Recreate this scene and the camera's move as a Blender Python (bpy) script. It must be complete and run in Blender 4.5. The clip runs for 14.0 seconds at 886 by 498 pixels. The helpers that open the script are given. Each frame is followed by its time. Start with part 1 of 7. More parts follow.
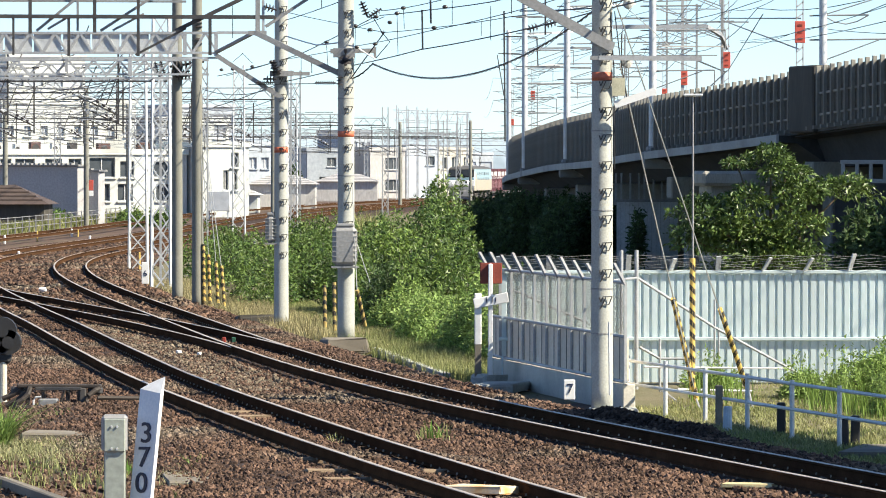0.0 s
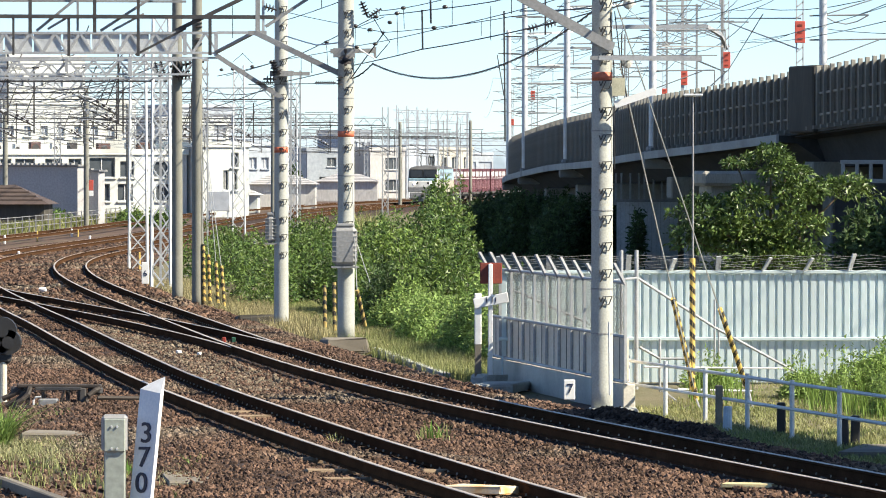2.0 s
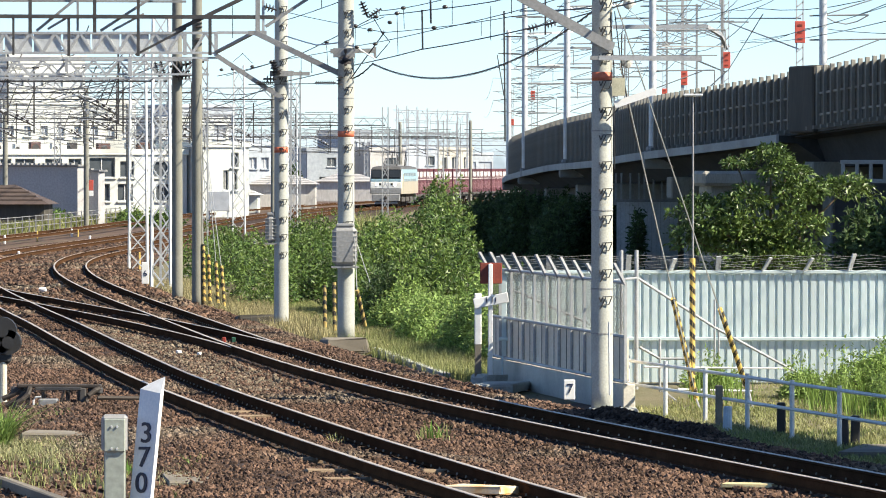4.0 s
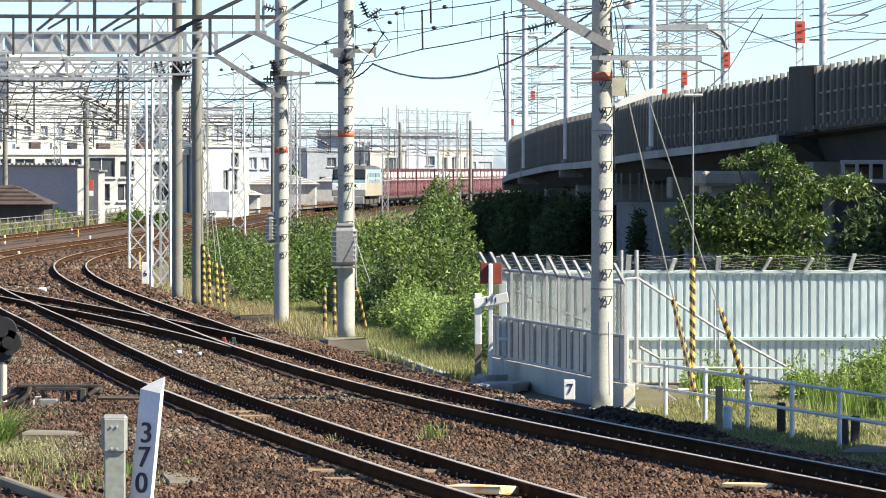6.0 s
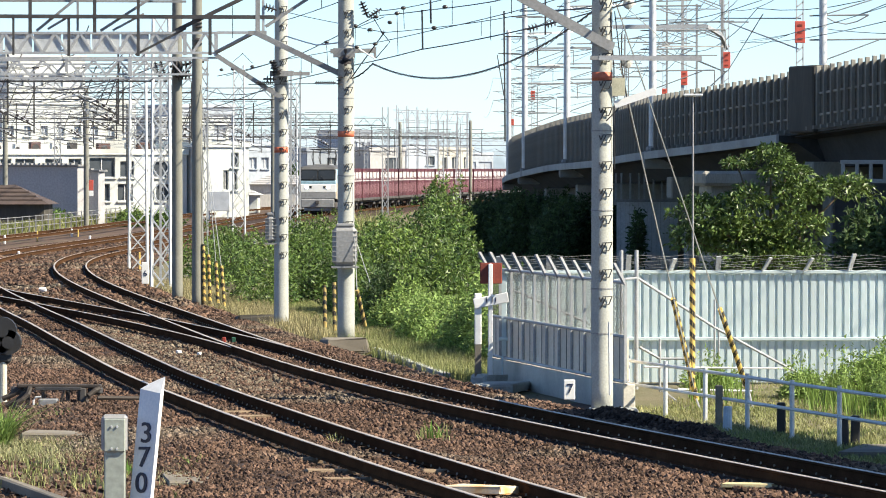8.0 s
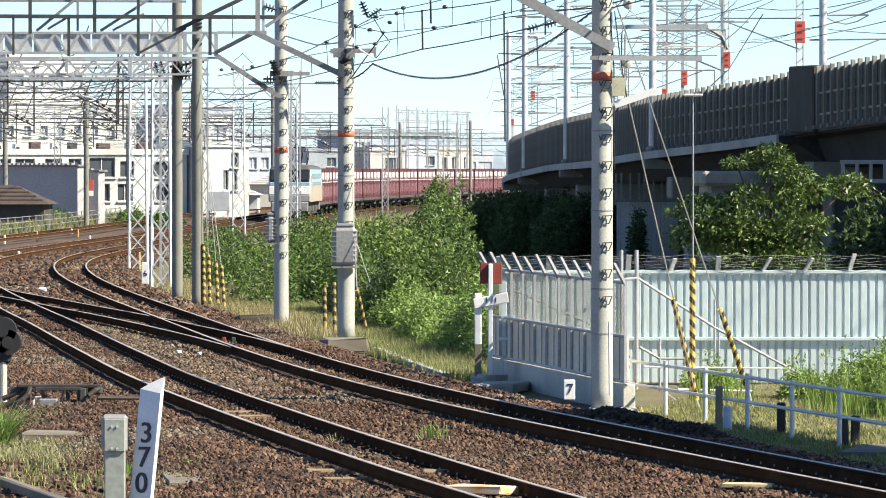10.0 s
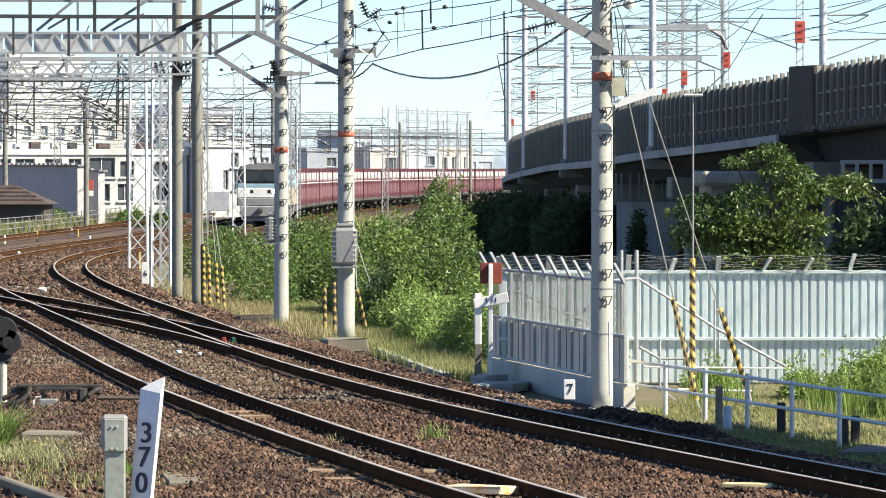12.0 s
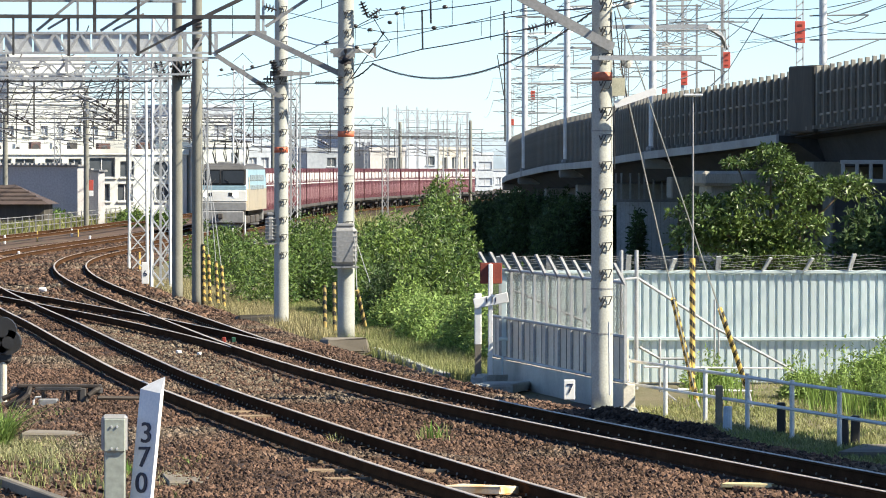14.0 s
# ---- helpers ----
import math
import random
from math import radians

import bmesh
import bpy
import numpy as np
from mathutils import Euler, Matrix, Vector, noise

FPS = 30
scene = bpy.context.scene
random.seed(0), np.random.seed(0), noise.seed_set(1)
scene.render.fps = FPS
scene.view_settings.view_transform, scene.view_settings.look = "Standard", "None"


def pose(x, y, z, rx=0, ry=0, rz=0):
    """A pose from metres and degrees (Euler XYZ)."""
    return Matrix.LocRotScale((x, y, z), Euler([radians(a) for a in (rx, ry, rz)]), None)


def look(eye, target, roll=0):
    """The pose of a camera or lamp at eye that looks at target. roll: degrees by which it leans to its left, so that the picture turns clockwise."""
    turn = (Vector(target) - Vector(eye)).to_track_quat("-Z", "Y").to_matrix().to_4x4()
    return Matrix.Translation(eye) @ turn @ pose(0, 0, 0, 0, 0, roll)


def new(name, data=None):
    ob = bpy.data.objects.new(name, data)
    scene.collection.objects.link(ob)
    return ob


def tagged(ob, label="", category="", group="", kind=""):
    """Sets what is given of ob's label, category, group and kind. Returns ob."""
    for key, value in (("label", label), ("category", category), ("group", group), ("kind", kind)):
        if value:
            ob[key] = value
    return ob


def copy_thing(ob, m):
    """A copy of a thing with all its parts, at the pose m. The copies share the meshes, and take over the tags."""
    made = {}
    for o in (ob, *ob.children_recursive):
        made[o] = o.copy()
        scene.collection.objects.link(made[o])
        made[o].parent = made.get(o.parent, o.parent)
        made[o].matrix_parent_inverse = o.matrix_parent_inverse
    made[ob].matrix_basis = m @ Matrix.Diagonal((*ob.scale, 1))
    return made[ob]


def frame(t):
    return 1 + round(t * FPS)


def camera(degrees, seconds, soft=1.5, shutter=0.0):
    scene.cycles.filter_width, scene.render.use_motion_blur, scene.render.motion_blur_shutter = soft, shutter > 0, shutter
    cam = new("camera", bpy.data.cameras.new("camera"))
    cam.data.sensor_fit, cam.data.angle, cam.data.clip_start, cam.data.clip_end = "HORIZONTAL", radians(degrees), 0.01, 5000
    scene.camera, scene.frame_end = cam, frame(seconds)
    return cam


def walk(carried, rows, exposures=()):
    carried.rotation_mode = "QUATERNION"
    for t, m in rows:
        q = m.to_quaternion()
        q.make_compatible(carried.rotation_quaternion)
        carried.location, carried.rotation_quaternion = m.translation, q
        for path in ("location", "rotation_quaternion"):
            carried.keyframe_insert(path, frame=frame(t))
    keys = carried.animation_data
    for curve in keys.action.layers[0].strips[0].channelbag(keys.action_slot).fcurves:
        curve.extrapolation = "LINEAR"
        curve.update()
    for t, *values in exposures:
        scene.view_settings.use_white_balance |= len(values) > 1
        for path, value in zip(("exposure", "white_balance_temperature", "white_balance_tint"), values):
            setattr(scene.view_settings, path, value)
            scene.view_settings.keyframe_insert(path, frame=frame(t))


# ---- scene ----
# Static tripod view along a double-track railway curve; metres, rail head of the freight line at z = 0.
EYE = (0.0, 0.0, 3.45)
cam = camera(9.536, 14.0, soft=1.0)
AIM = look(EYE, (0.0, 100.0, 1.95))
walk(cam, [(0.0, AIM), (14.0, AIM)], exposures=[(0.0, 1.14, 6700, 7), (14.0, 1.14, 6700, 7)])

# ---- daylight ----
SUN_AZ, SUN_EL = radians(111), radians(41)  # azimuth clockwise from +y
world = bpy.data.worlds.new("sky")
scene.world = world
world.use_nodes = True
wt = world.node_tree
sky = wt.nodes.new("ShaderNodeTexSky")
sky.sky_type, sky.sun_disc = "NISHITA", False
sky.sun_elevation, sky.sun_rotation = SUN_EL, SUN_AZ
sky.dust_density, sky.ozone_density, sky.air_density = 0.12, 5.5, 0.62
wt.links.new(sky.outputs[0], wt.nodes["Background"].inputs[0])
wt.nodes["Background"].inputs[1].default_value = 0.092
lamp = bpy.data.lights.new("sun", "SUN")
lamp.energy, lamp.angle, lamp.color = 5.0, radians(0.53), (1.0, 0.91, 0.77)
sun = new("sun", lamp)
sun_way = Vector((math.sin(SUN_AZ) * math.cos(SUN_EL), math.cos(SUN_AZ) * math.cos(SUN_EL), math.sin(SUN_EL)))
sun.matrix_world = look(sun_way * 200, (0, 0, 0))


# ---- materials ----
def mat(name, a, b=None, scale=6.0, rough=0.7, metal=0.0, bump=0.15, fine=40.0, vary=0.0, island=0.0, stain=None, stain_at=0.62, bump_dist=0.01, stretch=(1, 1, 1), through_light=0.0, spec=0.4):
    """Two-scale noise between colours a and b, an optional stain, fine relief, and variation from piece to piece."""
    m = bpy.data.materials.new(name)
    m.use_nodes = True
    t, ln = m.node_tree, m.node_tree.links.new
    p = t.nodes["Principled BSDF"]
    b = b or tuple(c * 0.75 for c in a)
    co = t.nodes.new("ShaderNodeTexCoord")
    mp = t.nodes.new("ShaderNodeMapping")
    mp.inputs["Scale"].default_value = stretch
    ln(co.outputs["Object"], mp.inputs[0])

    def noise_node(s, detail):
        n = t.nodes.new("ShaderNodeTexNoise")
        n.inputs["Scale"].default_value, n.inputs["Detail"].default_value = s, detail
        ln(mp.outputs[0], n.inputs["Vector"])
        return n

    def mixed(kind, fac, x, y):
        n = t.nodes.new("ShaderNodeMix")
        n.data_type, n.blend_type = "RGBA", kind
        for sock, v in ((n.inputs[0], fac), (n.inputs[6], x), (n.inputs[7], y)):
            if isinstance(v, bpy.types.NodeSocket):
                ln(v, sock)
            else:
                sock.default_value = v if isinstance(v, float) else (*v, 1)
        return n.outputs[2]

    def ramp(src, lo, hi):
        n = t.nodes.new("ShaderNodeMapRange")
        n.inputs[1].default_value, n.inputs[2].default_value = lo, hi
        ln(src, n.inputs[0])
        return n.outputs[0]

    big, small = noise_node(scale, 4), noise_node(fine, 3)
    col = mixed("MIX", ramp(big.outputs[0], 0.35, 0.65), a, b)
    col = mixed("OVERLAY", 0.35, col, small.outputs[0])
    if stain:
        st = noise_node(scale * 0.37, 6)
        col = mixed("MIX", ramp(st.outputs[0], stain_at - 0.04, stain_at + 0.12), col, stain)
    if vary or island:
        src = t.nodes.new("ShaderNodeNewGeometry" if island else "ShaderNodeObjectInfo")
        v = t.nodes.new("ShaderNodeMapRange")
        amount = island or vary
        v.inputs[3].default_value, v.inputs[4].default_value = 1 - amount, 1 + amount
        ln(src.outputs["Random Per Island" if island else "Random"], v.inputs[0])
        hsv = t.nodes.new("ShaderNodeHueSaturation")
        ln(v.outputs[0], hsv.inputs["Value"])
        ln(col, hsv.inputs["Color"])
        col = hsv.outputs[0]
    ln(col, p.inputs["Base Color"])
    p.inputs["Roughness"].default_value, p.inputs["Metallic"].default_value = rough, metal
    p.inputs["Specular IOR Level"].default_value = spec
    if bump:
        bp = t.nodes.new("ShaderNodeBump")
        bp.inputs["Strength"].default_value, bp.inputs["Distance"].default_value = bump, bump_dist
        ln(small.outputs[0], bp.inputs["Height"])
        ln(bp.outputs[0], p.inputs["Normal"])
    if through_light:
        tr = t.nodes.new("ShaderNodeBsdfTranslucent")
        ln(col, tr.inputs[0])
        mx = t.nodes.new("ShaderNodeMixShader")
        mx.inputs[0].default_value = through_light
        ln(p.outputs[0], mx.inputs[1])
        ln(tr.outputs[0], mx.inputs[2])
        ln(mx.outputs[0], t.nodes["Material Output"].inputs[0])
    return m


def glow(name, colour, power):
    m = bpy.data.materials.new(name)
    m.use_nodes = True
    p = m.node_tree.nodes["Principled BSDF"]
    p.inputs["Base Color"].default_value = (*colour, 1)
    p.inputs["Emission Color"].default_value = (*colour, 1)
    p.inputs["Emission Strength"].default_value = power
    return m


M_DIRT = mat("dirt", (0.125, 0.080, 0.056), (0.090, 0.060, 0.044), 0.5, 0.95, fine=9, bump=0.5, bump_dist=0.05, stain=(0.10, 0.11, 0.045), stain_at=0.6)
M_GRASSY = mat("grassy_soil", (0.13, 0.12, 0.065), (0.17, 0.145, 0.09), 0.5, 0.95, fine=12, bump=0.6, bump_dist=0.06, stain=(0.10, 0.105, 0.045), stain_at=0.55)
# Bed darkened to deepen the rails' shadow strip, where no stones lie.
M_BED = mat("ballast_bed", (0.050, 0.027, 0.017), (0.030, 0.017, 0.011), 1.3, 0.95, fine=22, bump=0.9, bump_dist=0.05)
M_STONE = mat("ballast_stone", (0.128, 0.078, 0.054), (0.075, 0.047, 0.034), 0.5, 0.9, fine=60, bump=0.2, island=0.8, spec=0.25, stain=(0.155, 0.125, 0.093), stain_at=0.56)
M_PALE_STONE = mat("fresh_ballast_stone", (0.19, 0.155, 0.11), (0.12, 0.092, 0.066), 0.8, 0.95, fine=60, bump=0.2, island=0.5)
M_RAIL_SIDE = mat("rail_side_rust", (0.060, 0.033, 0.019), (0.085, 0.046, 0.026), 1.5, 1.0, 0.0, fine=30, spec=0.0)
M_RAIL_TOP = mat("rail_running_surface", (0.62, 0.55, 0.46), (0.50, 0.42, 0.34), 0.6, 0.5, 0.45, 0.05, fine=20)
M_SLEEPER = mat("weathered_sleeper", (0.105, 0.070, 0.048), (0.055, 0.037, 0.027), 2.0, 0.9, fine=25, bump=0.6, vary=0.3)
M_CLIP = mat("fastening_clip", (0.40, 0.33, 0.24), None, 5, 0.75, 0.0, island=0.4)
M_CONC = mat("concrete", (0.45, 0.46, 0.42), (0.38, 0.385, 0.35), 1.6, 0.9, fine=35, spec=0.15, stain=(0.23, 0.225, 0.20), stain_at=0.60)
M_OLD_CONC = mat("aged_concrete", (0.22, 0.195, 0.155), (0.165, 0.147, 0.118), 0.9, 0.9, fine=30, stain=(0.13, 0.115, 0.095), stain_at=0.55)
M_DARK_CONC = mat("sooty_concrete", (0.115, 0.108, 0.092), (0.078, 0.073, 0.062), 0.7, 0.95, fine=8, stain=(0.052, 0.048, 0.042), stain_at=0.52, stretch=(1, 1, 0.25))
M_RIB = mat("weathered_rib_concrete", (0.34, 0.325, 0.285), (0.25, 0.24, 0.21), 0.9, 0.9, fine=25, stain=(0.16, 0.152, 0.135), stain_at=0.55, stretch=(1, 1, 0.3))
# Near-black: the shade under the deck is put into this colour.
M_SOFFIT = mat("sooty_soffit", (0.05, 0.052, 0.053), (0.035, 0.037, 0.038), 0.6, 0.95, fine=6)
M_EDGE = mat("pale_edge_concrete", (0.36, 0.375, 0.37), (0.30, 0.31, 0.31), 0.8, 0.9, fine=20, stain=(0.20, 0.205, 0.2), stain_at=0.58)
M_POLE_OLD = mat("grey_green_pole_concrete", (0.235, 0.235, 0.20), (0.19, 0.19, 0.162), 1.1, 0.9, fine=30, stain=(0.20, 0.19, 0.165), stain_at=0.58)
M_GALV_MID = mat("weathered_galvanised_steel", (0.44, 0.45, 0.455), (0.35, 0.36, 0.365), 1.4, 0.55, 0.25, fine=25, bump=0.05)
M_GREASE = mat("greasy_iron", (0.040, 0.034, 0.030), (0.065, 0.052, 0.043), 3, 0.7, 0.2, fine=30, bump=0.3)
M_GALV = mat("galvanised_steel", (0.60, 0.62, 0.63), (0.50, 0.52, 0.53), 2.0, 0.5, 0.25, fine=30, bump=0.05)
M_GALV_DULL = mat("dull_galvanised_steel", (0.31, 0.31, 0.305), (0.24, 0.24, 0.237), 1.0, 0.6, 0.25, fine=20, bump=0.05)
M_WHITE = mat("white_paint", (0.80, 0.80, 0.78), (0.72, 0.72, 0.70), 2.0, 0.55, fine=25, bump=0.05, stain=(0.55, 0.52, 0.46), stain_at=0.66)
M_BLACK = mat("black_paint", (0.02, 0.02, 0.022), (0.03, 0.03, 0.03), 3, 0.6, bump=0.05)
M_DARK_STEEL = mat("dark_steel", (0.06, 0.06, 0.062), (0.09, 0.085, 0.08), 3, 0.6, 0.4)
M_YELLOW = mat("yellow_paint", (0.70, 0.49, 0.13), (0.58, 0.40, 0.11), 4, 0.55, bump=0.05)
# Yellow darkened for dirt and for the shade among the weeds.
M_YELLOW_SHADE = mat("faded_yellow_paint", (0.46, 0.33, 0.10), (0.36, 0.26, 0.10), 4, 0.7, bump=0.05)
M_ORANGE = mat("orange_band", (0.58, 0.16, 0.085), (0.50, 0.15, 0.085), 3, 0.6, bump=0.05)
M_RED = mat("red_sign", (0.58, 0.10, 0.07), (0.50, 0.10, 0.07), 3, 0.6, bump=0.05)
M_MAROON = mat("dull_red_board", (0.23, 0.05, 0.03), (0.17, 0.04, 0.03), 3, 0.7)
M_WIRE_FAR = mat("weathered_wire", (0.17, 0.17, 0.175), None, 5, 0.5, 0.4, 0)
M_WIRE = mat("wire", (0.045, 0.045, 0.048), None, 5, 0.5, 0.6, 0)
M_STRAND = mat("zinc_strand", (0.50, 0.51, 0.50), None, 5, 0.5, 0.4, 0)
M_INSUL = mat("insulator_glaze", (0.055, 0.05, 0.05), None, 5, 0.35)
M_PORCELAIN = mat("pale_porcelain", (0.50, 0.50, 0.47), (0.36, 0.36, 0.34), 6, 0.3, bump=0)
M_WEED = mat("weed_leaf", (0.26, 0.36, 0.10), (0.18, 0.27, 0.07), 0.6, 0.6, fine=3, bump=0, island=0.5, through_light=0.35)
M_LEAF = mat("leaf_green", (0.155, 0.225, 0.052), (0.065, 0.118, 0.03), 0.7, 0.42, fine=3, bump=0, island=0.75, through_light=0.3)
M_LEAF_TREE = mat("leaf_glossy_green", (0.115, 0.17, 0.042), (0.05, 0.09, 0.025), 0.5, 0.38, fine=3, bump=0, island=0.6, through_light=0.25)
# Leaf green darkened for viaduct and scrub shade; the far tree shares it.
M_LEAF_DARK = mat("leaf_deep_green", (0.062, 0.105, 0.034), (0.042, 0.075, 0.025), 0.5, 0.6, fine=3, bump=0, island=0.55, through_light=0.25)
M_BLADE = mat("grass_blade", (0.21, 0.25, 0.08), (0.30, 0.29, 0.13), 0.6, 0.7, fine=3, bump=0, island=0.45, through_light=0.3)
M_STEM = mat("bark", (0.12, 0.09, 0.06), None, 4, 0.9)


# ---- mesh helpers ----
def mesh_of(name, verts, faces, material, smooth=False):
    me = bpy.data.meshes.new(name)
    me.from_pydata([tuple(v) for v in verts], [], [tuple(f) for f in faces])
    for m in material if isinstance(material, (list, tuple)) else (material,):
        me.materials.append(m)
    if smooth:
        me.shade_smooth()
    me.update()
    return me


def part(name, bm, material, parent=None, label="", smooth=False):
    """Links a bmesh as one mesh object, under a parent where given."""
    me = bpy.data.meshes.new(name)
    bmesh.ops.recalc_face_normals(bm, faces=bm.faces)
    bm.to_mesh(me)
    bm.free()
    for m in material if isinstance(material, (list, tuple)) else (material,):
        me.materials.append(m)
    if smooth:
        me.shade_smooth()
    ob = new(name, me)
    if parent:
        ob.parent = parent
    return tagged(ob, label) if label else ob


def round_sides(ob):
    """Smooth sides with flat end caps."""
    for f in ob.data.polygons:
        f.use_smooth = len(f.vertices) <= 4
    return ob


def put(name, me, parent=None, m=None, label=""):
    """An object on ready mesh data."""
    ob = new(name, me)
    if parent:
        ob.parent = parent
    if m is not None:
        ob.matrix_basis = m
    return tagged(ob, label) if label else ob


def empty(name, m, label, category, group="", kind=""):
    ob = new(name)
    ob.matrix_basis = m
    return tagged(ob, label, category, group, kind)


def box(bm, cx, cy, cz, sx, sy, sz, bevel=0.0, m=None, index=0):
    """A box of full size sx, sy, sz round its centre, with an optional bevel."""
    made = bmesh.ops.create_cube(bm, size=1, matrix=(m or Matrix()) @ Matrix.Translation((cx, cy, cz)) @ Matrix.Diagonal((sx, sy, sz, 1)))
    vs = made["verts"]
    if bevel:
        es = {e for v in vs for e in v.link_edges}
        out = bmesh.ops.bevel(bm, geom=list(es), offset=bevel, segments=1, affect="EDGES")
        fs = out["faces"]
        vs = out["verts"]
    if index:
        for f in {f for v in vs for f in v.link_faces}:
            f.material_index = index
    return bm


def bar(bm, a, b, w, h=None, index=0):
    """A square bar from a to b."""
    a, b = Vector(a), Vector(b)
    d = b - a
    if d.length < 1e-6:
        return bm
    m = Matrix.Translation((a + b) / 2) @ d.to_track_quat("Z", "Y").to_matrix().to_4x4() @ Matrix.Diagonal((w, h or w, d.length, 1))
    made = bmesh.ops.create_cube(bm, size=1, matrix=m)
    if index:
        for f in {f for v in made["verts"] for f in v.link_faces}:
            f.material_index = index
    return bm


def rod(bm, a, b, r, r2=None, n=10, index=0):
    """A round bar from a to b, tapering from r to r2."""
    a, b = Vector(a), Vector(b)
    d = b - a
    m = Matrix.Translation((a + b) / 2) @ d.to_track_quat("Z", "Y").to_matrix().to_4x4()
    made = bmesh.ops.create_cone(bm, cap_ends=True, segments=n, radius1=r, radius2=r if r2 is None else r2, depth=d.length, matrix=m)
    if index:
        for f in {f for v in made["verts"] for f in v.link_faces}:
            f.material_index = index
    return bm


def tube(pts, r, n=5):
    """Vertices and faces of a tube along points."""
    pts = [Vector(p) for p in pts]
    vs, fs = [], []
    for i, p in enumerate(pts):
        d = (pts[min(i + 1, len(pts) - 1)] - pts[max(i - 1, 0)]).normalized()
        u = d.cross(Vector((0, 0, 1)) if abs(d.z) < 0.9 else Vector((1, 0, 0))).normalized()
        w = d.cross(u)
        for k in range(n):
            c = 2 * math.pi * k / n
            vs.append(p + u * (r * math.cos(c)) + w * (r * math.sin(c)))
    for i in range(len(pts) - 1):
        for k in range(n):
            q = (k + 1) % n
            fs.append((i * n + k, i * n + q, i * n + n + q, i * n + n + k))
    return vs, fs


def merged(groups):
    vs, fs = [], []
    for v, f in groups:
        k = len(vs)
        vs += list(v)
        fs += [tuple(i + k for i in q) for q in f]
    return vs, fs


def hang(a, b, sag, steps=14):
    """Points of a hanging wire from a to b."""
    a, b = Vector(a), Vector(b)
    return [a.lerp(b, i / steps) - Vector((0, 0, 4 * sag * (i / steps) * (1 - i / steps))) for i in range(steps + 1)]


# ---- line of the tracks ----
LINE = [(20, 14.2), (40, 9.2), (60, 4.45), (75, 1.12), (95, -2.37), (120, -5.66), (150, -9.4), (175, -12.1), (200, -13.9), (215, -14.25), (235, -13.95), (262, -13.15),
        (300, -12.0), (350, -11.1), (400, -10.05), (450, -8.05), (500, -4.6), (540, -1.2), (571, 1.95), (620, 7.6), (700, 17.9), (1100, 75.0)]


def spline(knots):
    """A smooth curve through (y, x) knots, as a function of y giving x."""
    ys, xs = np.array([k[0] for k in knots], float), np.array([k[1] for k in knots], float)
    n = len(ys)
    h = np.diff(ys)
    m = np.zeros((n, n))
    r = np.zeros(n)
    m[0, 0] = m[-1, -1] = 1
    for i in range(1, n - 1):
        m[i, i - 1:i + 2] = h[i - 1], 2 * (h[i - 1] + h[i]), h[i]
        r[i] = 6 * ((xs[i + 1] - xs[i]) / h[i] - (xs[i] - xs[i - 1]) / h[i - 1])
    s = np.linalg.solve(m, r)

    def at(y):
        i = int(np.clip(np.searchsorted(ys, y) - 1, 0, n - 2))
        a, b = (ys[i + 1] - y) / h[i], (y - ys[i]) / h[i]
        return float(a * xs[i] + b * xs[i + 1] + ((a ** 3 - a) * s[i] + (b ** 3 - b) * s[i + 1]) * h[i] ** 2 / 6)
    return at


main_x = spline(LINE)
# points every half metre along the main line, with their normals to the right
LY = np.arange(20.0, 1050.0, 0.5)
LX = np.array([main_x(y) for y in LY])
DX = np.gradient(LX, LY)
LEN = np.r_[0, np.cumsum(np.hypot(np.diff(LX), np.diff(LY)))]
NRM = np.c_[np.ones_like(DX), -DX] / np.hypot(1, DX)[:, None]


def beside(y, off):
    """The point off metres to the right of the main line at y, and the line's slope there."""
    i = (y - 20.0) / 0.5
    k = int(np.clip(i, 0, len(LY) - 2))
    f = i - k
    nx, ny = NRM[k] * (1 - f) + NRM[k + 1] * f
    x = LX[k] * (1 - f) + LX[k + 1] * f
    return x + nx * off, y + ny * off, DX[k] * (1 - f) + DX[k + 1] * f


# offset of the passenger track from the freight track, which it leaves towards the near end
second_off = spline([(40, -4.85), (50, -4.62), (56.5, -4.42), (61, -4.25), (65, -4.06), (70, -3.83), (75, -3.62), (80, -3.46), (86, -3.34), (91, -3.25), (98, -3.14), (107, -3.11), (117, -3.14), (129, -3.25), (140, -3.33), (157, -3.45), (200, -3.58), (260, -3.6), (700, -3.6)])
SECOND = np.array([second_off(min(y, 700.0)) for y in LY])


# ---- ground ----
def build_ground():
    xs = np.unique(np.r_[-4000, -1500, -600, -200, np.arange(-60, 61, 3.0), 200, 600, 1500, 4000])
    ys = np.unique(np.r_[-600, -100, 0, np.arange(20, 300, 4.0), np.arange(300, 700, 20), 900, 1500, 2500, 4500])
    vs, fs = [], []
    for y in ys:
        for x in xs:
            z = -0.42
            if 20 < y < 700:
                off = x - beside(float(y), 0)[0]
                if off > 3.0:
                    z += min(1.0, (off - 3) / 6) * 0.25 * noise.noise((x * 0.12, y * 0.06, 0.0)) - 0.03
                else:
                    z += 0.05 * noise.noise((x * 0.3, y * 0.15, 3.0))
            vs.append((x, y, z))
    n = len(xs)
    for j in range(len(ys) - 1):
        for i in range(n - 1):
            fs.append((j * n + i, j * n + i + 1, j * n + n + i + 1, j * n + n + i))
    me = mesh_of("ground", vs, fs, [M_DIRT, M_GRASSY], True)
    for p in me.polygons:
        c = p.center
        if 20 < c.y < 700 and c.x - beside(c.y, 0)[0] > 2.6:
            p.material_index = 1
    tagged(new("ground", me), "bare brown soil with weeds beside the railway", "ground", kind="structure")


build_ground()


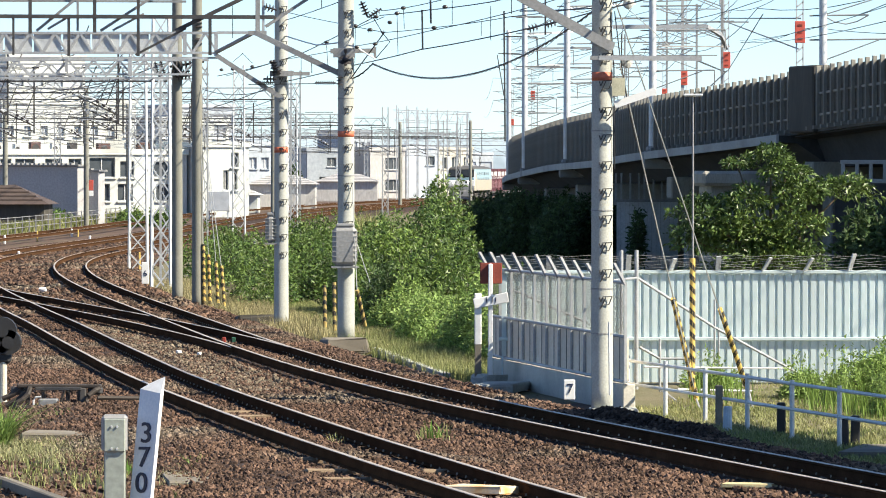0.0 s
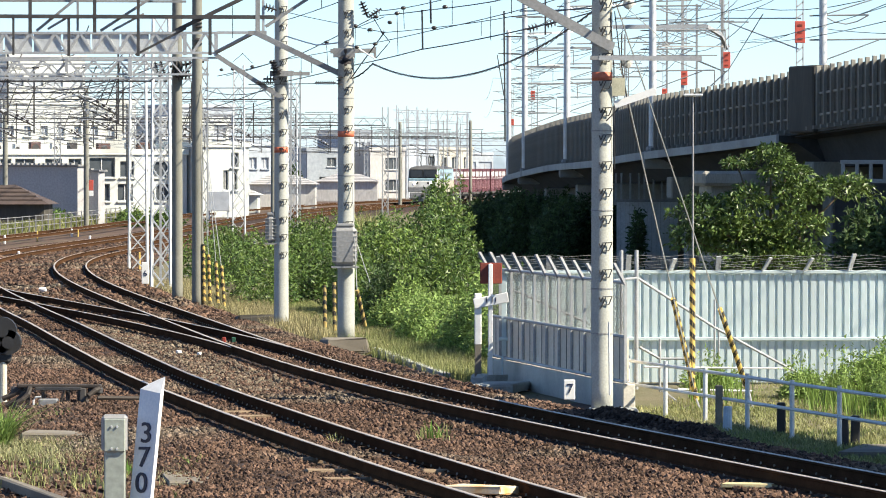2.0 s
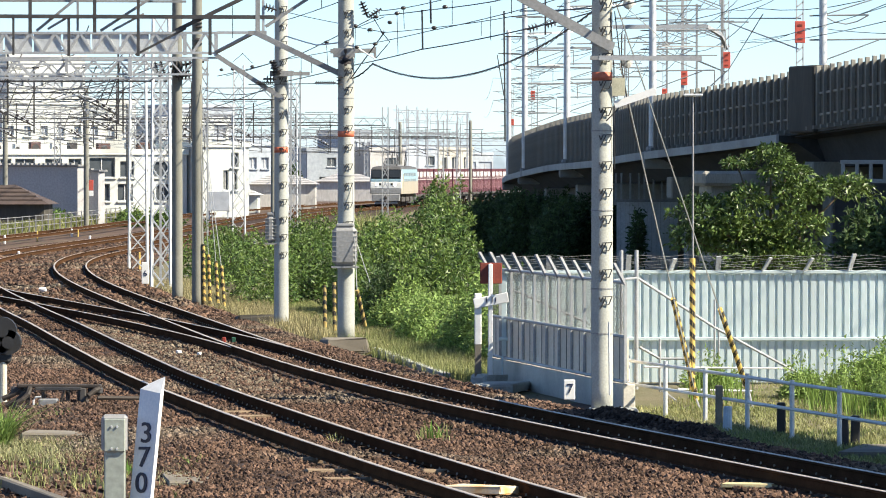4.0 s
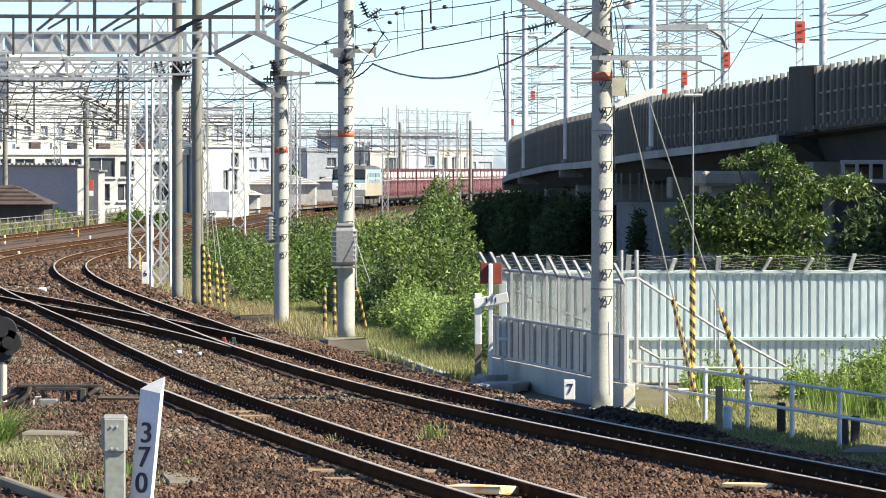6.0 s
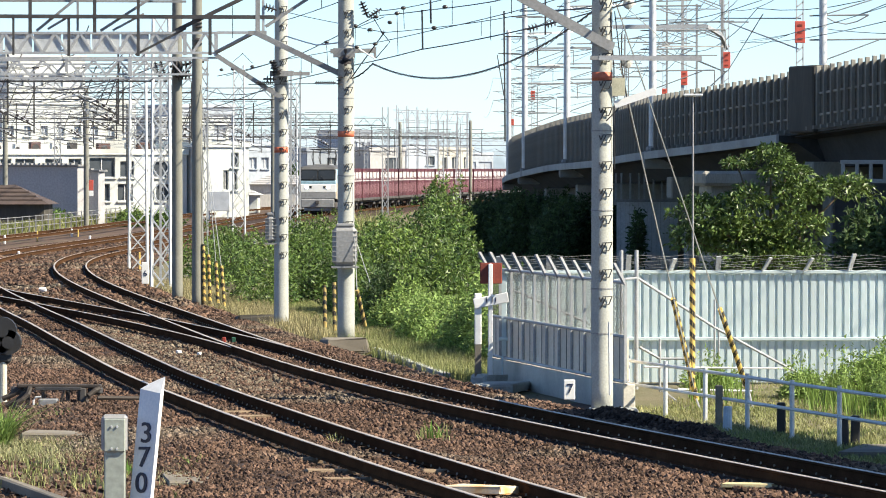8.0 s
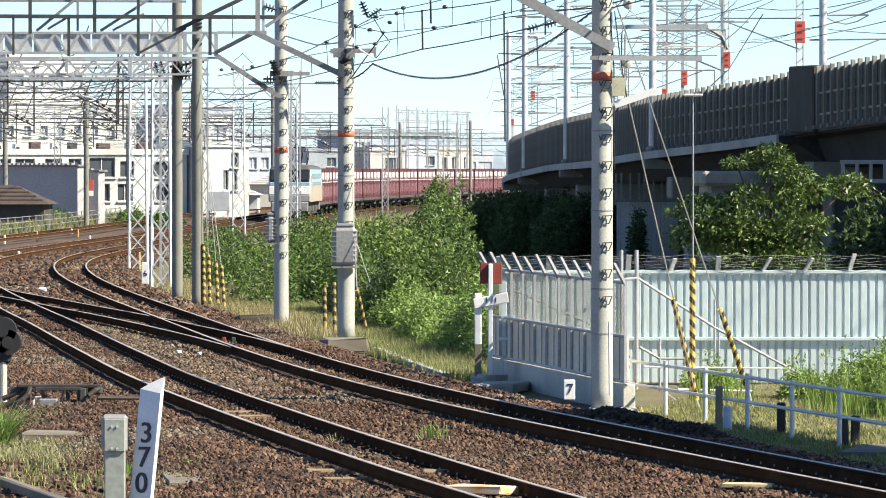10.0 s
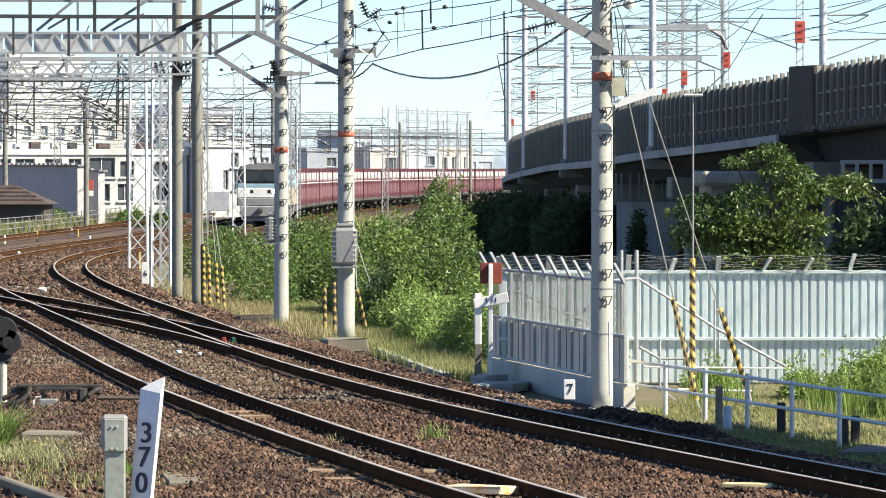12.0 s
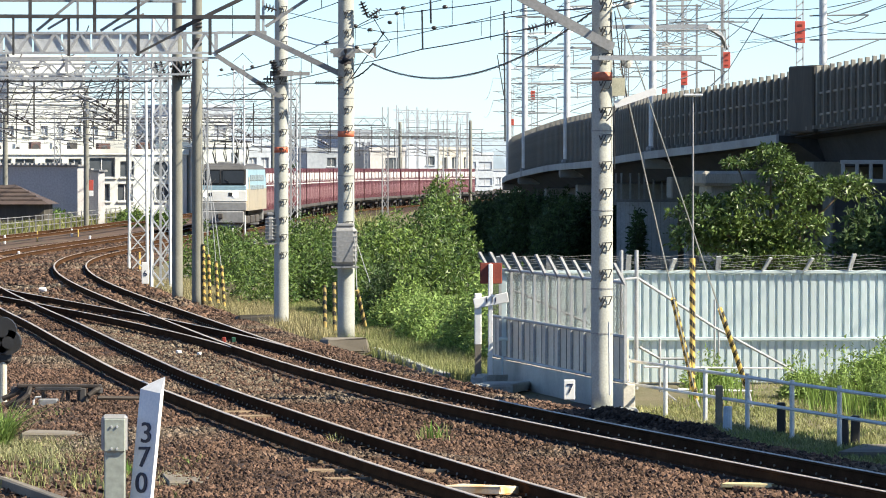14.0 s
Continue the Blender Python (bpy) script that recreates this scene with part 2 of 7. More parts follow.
# ---- ballast ----
def bed_height(off):
    """Height of the ballast across the two tracks, off metres right of the main line."""
    if off > 1.9:
        return -0.20 - min(0.28, (off - 1.9) * 0.32)
    if -2.6 < off < -1.1:
        return -0.225
    if off < -5.6:
        return -0.20 - min(0.20, (-5.6 - off) * 0.12)
    return -0.18


def build_bed():
    offs = np.r_[np.arange(-7.5, -5.0, 0.5), np.arange(-5.0, 3.4, 0.3)]
    ys = np.r_[np.arange(40, 130, 0.5), np.arange(130, 320, 2.0), np.arange(320, 640, 8)]
    vs, fs = [], []
    for y in ys:
        for o in offs:
            x, yy, _ = beside(float(y), float(o))
            vs.append((x, yy, bed_height(o) + 0.035 * noise.noise((x * 1.3, yy * 0.8, 0)) + 0.02 * noise.noise((x * 4, yy * 3, 1))))
    n = len(offs)
    for j in range(len(ys) - 1):
        for i in range(n - 1):
            fs.append((j * n + i, j * n + i + 1, j * n + n + i + 1, j * n + n + i))
    tagged(new("ballast_bed", mesh_of("ballast_bed", vs, fs, M_BED, True)), "rust-brown crushed stone bed under both tracks", "ballast", kind="structure")


build_bed()


def stones(name, count, ys, offs, size, material, label, seed, power=1.0, height=None):
    """Loose crushed stones lying on the bed, one joined mesh."""
    rng = np.random.default_rng(seed)
    y = ys[0] + (ys[1] - ys[0]) * rng.random(count) ** power
    o = rng.uniform(offs[0], offs[1], count)
    i = np.clip(((y - 20) / 0.5).astype(int), 0, len(LY) - 1)
    f = (y - 20) / 0.5 - i
    x = LX[i] + (LX[np.minimum(i + 1, len(LX) - 1)] - LX[i]) * f + NRM[i, 0] * o
    yy = y + NRM[i, 1] * o
    keep = np.ones(count, bool)
    for centre in (0.0, SECOND[i]):
        for side in (-0.566, 0.566):
            d = o - centre - side
            keep &= (d > 0.085) | (d < -0.16)
    z = np.array([bed_height(v) for v in o]) if height is None else height(x, yy, o)
    z = z + rng.uniform(-0.012, 0.03, count)
    x, yy, z = x[keep], yy[keep], z[keep]
    c = len(x)
    base = np.array([(1, 0.2, -0.5), (0.1, 1, -0.5), (-1, 0, -0.5), (0, -1, -0.5), (0.55, -0.4, 0.5), (0.5, 0.5, 0.45), (-0.5, 0.45, 0.5), (-0.45, -0.5, 0.4)])
    s = size * (0.4 + 1.1 * rng.random((c, 1, 1)) ** 1.6)
    v = base[None] * s * rng.uniform(0.6, 1.3, (c, 8, 3))
    a = rng.uniform(0, 6.28, c)
    ca, sa = np.cos(a)[:, None], np.sin(a)[:, None]
    rx = v[:, :, 0] * ca - v[:, :, 1] * sa
    ry = v[:, :, 0] * sa + v[:, :, 1] * ca
    tilt = rng.uniform(-0.6, 0.6, c)[:, None]
    rz = v[:, :, 2] + rx * tilt
    v = np.stack([rx + x[:, None], ry + yy[:, None], rz + z[:, None]], 2).reshape(-1, 3)
    tri = np.array([(0, 1, 5), (0, 5, 4), (1, 2, 6), (1, 6, 5), (2, 3, 7), (2, 7, 6), (3, 0, 4), (3, 4, 7), (4, 5, 6), (4, 6, 7)])
    f = (tri[None] + 8 * np.arange(c)[:, None, None]).reshape(-1, 3)
    me = bpy.data.meshes.new(name)
    me.vertices.add(len(v))
    me.vertices.foreach_set("co", v.ravel().astype(np.float32))
    me.loops.add(len(f) * 3)
    me.loops.foreach_set("vertex_index", f.ravel().astype(np.int32))
    me.polygons.add(len(f))
    me.polygons.foreach_set("loop_start", (np.arange(len(f)) * 3).astype(np.int32))
    me.materials.append(material)
    me.update(calc_edges=True)
    me.shade_flat()
    return tagged(new(name, me), label, "ballast", kind="stuff")


stones("ballast_stones", 180000, (53, 135), (-7.3, 2.4), 0.032, M_STONE, "loose rust-brown ballast stones between the rails", 3, 1.5)
stones("pale_ballast_stones", 5000, (88, 125), (-2.7, -0.9), 0.042, M_PALE_STONE, "fresh pale ballast stones between the two tracks", 5, 1.0)
stones("verge_stones", 9000, (52, 110), (-9.8, -7.0), 0.04, M_STONE, "scattered stones on the bare verge", 8, 1.0, lambda x, y, o: -0.41 + 0 * x)
stones("far_ballast_stones", 26000, (130, 270), (-7.4, 3.0), 0.075, M_STONE, "loose brown ballast on the far bend", 6, 1.4)
stones("shoulder_stones", 9000, (56, 110), (1.3, 3.4), 0.045, M_STONE, "ballast stones on the outer shoulder of the track", 7, 1.0)


def heap_height(x, y, off):
    """Height of the ballast heaped on the outer shoulder, nothing beyond its two ends."""
    a = np.clip((82.5 - y) / 5.0, 0, 1) * np.clip((y - 69.0) / 3.0, 0, 1)
    return -0.42 + a * 0.40 * np.exp(-((off - 1.75) / 0.42) ** 2) * (0.92 + 0.07 * np.sin(y * 1.9) * np.sin(y * 0.83))


def build_heap():
    offs = np.arange(0.75, 2.9, 0.12)
    vs, fs = [], []
    ys = np.arange(68, 87, 0.3)
    for y in ys:
        for o in offs:
            x, yy, _ = beside(float(y), float(o))
            vs.append((x, yy, float(heap_height(x, y, o)) + 0.03 * noise.noise((x * 5, yy * 4, 2))))
    n = len(offs)
    for j in range(len(ys) - 1):
        for i in range(n - 1):
            fs.append((j * n + i, j * n + i + 1, j * n + n + i + 1, j * n + n + i))
    tagged(new("ballast_heap", mesh_of("ballast_heap", vs, fs, M_BED, True)), "heaped ballast along the outer shoulder, coloured dark for shade", "ballast", kind="structure")


build_heap()
# Heap stones are coloured darker to stand for the shadow over the heap.
stones("heap_stones", 11000, (69, 86), (0.9, 2.7), 0.036, mat("oily_stone", (0.062, 0.042, 0.031), (0.040, 0.028, 0.021), 0.5, 0.9, fine=60, bump=0.2, island=0.7, spec=0.2), "loose stones on the ballast heap", 9, 1.0, heap_height)


# ---- tracks ----
RAIL = [(-0.062, -0.153), (0.062, -0.153), (0.062, -0.142), (0.012, -0.126), (0.009, -0.045), (0.032, -0.033), (0.033, -0.006), (0.024, 0.0), (-0.024, 0.0), (-0.033, -0.006), (-0.032, -0.033), (-0.009, -0.045), (-0.012, -0.126), (-0.062, -0.142)]


def rail(parent, pts, lift=0.0):
    """A flat-bottomed rail swept along plan points (x, y)."""
    vs, fs = [], []
    n = len(RAIL)
    p = np.array(pts)
    d = np.gradient(p, axis=0)
    d /= np.linalg.norm(d, axis=1)[:, None]
    for (x, y), (dx, dy) in zip(p, d):
        for u, w in RAIL:
            vs.append((x + dy * u, y - dx * u, w + lift))
    for i in range(len(p) - 1):
        for k in range(n):
            q = (k + 1) % n
            fs.append((i * n + k, i * n + q, i * n + n + q, i * n + n + k))
    me = mesh_of("rail", vs, fs, [M_RAIL_SIDE, M_RAIL_TOP])
    for j, f in enumerate(me.polygons):
        if j % n in (7, 8):
            f.material_index = 1
    return put("rail", me, parent)


def sleeper_mesh():
    bm = bmesh.new()
    box(bm, 0, 0, -0.075, 2.1, 0.22, 0.15, 0.012)
    me = bpy.data.meshes.new("sleeper")
    bm.to_mesh(me)
    bm.free()
    me.materials.append(M_SLEEPER)
    return me


SLEEPER = sleeper_mesh()


def fastenings(parent, places):
    """Clips on both sides of both rails at each sleeper, one joined part."""
    groups = []
    for x, y, dx in places:
        q = Vector((dx, 1)).normalized()
        for side in (-0.566, 0.566):
            for s in (-0.056, 0.056):
                c = Vector((x + q.y * (side + s), y - q.x * (side + s)))
                vs = []
                for z, k in ((-0.145, 1.0), (-0.115, 0.7)):
                    for a, b in ((-1, -1), (1, -1), (1, 1), (-1, 1)):
                        vs.append((c.x + (q.y * a * 0.010 + q.x * b * 0.015) * k, c.y + (-q.x * a * 0.010 + q.y * b * 0.015) * k, z))
                groups.append((vs, [(0, 1, 5, 4), (1, 2, 6, 5), (2, 3, 7, 6), (3, 0, 4, 7), (4, 5, 6, 7)]))
    tagged(put("rail_fastenings", mesh_of("rail_fastenings", *merged(groups), M_CLIP), parent), kind="stuff")


def track(label, off, y0, y1, sleepers=None, lift=0.03):
    """One track, off(y) metres right of the main line, its outer rail canted up."""
    t = empty("railway_track", Matrix(), label, "railway track", "railway tracks", "structure")
    ys = np.r_[np.arange(y0, min(y1, 250), 1.0), np.arange(min(y1, 250), y1, 5.0)]
    for side in (-0.566, 0.566):
        rail(t, [beside(float(y), off(float(y)) + side)[:2] for y in ys], lift if side < 0 else 0.0)
    if sleepers:
        y, places = sleepers[0], []
        while y < sleepers[1]:
            x, yy, dx = beside(y, off(y))
            places.append((x, yy, dx))
            put("sleeper", SLEEPER, t, pose(x, yy, -0.186 + random.choice((-0.01, 0.0, 0.0, 0.006)), 0, -0.6, -math.degrees(math.atan(dx)) + random.uniform(-1, 1)))
            y += 0.58 / math.hypot(1, dx)
        fastenings(t, places)
    return t


track("double-head worn freight track on brown ballast, rusty rail sides", lambda y: 0.0, 42, 640, (46, 150))
track("worn passenger track on brown ballast beside the freight track", second_off, 40, 640, (44, 140))
track("distant third track along the wire fence", lambda y: -9.6, 225, 640)
cross_x = spline([(103, -3.52), (107, -4.15), (115, -5.55), (124, -7.25), (133, -9.1), (142, -10.95), (150, -12.6), (158, -14.0)])


def build_crossover():
    t = empty("crossover_track", Matrix(), "dark crossover rails linking the two tracks", "railway track", "railway tracks", "structure")
    for side in (-0.566, 0.566):
        pts = []
        for y in np.arange(103, 157, 1.0):
            dx = (cross_x(y + 0.5) - cross_x(y - 0.5))
            n = math.hypot(1, dx)
            pts.append((cross_x(y) + side / n, y - side * dx / n))
        rail(t, pts, 0.004)


build_crossover()


# ---- masts and poles ----
def tall_rod(bm, h, r, r2, n):
    """An upright tapering shaft in short rings."""
    rings = 24
    for k in range(rings):
        u, v = k / rings, (k + 1) / rings
        rod(bm, (0, 0, h * u), (0, 0, h * v), r + (r2 - r) * u, r + (r2 - r) * v, n)
    bmesh.ops.delete(bm, geom=[f for f in bm.faces if len(f.verts) > 4 and 0.01 < f.calc_center_median().z < h - 0.01], context="FACES_ONLY")
    bmesh.ops.remove_doubles(bm, verts=bm.verts, dist=0.002)


def concrete_pole(x, y, h, r, label, z=-0.4, band=None, steps_from=1.8, dark=False, straps=()):
    """A spun-concrete mast with climbing pegs and an orange band."""
    t = empty("catenary_pole", pose(x, y, z), label, "utility pole", "catenary poles")
    bm = bmesh.new()
    tall_rod(bm, h, r, r * 0.88, 20)
    round_sides(part("shaft", bm, M_POLE_OLD if dark else M_CONC, t))
    if band:
        bm = bmesh.new()
        rod(bm, (0, 0, band), (0, 0, band + 0.135), r * 0.955, r * 0.95, 20)
        round_sides(part("band", bm, M_ORANGE, t, "orange painted band"))
    for zs in straps:
        bm = bmesh.new()
        q = r * (1 - 0.12 * zs / h) + 0.006
        rod(bm, (0, 0, zs), (0, 0, zs + 0.022), q, q, 20)
        part("strap", bm, M_GALV_DULL, t)
    if steps_from:
        zz = steps_from
        while zz < h - 0.3:
            bm = bmesh.new()
            s = r * (1 - 0.12 * zz / h)
            f, e = -s - 0.008, -s - 0.018
            bar(bm, (-0.05, f, zz + 0.06), (-0.025, f, zz - 0.015), 0.014)
            bar(bm, (-0.025, f, zz - 0.015), (0.01, e, zz + 0.065), 0.014)
            bar(bm, (0.0, e, zz + 0.065), (0.15, e, zz + 0.07), 0.014)
            bar(bm, (0.15, e, zz + 0.07), (0.10, f, zz - 0.055), 0.015)
            bar(bm, (0.10, f, zz - 0.055), (0.02, f, zz - 0.06), 0.012)
            bar(bm, (0.055, e, zz + 0.06), (-0.03, f, zz - 0.12), 0.016)
            part("climbing_step", bm, M_DARK_STEEL, t)
            zz += 0.42
    return t


concrete_pole(2.48, 82.8, 10.5, 0.172, "pale concrete catenary pole with climbing steps and an orange band", band=5.23, straps=(1.28, 1.98, 3.2, 4.44))
concrete_pole(-2.13, 116.7, 10.5, 0.19, "pale concrete catenary pole carrying a grey switch box", band=4.56, straps=(2.6, 3.7, 5.4))
concrete_pole(-3.88, 127.4, 8.15, 0.177, "pale concrete catenary pole with an orange band", band=4.25)
concrete_pole(-6.62, 143.1, 10.5, 0.15, "bare weathered concrete catenary pole", steps_from=0, dark=True)
concrete_pole(-7.5, 149.9, 10.5, 0.155, "bare weathered concrete catenary pole", steps_from=0, dark=True)


def lattice_mast(x, y, h, w, label, z=-0.4, bay=0.72, bar_w=0.045, turn=0):
    """A four-legged steel lattice mast."""
    t = empty("lattice_mast", pose(x, y, z, 0, 0, turn), label, "lattice mast", "lattice masts")
    s = w / 2
    for a, b in ((-s, -s), (s, -s), (s, s), (-s, s)):
        bm = bmesh.new()
        bar(bm, (a * 1.25, b * 1.25, 0), (a, b, h), bar_w * 1.3)
        part("leg", bm, M_GALV, t)
    n = int(h / bay)
    corners = [(-s, -s), (s, -s), (s, s), (-s, s)]
    for k in range(2):
        bm = bmesh.new()
        (a, b), (c, d) = corners[k], corners[(k + 1) % 4]
        for i in range(n):
            q0, q1 = 1.25 - 0.25 * i / n, 1.25 - 0.25 * (i + 1) / n
            z0, z1 = h * i / n, h * (i + 1) / n
            bar(bm, (a * q0, b * q0, z0), (c * q1, d * q1, z1), bar_w)
            bar(bm, (c * q0, d * q0, z0), (a * q1, b * q1, z1), bar_w)
        tagged(part("bracing", bm, M_GALV, t), kind="stuff")
    bm = bmesh.new()
    box(bm, 0, 0, 0.0, w * 1.7, w * 1.7, 0.16, 0.02)
    part("footing", bm, M_CONC, t)
    return t


lattice_mast(-8.7, 164.0, 8.6, 0.48, "white-grey steel lattice mast beside the curve")
lattice_mast(-11.4, 198.7, 9.0, 0.55, "white-grey steel lattice mast beside the curve")
lattice_mast(-11.3, 294.0, 9.6, 0.55, "white-grey steel lattice mast in the scrub", bay=0.9)
lattice_mast(-9.9, 350.0, 9.6, 0.5, "slim far steel lattice mast in the scrub", bay=0.9)

# ---- viaduct ----
VIA = [(105, 29.0), (130, 22.6), (150, 17.6), (165, 13.9), (172, 12.6), (192, 8.6), (215, 6.7), (244, 5.55), (289, 3.85), (320, 4.25), (400, 8.5), (500, 16.0), (640, 30.0)]
via_x = spline(VIA)


# height of the top of the parapet along the ramp
via_top = spline([(105, 7.95), (130, 7.55), (150, 7.2), (166, 6.9), (172, 6.74), (182, 6.40), (199, 6.02), (211, 5.84), (228, 5.71), (248, 5.60), (262, 5.41), (295, 4.93), (330, 4.42), (400, 4.42), (640, 4.42)])


def sweep(section, ys, centre, height, material, name, parent=None, label=""):
    """A section (right, up) swept along a line x = centre(y)."""
    vs, fs = [], []
    n = len(section)
    for y in ys:
        dx = (centre(y + 0.5) - centre(y - 0.5))
        q = math.hypot(1, dx)
        for u, w in section:
            vs.append((centre(y) + u / q, y - u * dx / q, height(y) + w))
    for i in range(len(ys) - 1):
        for k in range(n):
            e = (k + 1) % n
            fs.append((i * n + k, i * n + e, i * n + n + e, i * n + n + k))
    fs += [tuple(range(n)), tuple((len(ys) - 1) * n + i for i in range(n - 1, -1, -1))]
    ob = put(name, mesh_of(name, vs, fs, material), parent)
    return tagged(ob, label) if label else ob


def build_viaduct():
    t = empty("viaduct", Matrix(), "dark concrete railway viaduct with a ribbed parapet on piers", "viaduct", kind="structure")
    ys = [float(v) for v in np.arange(111, 560, 3.0)]
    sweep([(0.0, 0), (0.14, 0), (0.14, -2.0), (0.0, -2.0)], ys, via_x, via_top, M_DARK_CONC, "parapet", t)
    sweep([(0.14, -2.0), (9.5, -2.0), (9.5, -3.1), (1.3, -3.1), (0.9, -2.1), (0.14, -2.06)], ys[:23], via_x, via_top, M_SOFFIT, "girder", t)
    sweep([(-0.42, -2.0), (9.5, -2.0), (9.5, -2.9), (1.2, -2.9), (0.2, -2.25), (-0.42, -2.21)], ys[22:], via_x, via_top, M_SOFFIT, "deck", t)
    sweep([(-0.5, -1.96), (-0.42, -1.96), (-0.42, -2.24), (-0.5, -2.24)], ys[22:], via_x, via_top, M_EDGE, "edge_beam", t, "pale concrete edge beam")
    sweep([(9.3, 0), (9.5, 0), (9.5, -2.0), (9.3, -2.0)], ys, via_x, via_top, M_DARK_CONC, "far_parapet", t)
    y = 152.0
    bm = bmesh.new()
    box(bm, -0.07, 0, -0.93, 0.15, 0.11, 2.06, 0.015)
    box(bm, -0.03, 0, -1.9, 0.42, 0.16, 0.12)
    rib = bpy.data.meshes.new("rib")
    bm.to_mesh(rib)
    bm.free()
    rib.materials.append(M_RIB)
    while y < 330:
        dx = via_x(y + 0.5) - via_x(y - 0.5)
        put("rib", rib, t, pose(via_x(y), y, via_top(y) + 0.03, 0, 0, -math.degrees(math.atan(dx))))
        y += 0.88 / math.hypot(1, dx)
    for w in (-0.75, -1.45):
        sweep([(-0.05, 0.03 + w), (0.0, 0.03 + w), (0.0, -0.04 + w), (-0.05, -0.04 + w)], ys[:75], via_x, via_top, M_RIB, "waling", t)
    y = 175.0
    bm = bmesh.new()
    box(bm, 0.1, 0, -0.98, 0.7, 2.6, 2.2, 0.05, pose(via_x(y), y, via_top(y) + 0.1, 0, 0, 14))
    part("parapet_bay", bm, M_DARK_CONC, t)
    for y in (158, 176, 196, 218, 240, 262, 286, 310):
        dx = via_x(y + 0.5) - via_x(y - 0.5)
        m = pose(via_x(y), y, 0, 0, 0, -math.degrees(math.atan(dx)))
        h = via_top(y) - 2.9
        bm = bmesh.new()
        for c in (1.4, 7.6):
            box(bm, c, 0, h / 2 - 0.3, 0.95, 0.95, h + 0.6, 0.05, m)
        box(bm, 4.5, 0, h - 0.4, 8.4, 1.1, 0.8, 0.05, m)
        part("pier", bm, M_RIB, t)
    return t


build_viaduct()


# ---- buildings ----
M_WALL = mat("white_render", (0.60, 0.625, 0.585), (0.53, 0.555, 0.52), 0.4, 0.9, fine=6, stain=(0.44, 0.45, 0.42), stain_at=0.62, stretch=(1, 1, 0.3))
M_WALL_GREY = mat("grey_render", (0.50, 0.49, 0.47), (0.42, 0.41, 0.40), 0.4, 0.85, fine=6, stretch=(1, 1, 0.3))
M_SHED = mat("slate_blue_cladding", (0.42, 0.41, 0.41), (0.38, 0.37, 0.37), 0.5, 0.6, fine=8)
M_ROOF = mat("brown_roof_tile", (0.085, 0.060, 0.050), (0.060, 0.046, 0.041), 0.8, 0.75, fine=6)
M_GLASS = mat("window_glass", (0.05, 0.06, 0.07), (0.08, 0.09, 0.10), 0.6, 0.12, 0, 0)
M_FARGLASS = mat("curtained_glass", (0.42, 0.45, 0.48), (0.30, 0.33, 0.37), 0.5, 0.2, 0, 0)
M_FRAME = mat("window_frame", (0.55, 0.55, 0.55), None, 3, 0.5)
# Distance haze is put into this bluish wall colour.
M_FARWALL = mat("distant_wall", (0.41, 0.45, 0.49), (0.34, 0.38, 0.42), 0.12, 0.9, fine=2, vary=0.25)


def house(x, y, w, d, h, wall, label, name="apartment_building", turn=0.0, rows=(), parapet=0.35, category="building", group="", glass=None):
    """A flat-roofed building whose near wall stands at y; rows: (sill height, window height, [(left edge, width), ...])."""
    turn = turn or 28.0
    k = 1 / math.cos(radians(turn))
    w, rows = w * k, [(s, v, [(a * k, b * k) for a, b in q]) for s, v, q in rows]
    t = empty(name, pose(x, y, -0.4, 0, 0, turn), label, category, group)
    bm = bmesh.new()
    cuts = sorted({0.0, w} | {v for r in rows for a, b in r[2] for v in (a, a + b)})
    zs = sorted({0.0, h} | {v for r in rows for v in (r[0], r[0] + r[1])})

    def hole(cx, cz):
        return any(r[0] < cz < r[0] + r[1] and any(a < cx < a + b for a, b in r[2]) for r in rows)
    for a, b in zip(cuts[:-1], cuts[1:]):
        for c, e in zip(zs[:-1], zs[1:]):
            if not hole((a + b) / 2, (c + e) / 2):
                box(bm, (a + b) / 2, 0.15, (c + e) / 2, b - a, 0.3, e - c)
    bmesh.ops.remove_doubles(bm, verts=bm.verts, dist=0.001)
    part("wall", bm, wall, t)
    bm = bmesh.new()
    box(bm, 0.15, d / 2 + 0.15, h / 2, 0.3, d - 0.3, h)
    box(bm, w - 0.15, d / 2 + 0.15, h / 2, 0.3, d - 0.3, h)
    box(bm, w / 2, d - 0.15, h / 2, w - 0.6, 0.3, h)
    part("side_wall", bm, wall, t)
    bm = bmesh.new()
    box(bm, w / 2, d / 2, h + 0.06, w + 0.3, d + 0.3, 0.12, 0.02)
    for q in ((w / 2, 0, w + 0.3, 0.2), (w / 2, d, w + 0.3, 0.2), (0, d / 2, 0.2, d), (w, d / 2, 0.2, d)):
        box(bm, q[0], q[1], h + 0.12 + parapet / 2, q[2], q[3], parapet)
    part("roof", bm, wall, t)
    for s, wh, spans in rows:
        for a, b in spans:
            bm = bmesh.new()
            for k in range(3):
                box(bm, a + b * k / 2, 0.2, s + wh / 2, 0.07, 0.06, wh)
            box(bm, a + b / 2, 0.2, s + 0.03, b, 0.06, 0.07)
            box(bm, a + b / 2, 0.2, s + wh - 0.03, b, 0.06, 0.07)
            win = part("window", bm, M_FRAME, t)
            bm = bmesh.new()
            box(bm, a + b / 2, 0.24, s + wh / 2, b, 0.02, wh)
            part("pane", bm, glass or M_GLASS, win)
            bm = bmesh.new()
            box(bm, a + b / 2, -0.06, s - 0.06, b + 0.2, 0.24, 0.1, 0.01)
            part("sill", bm, wall, win)
    return t


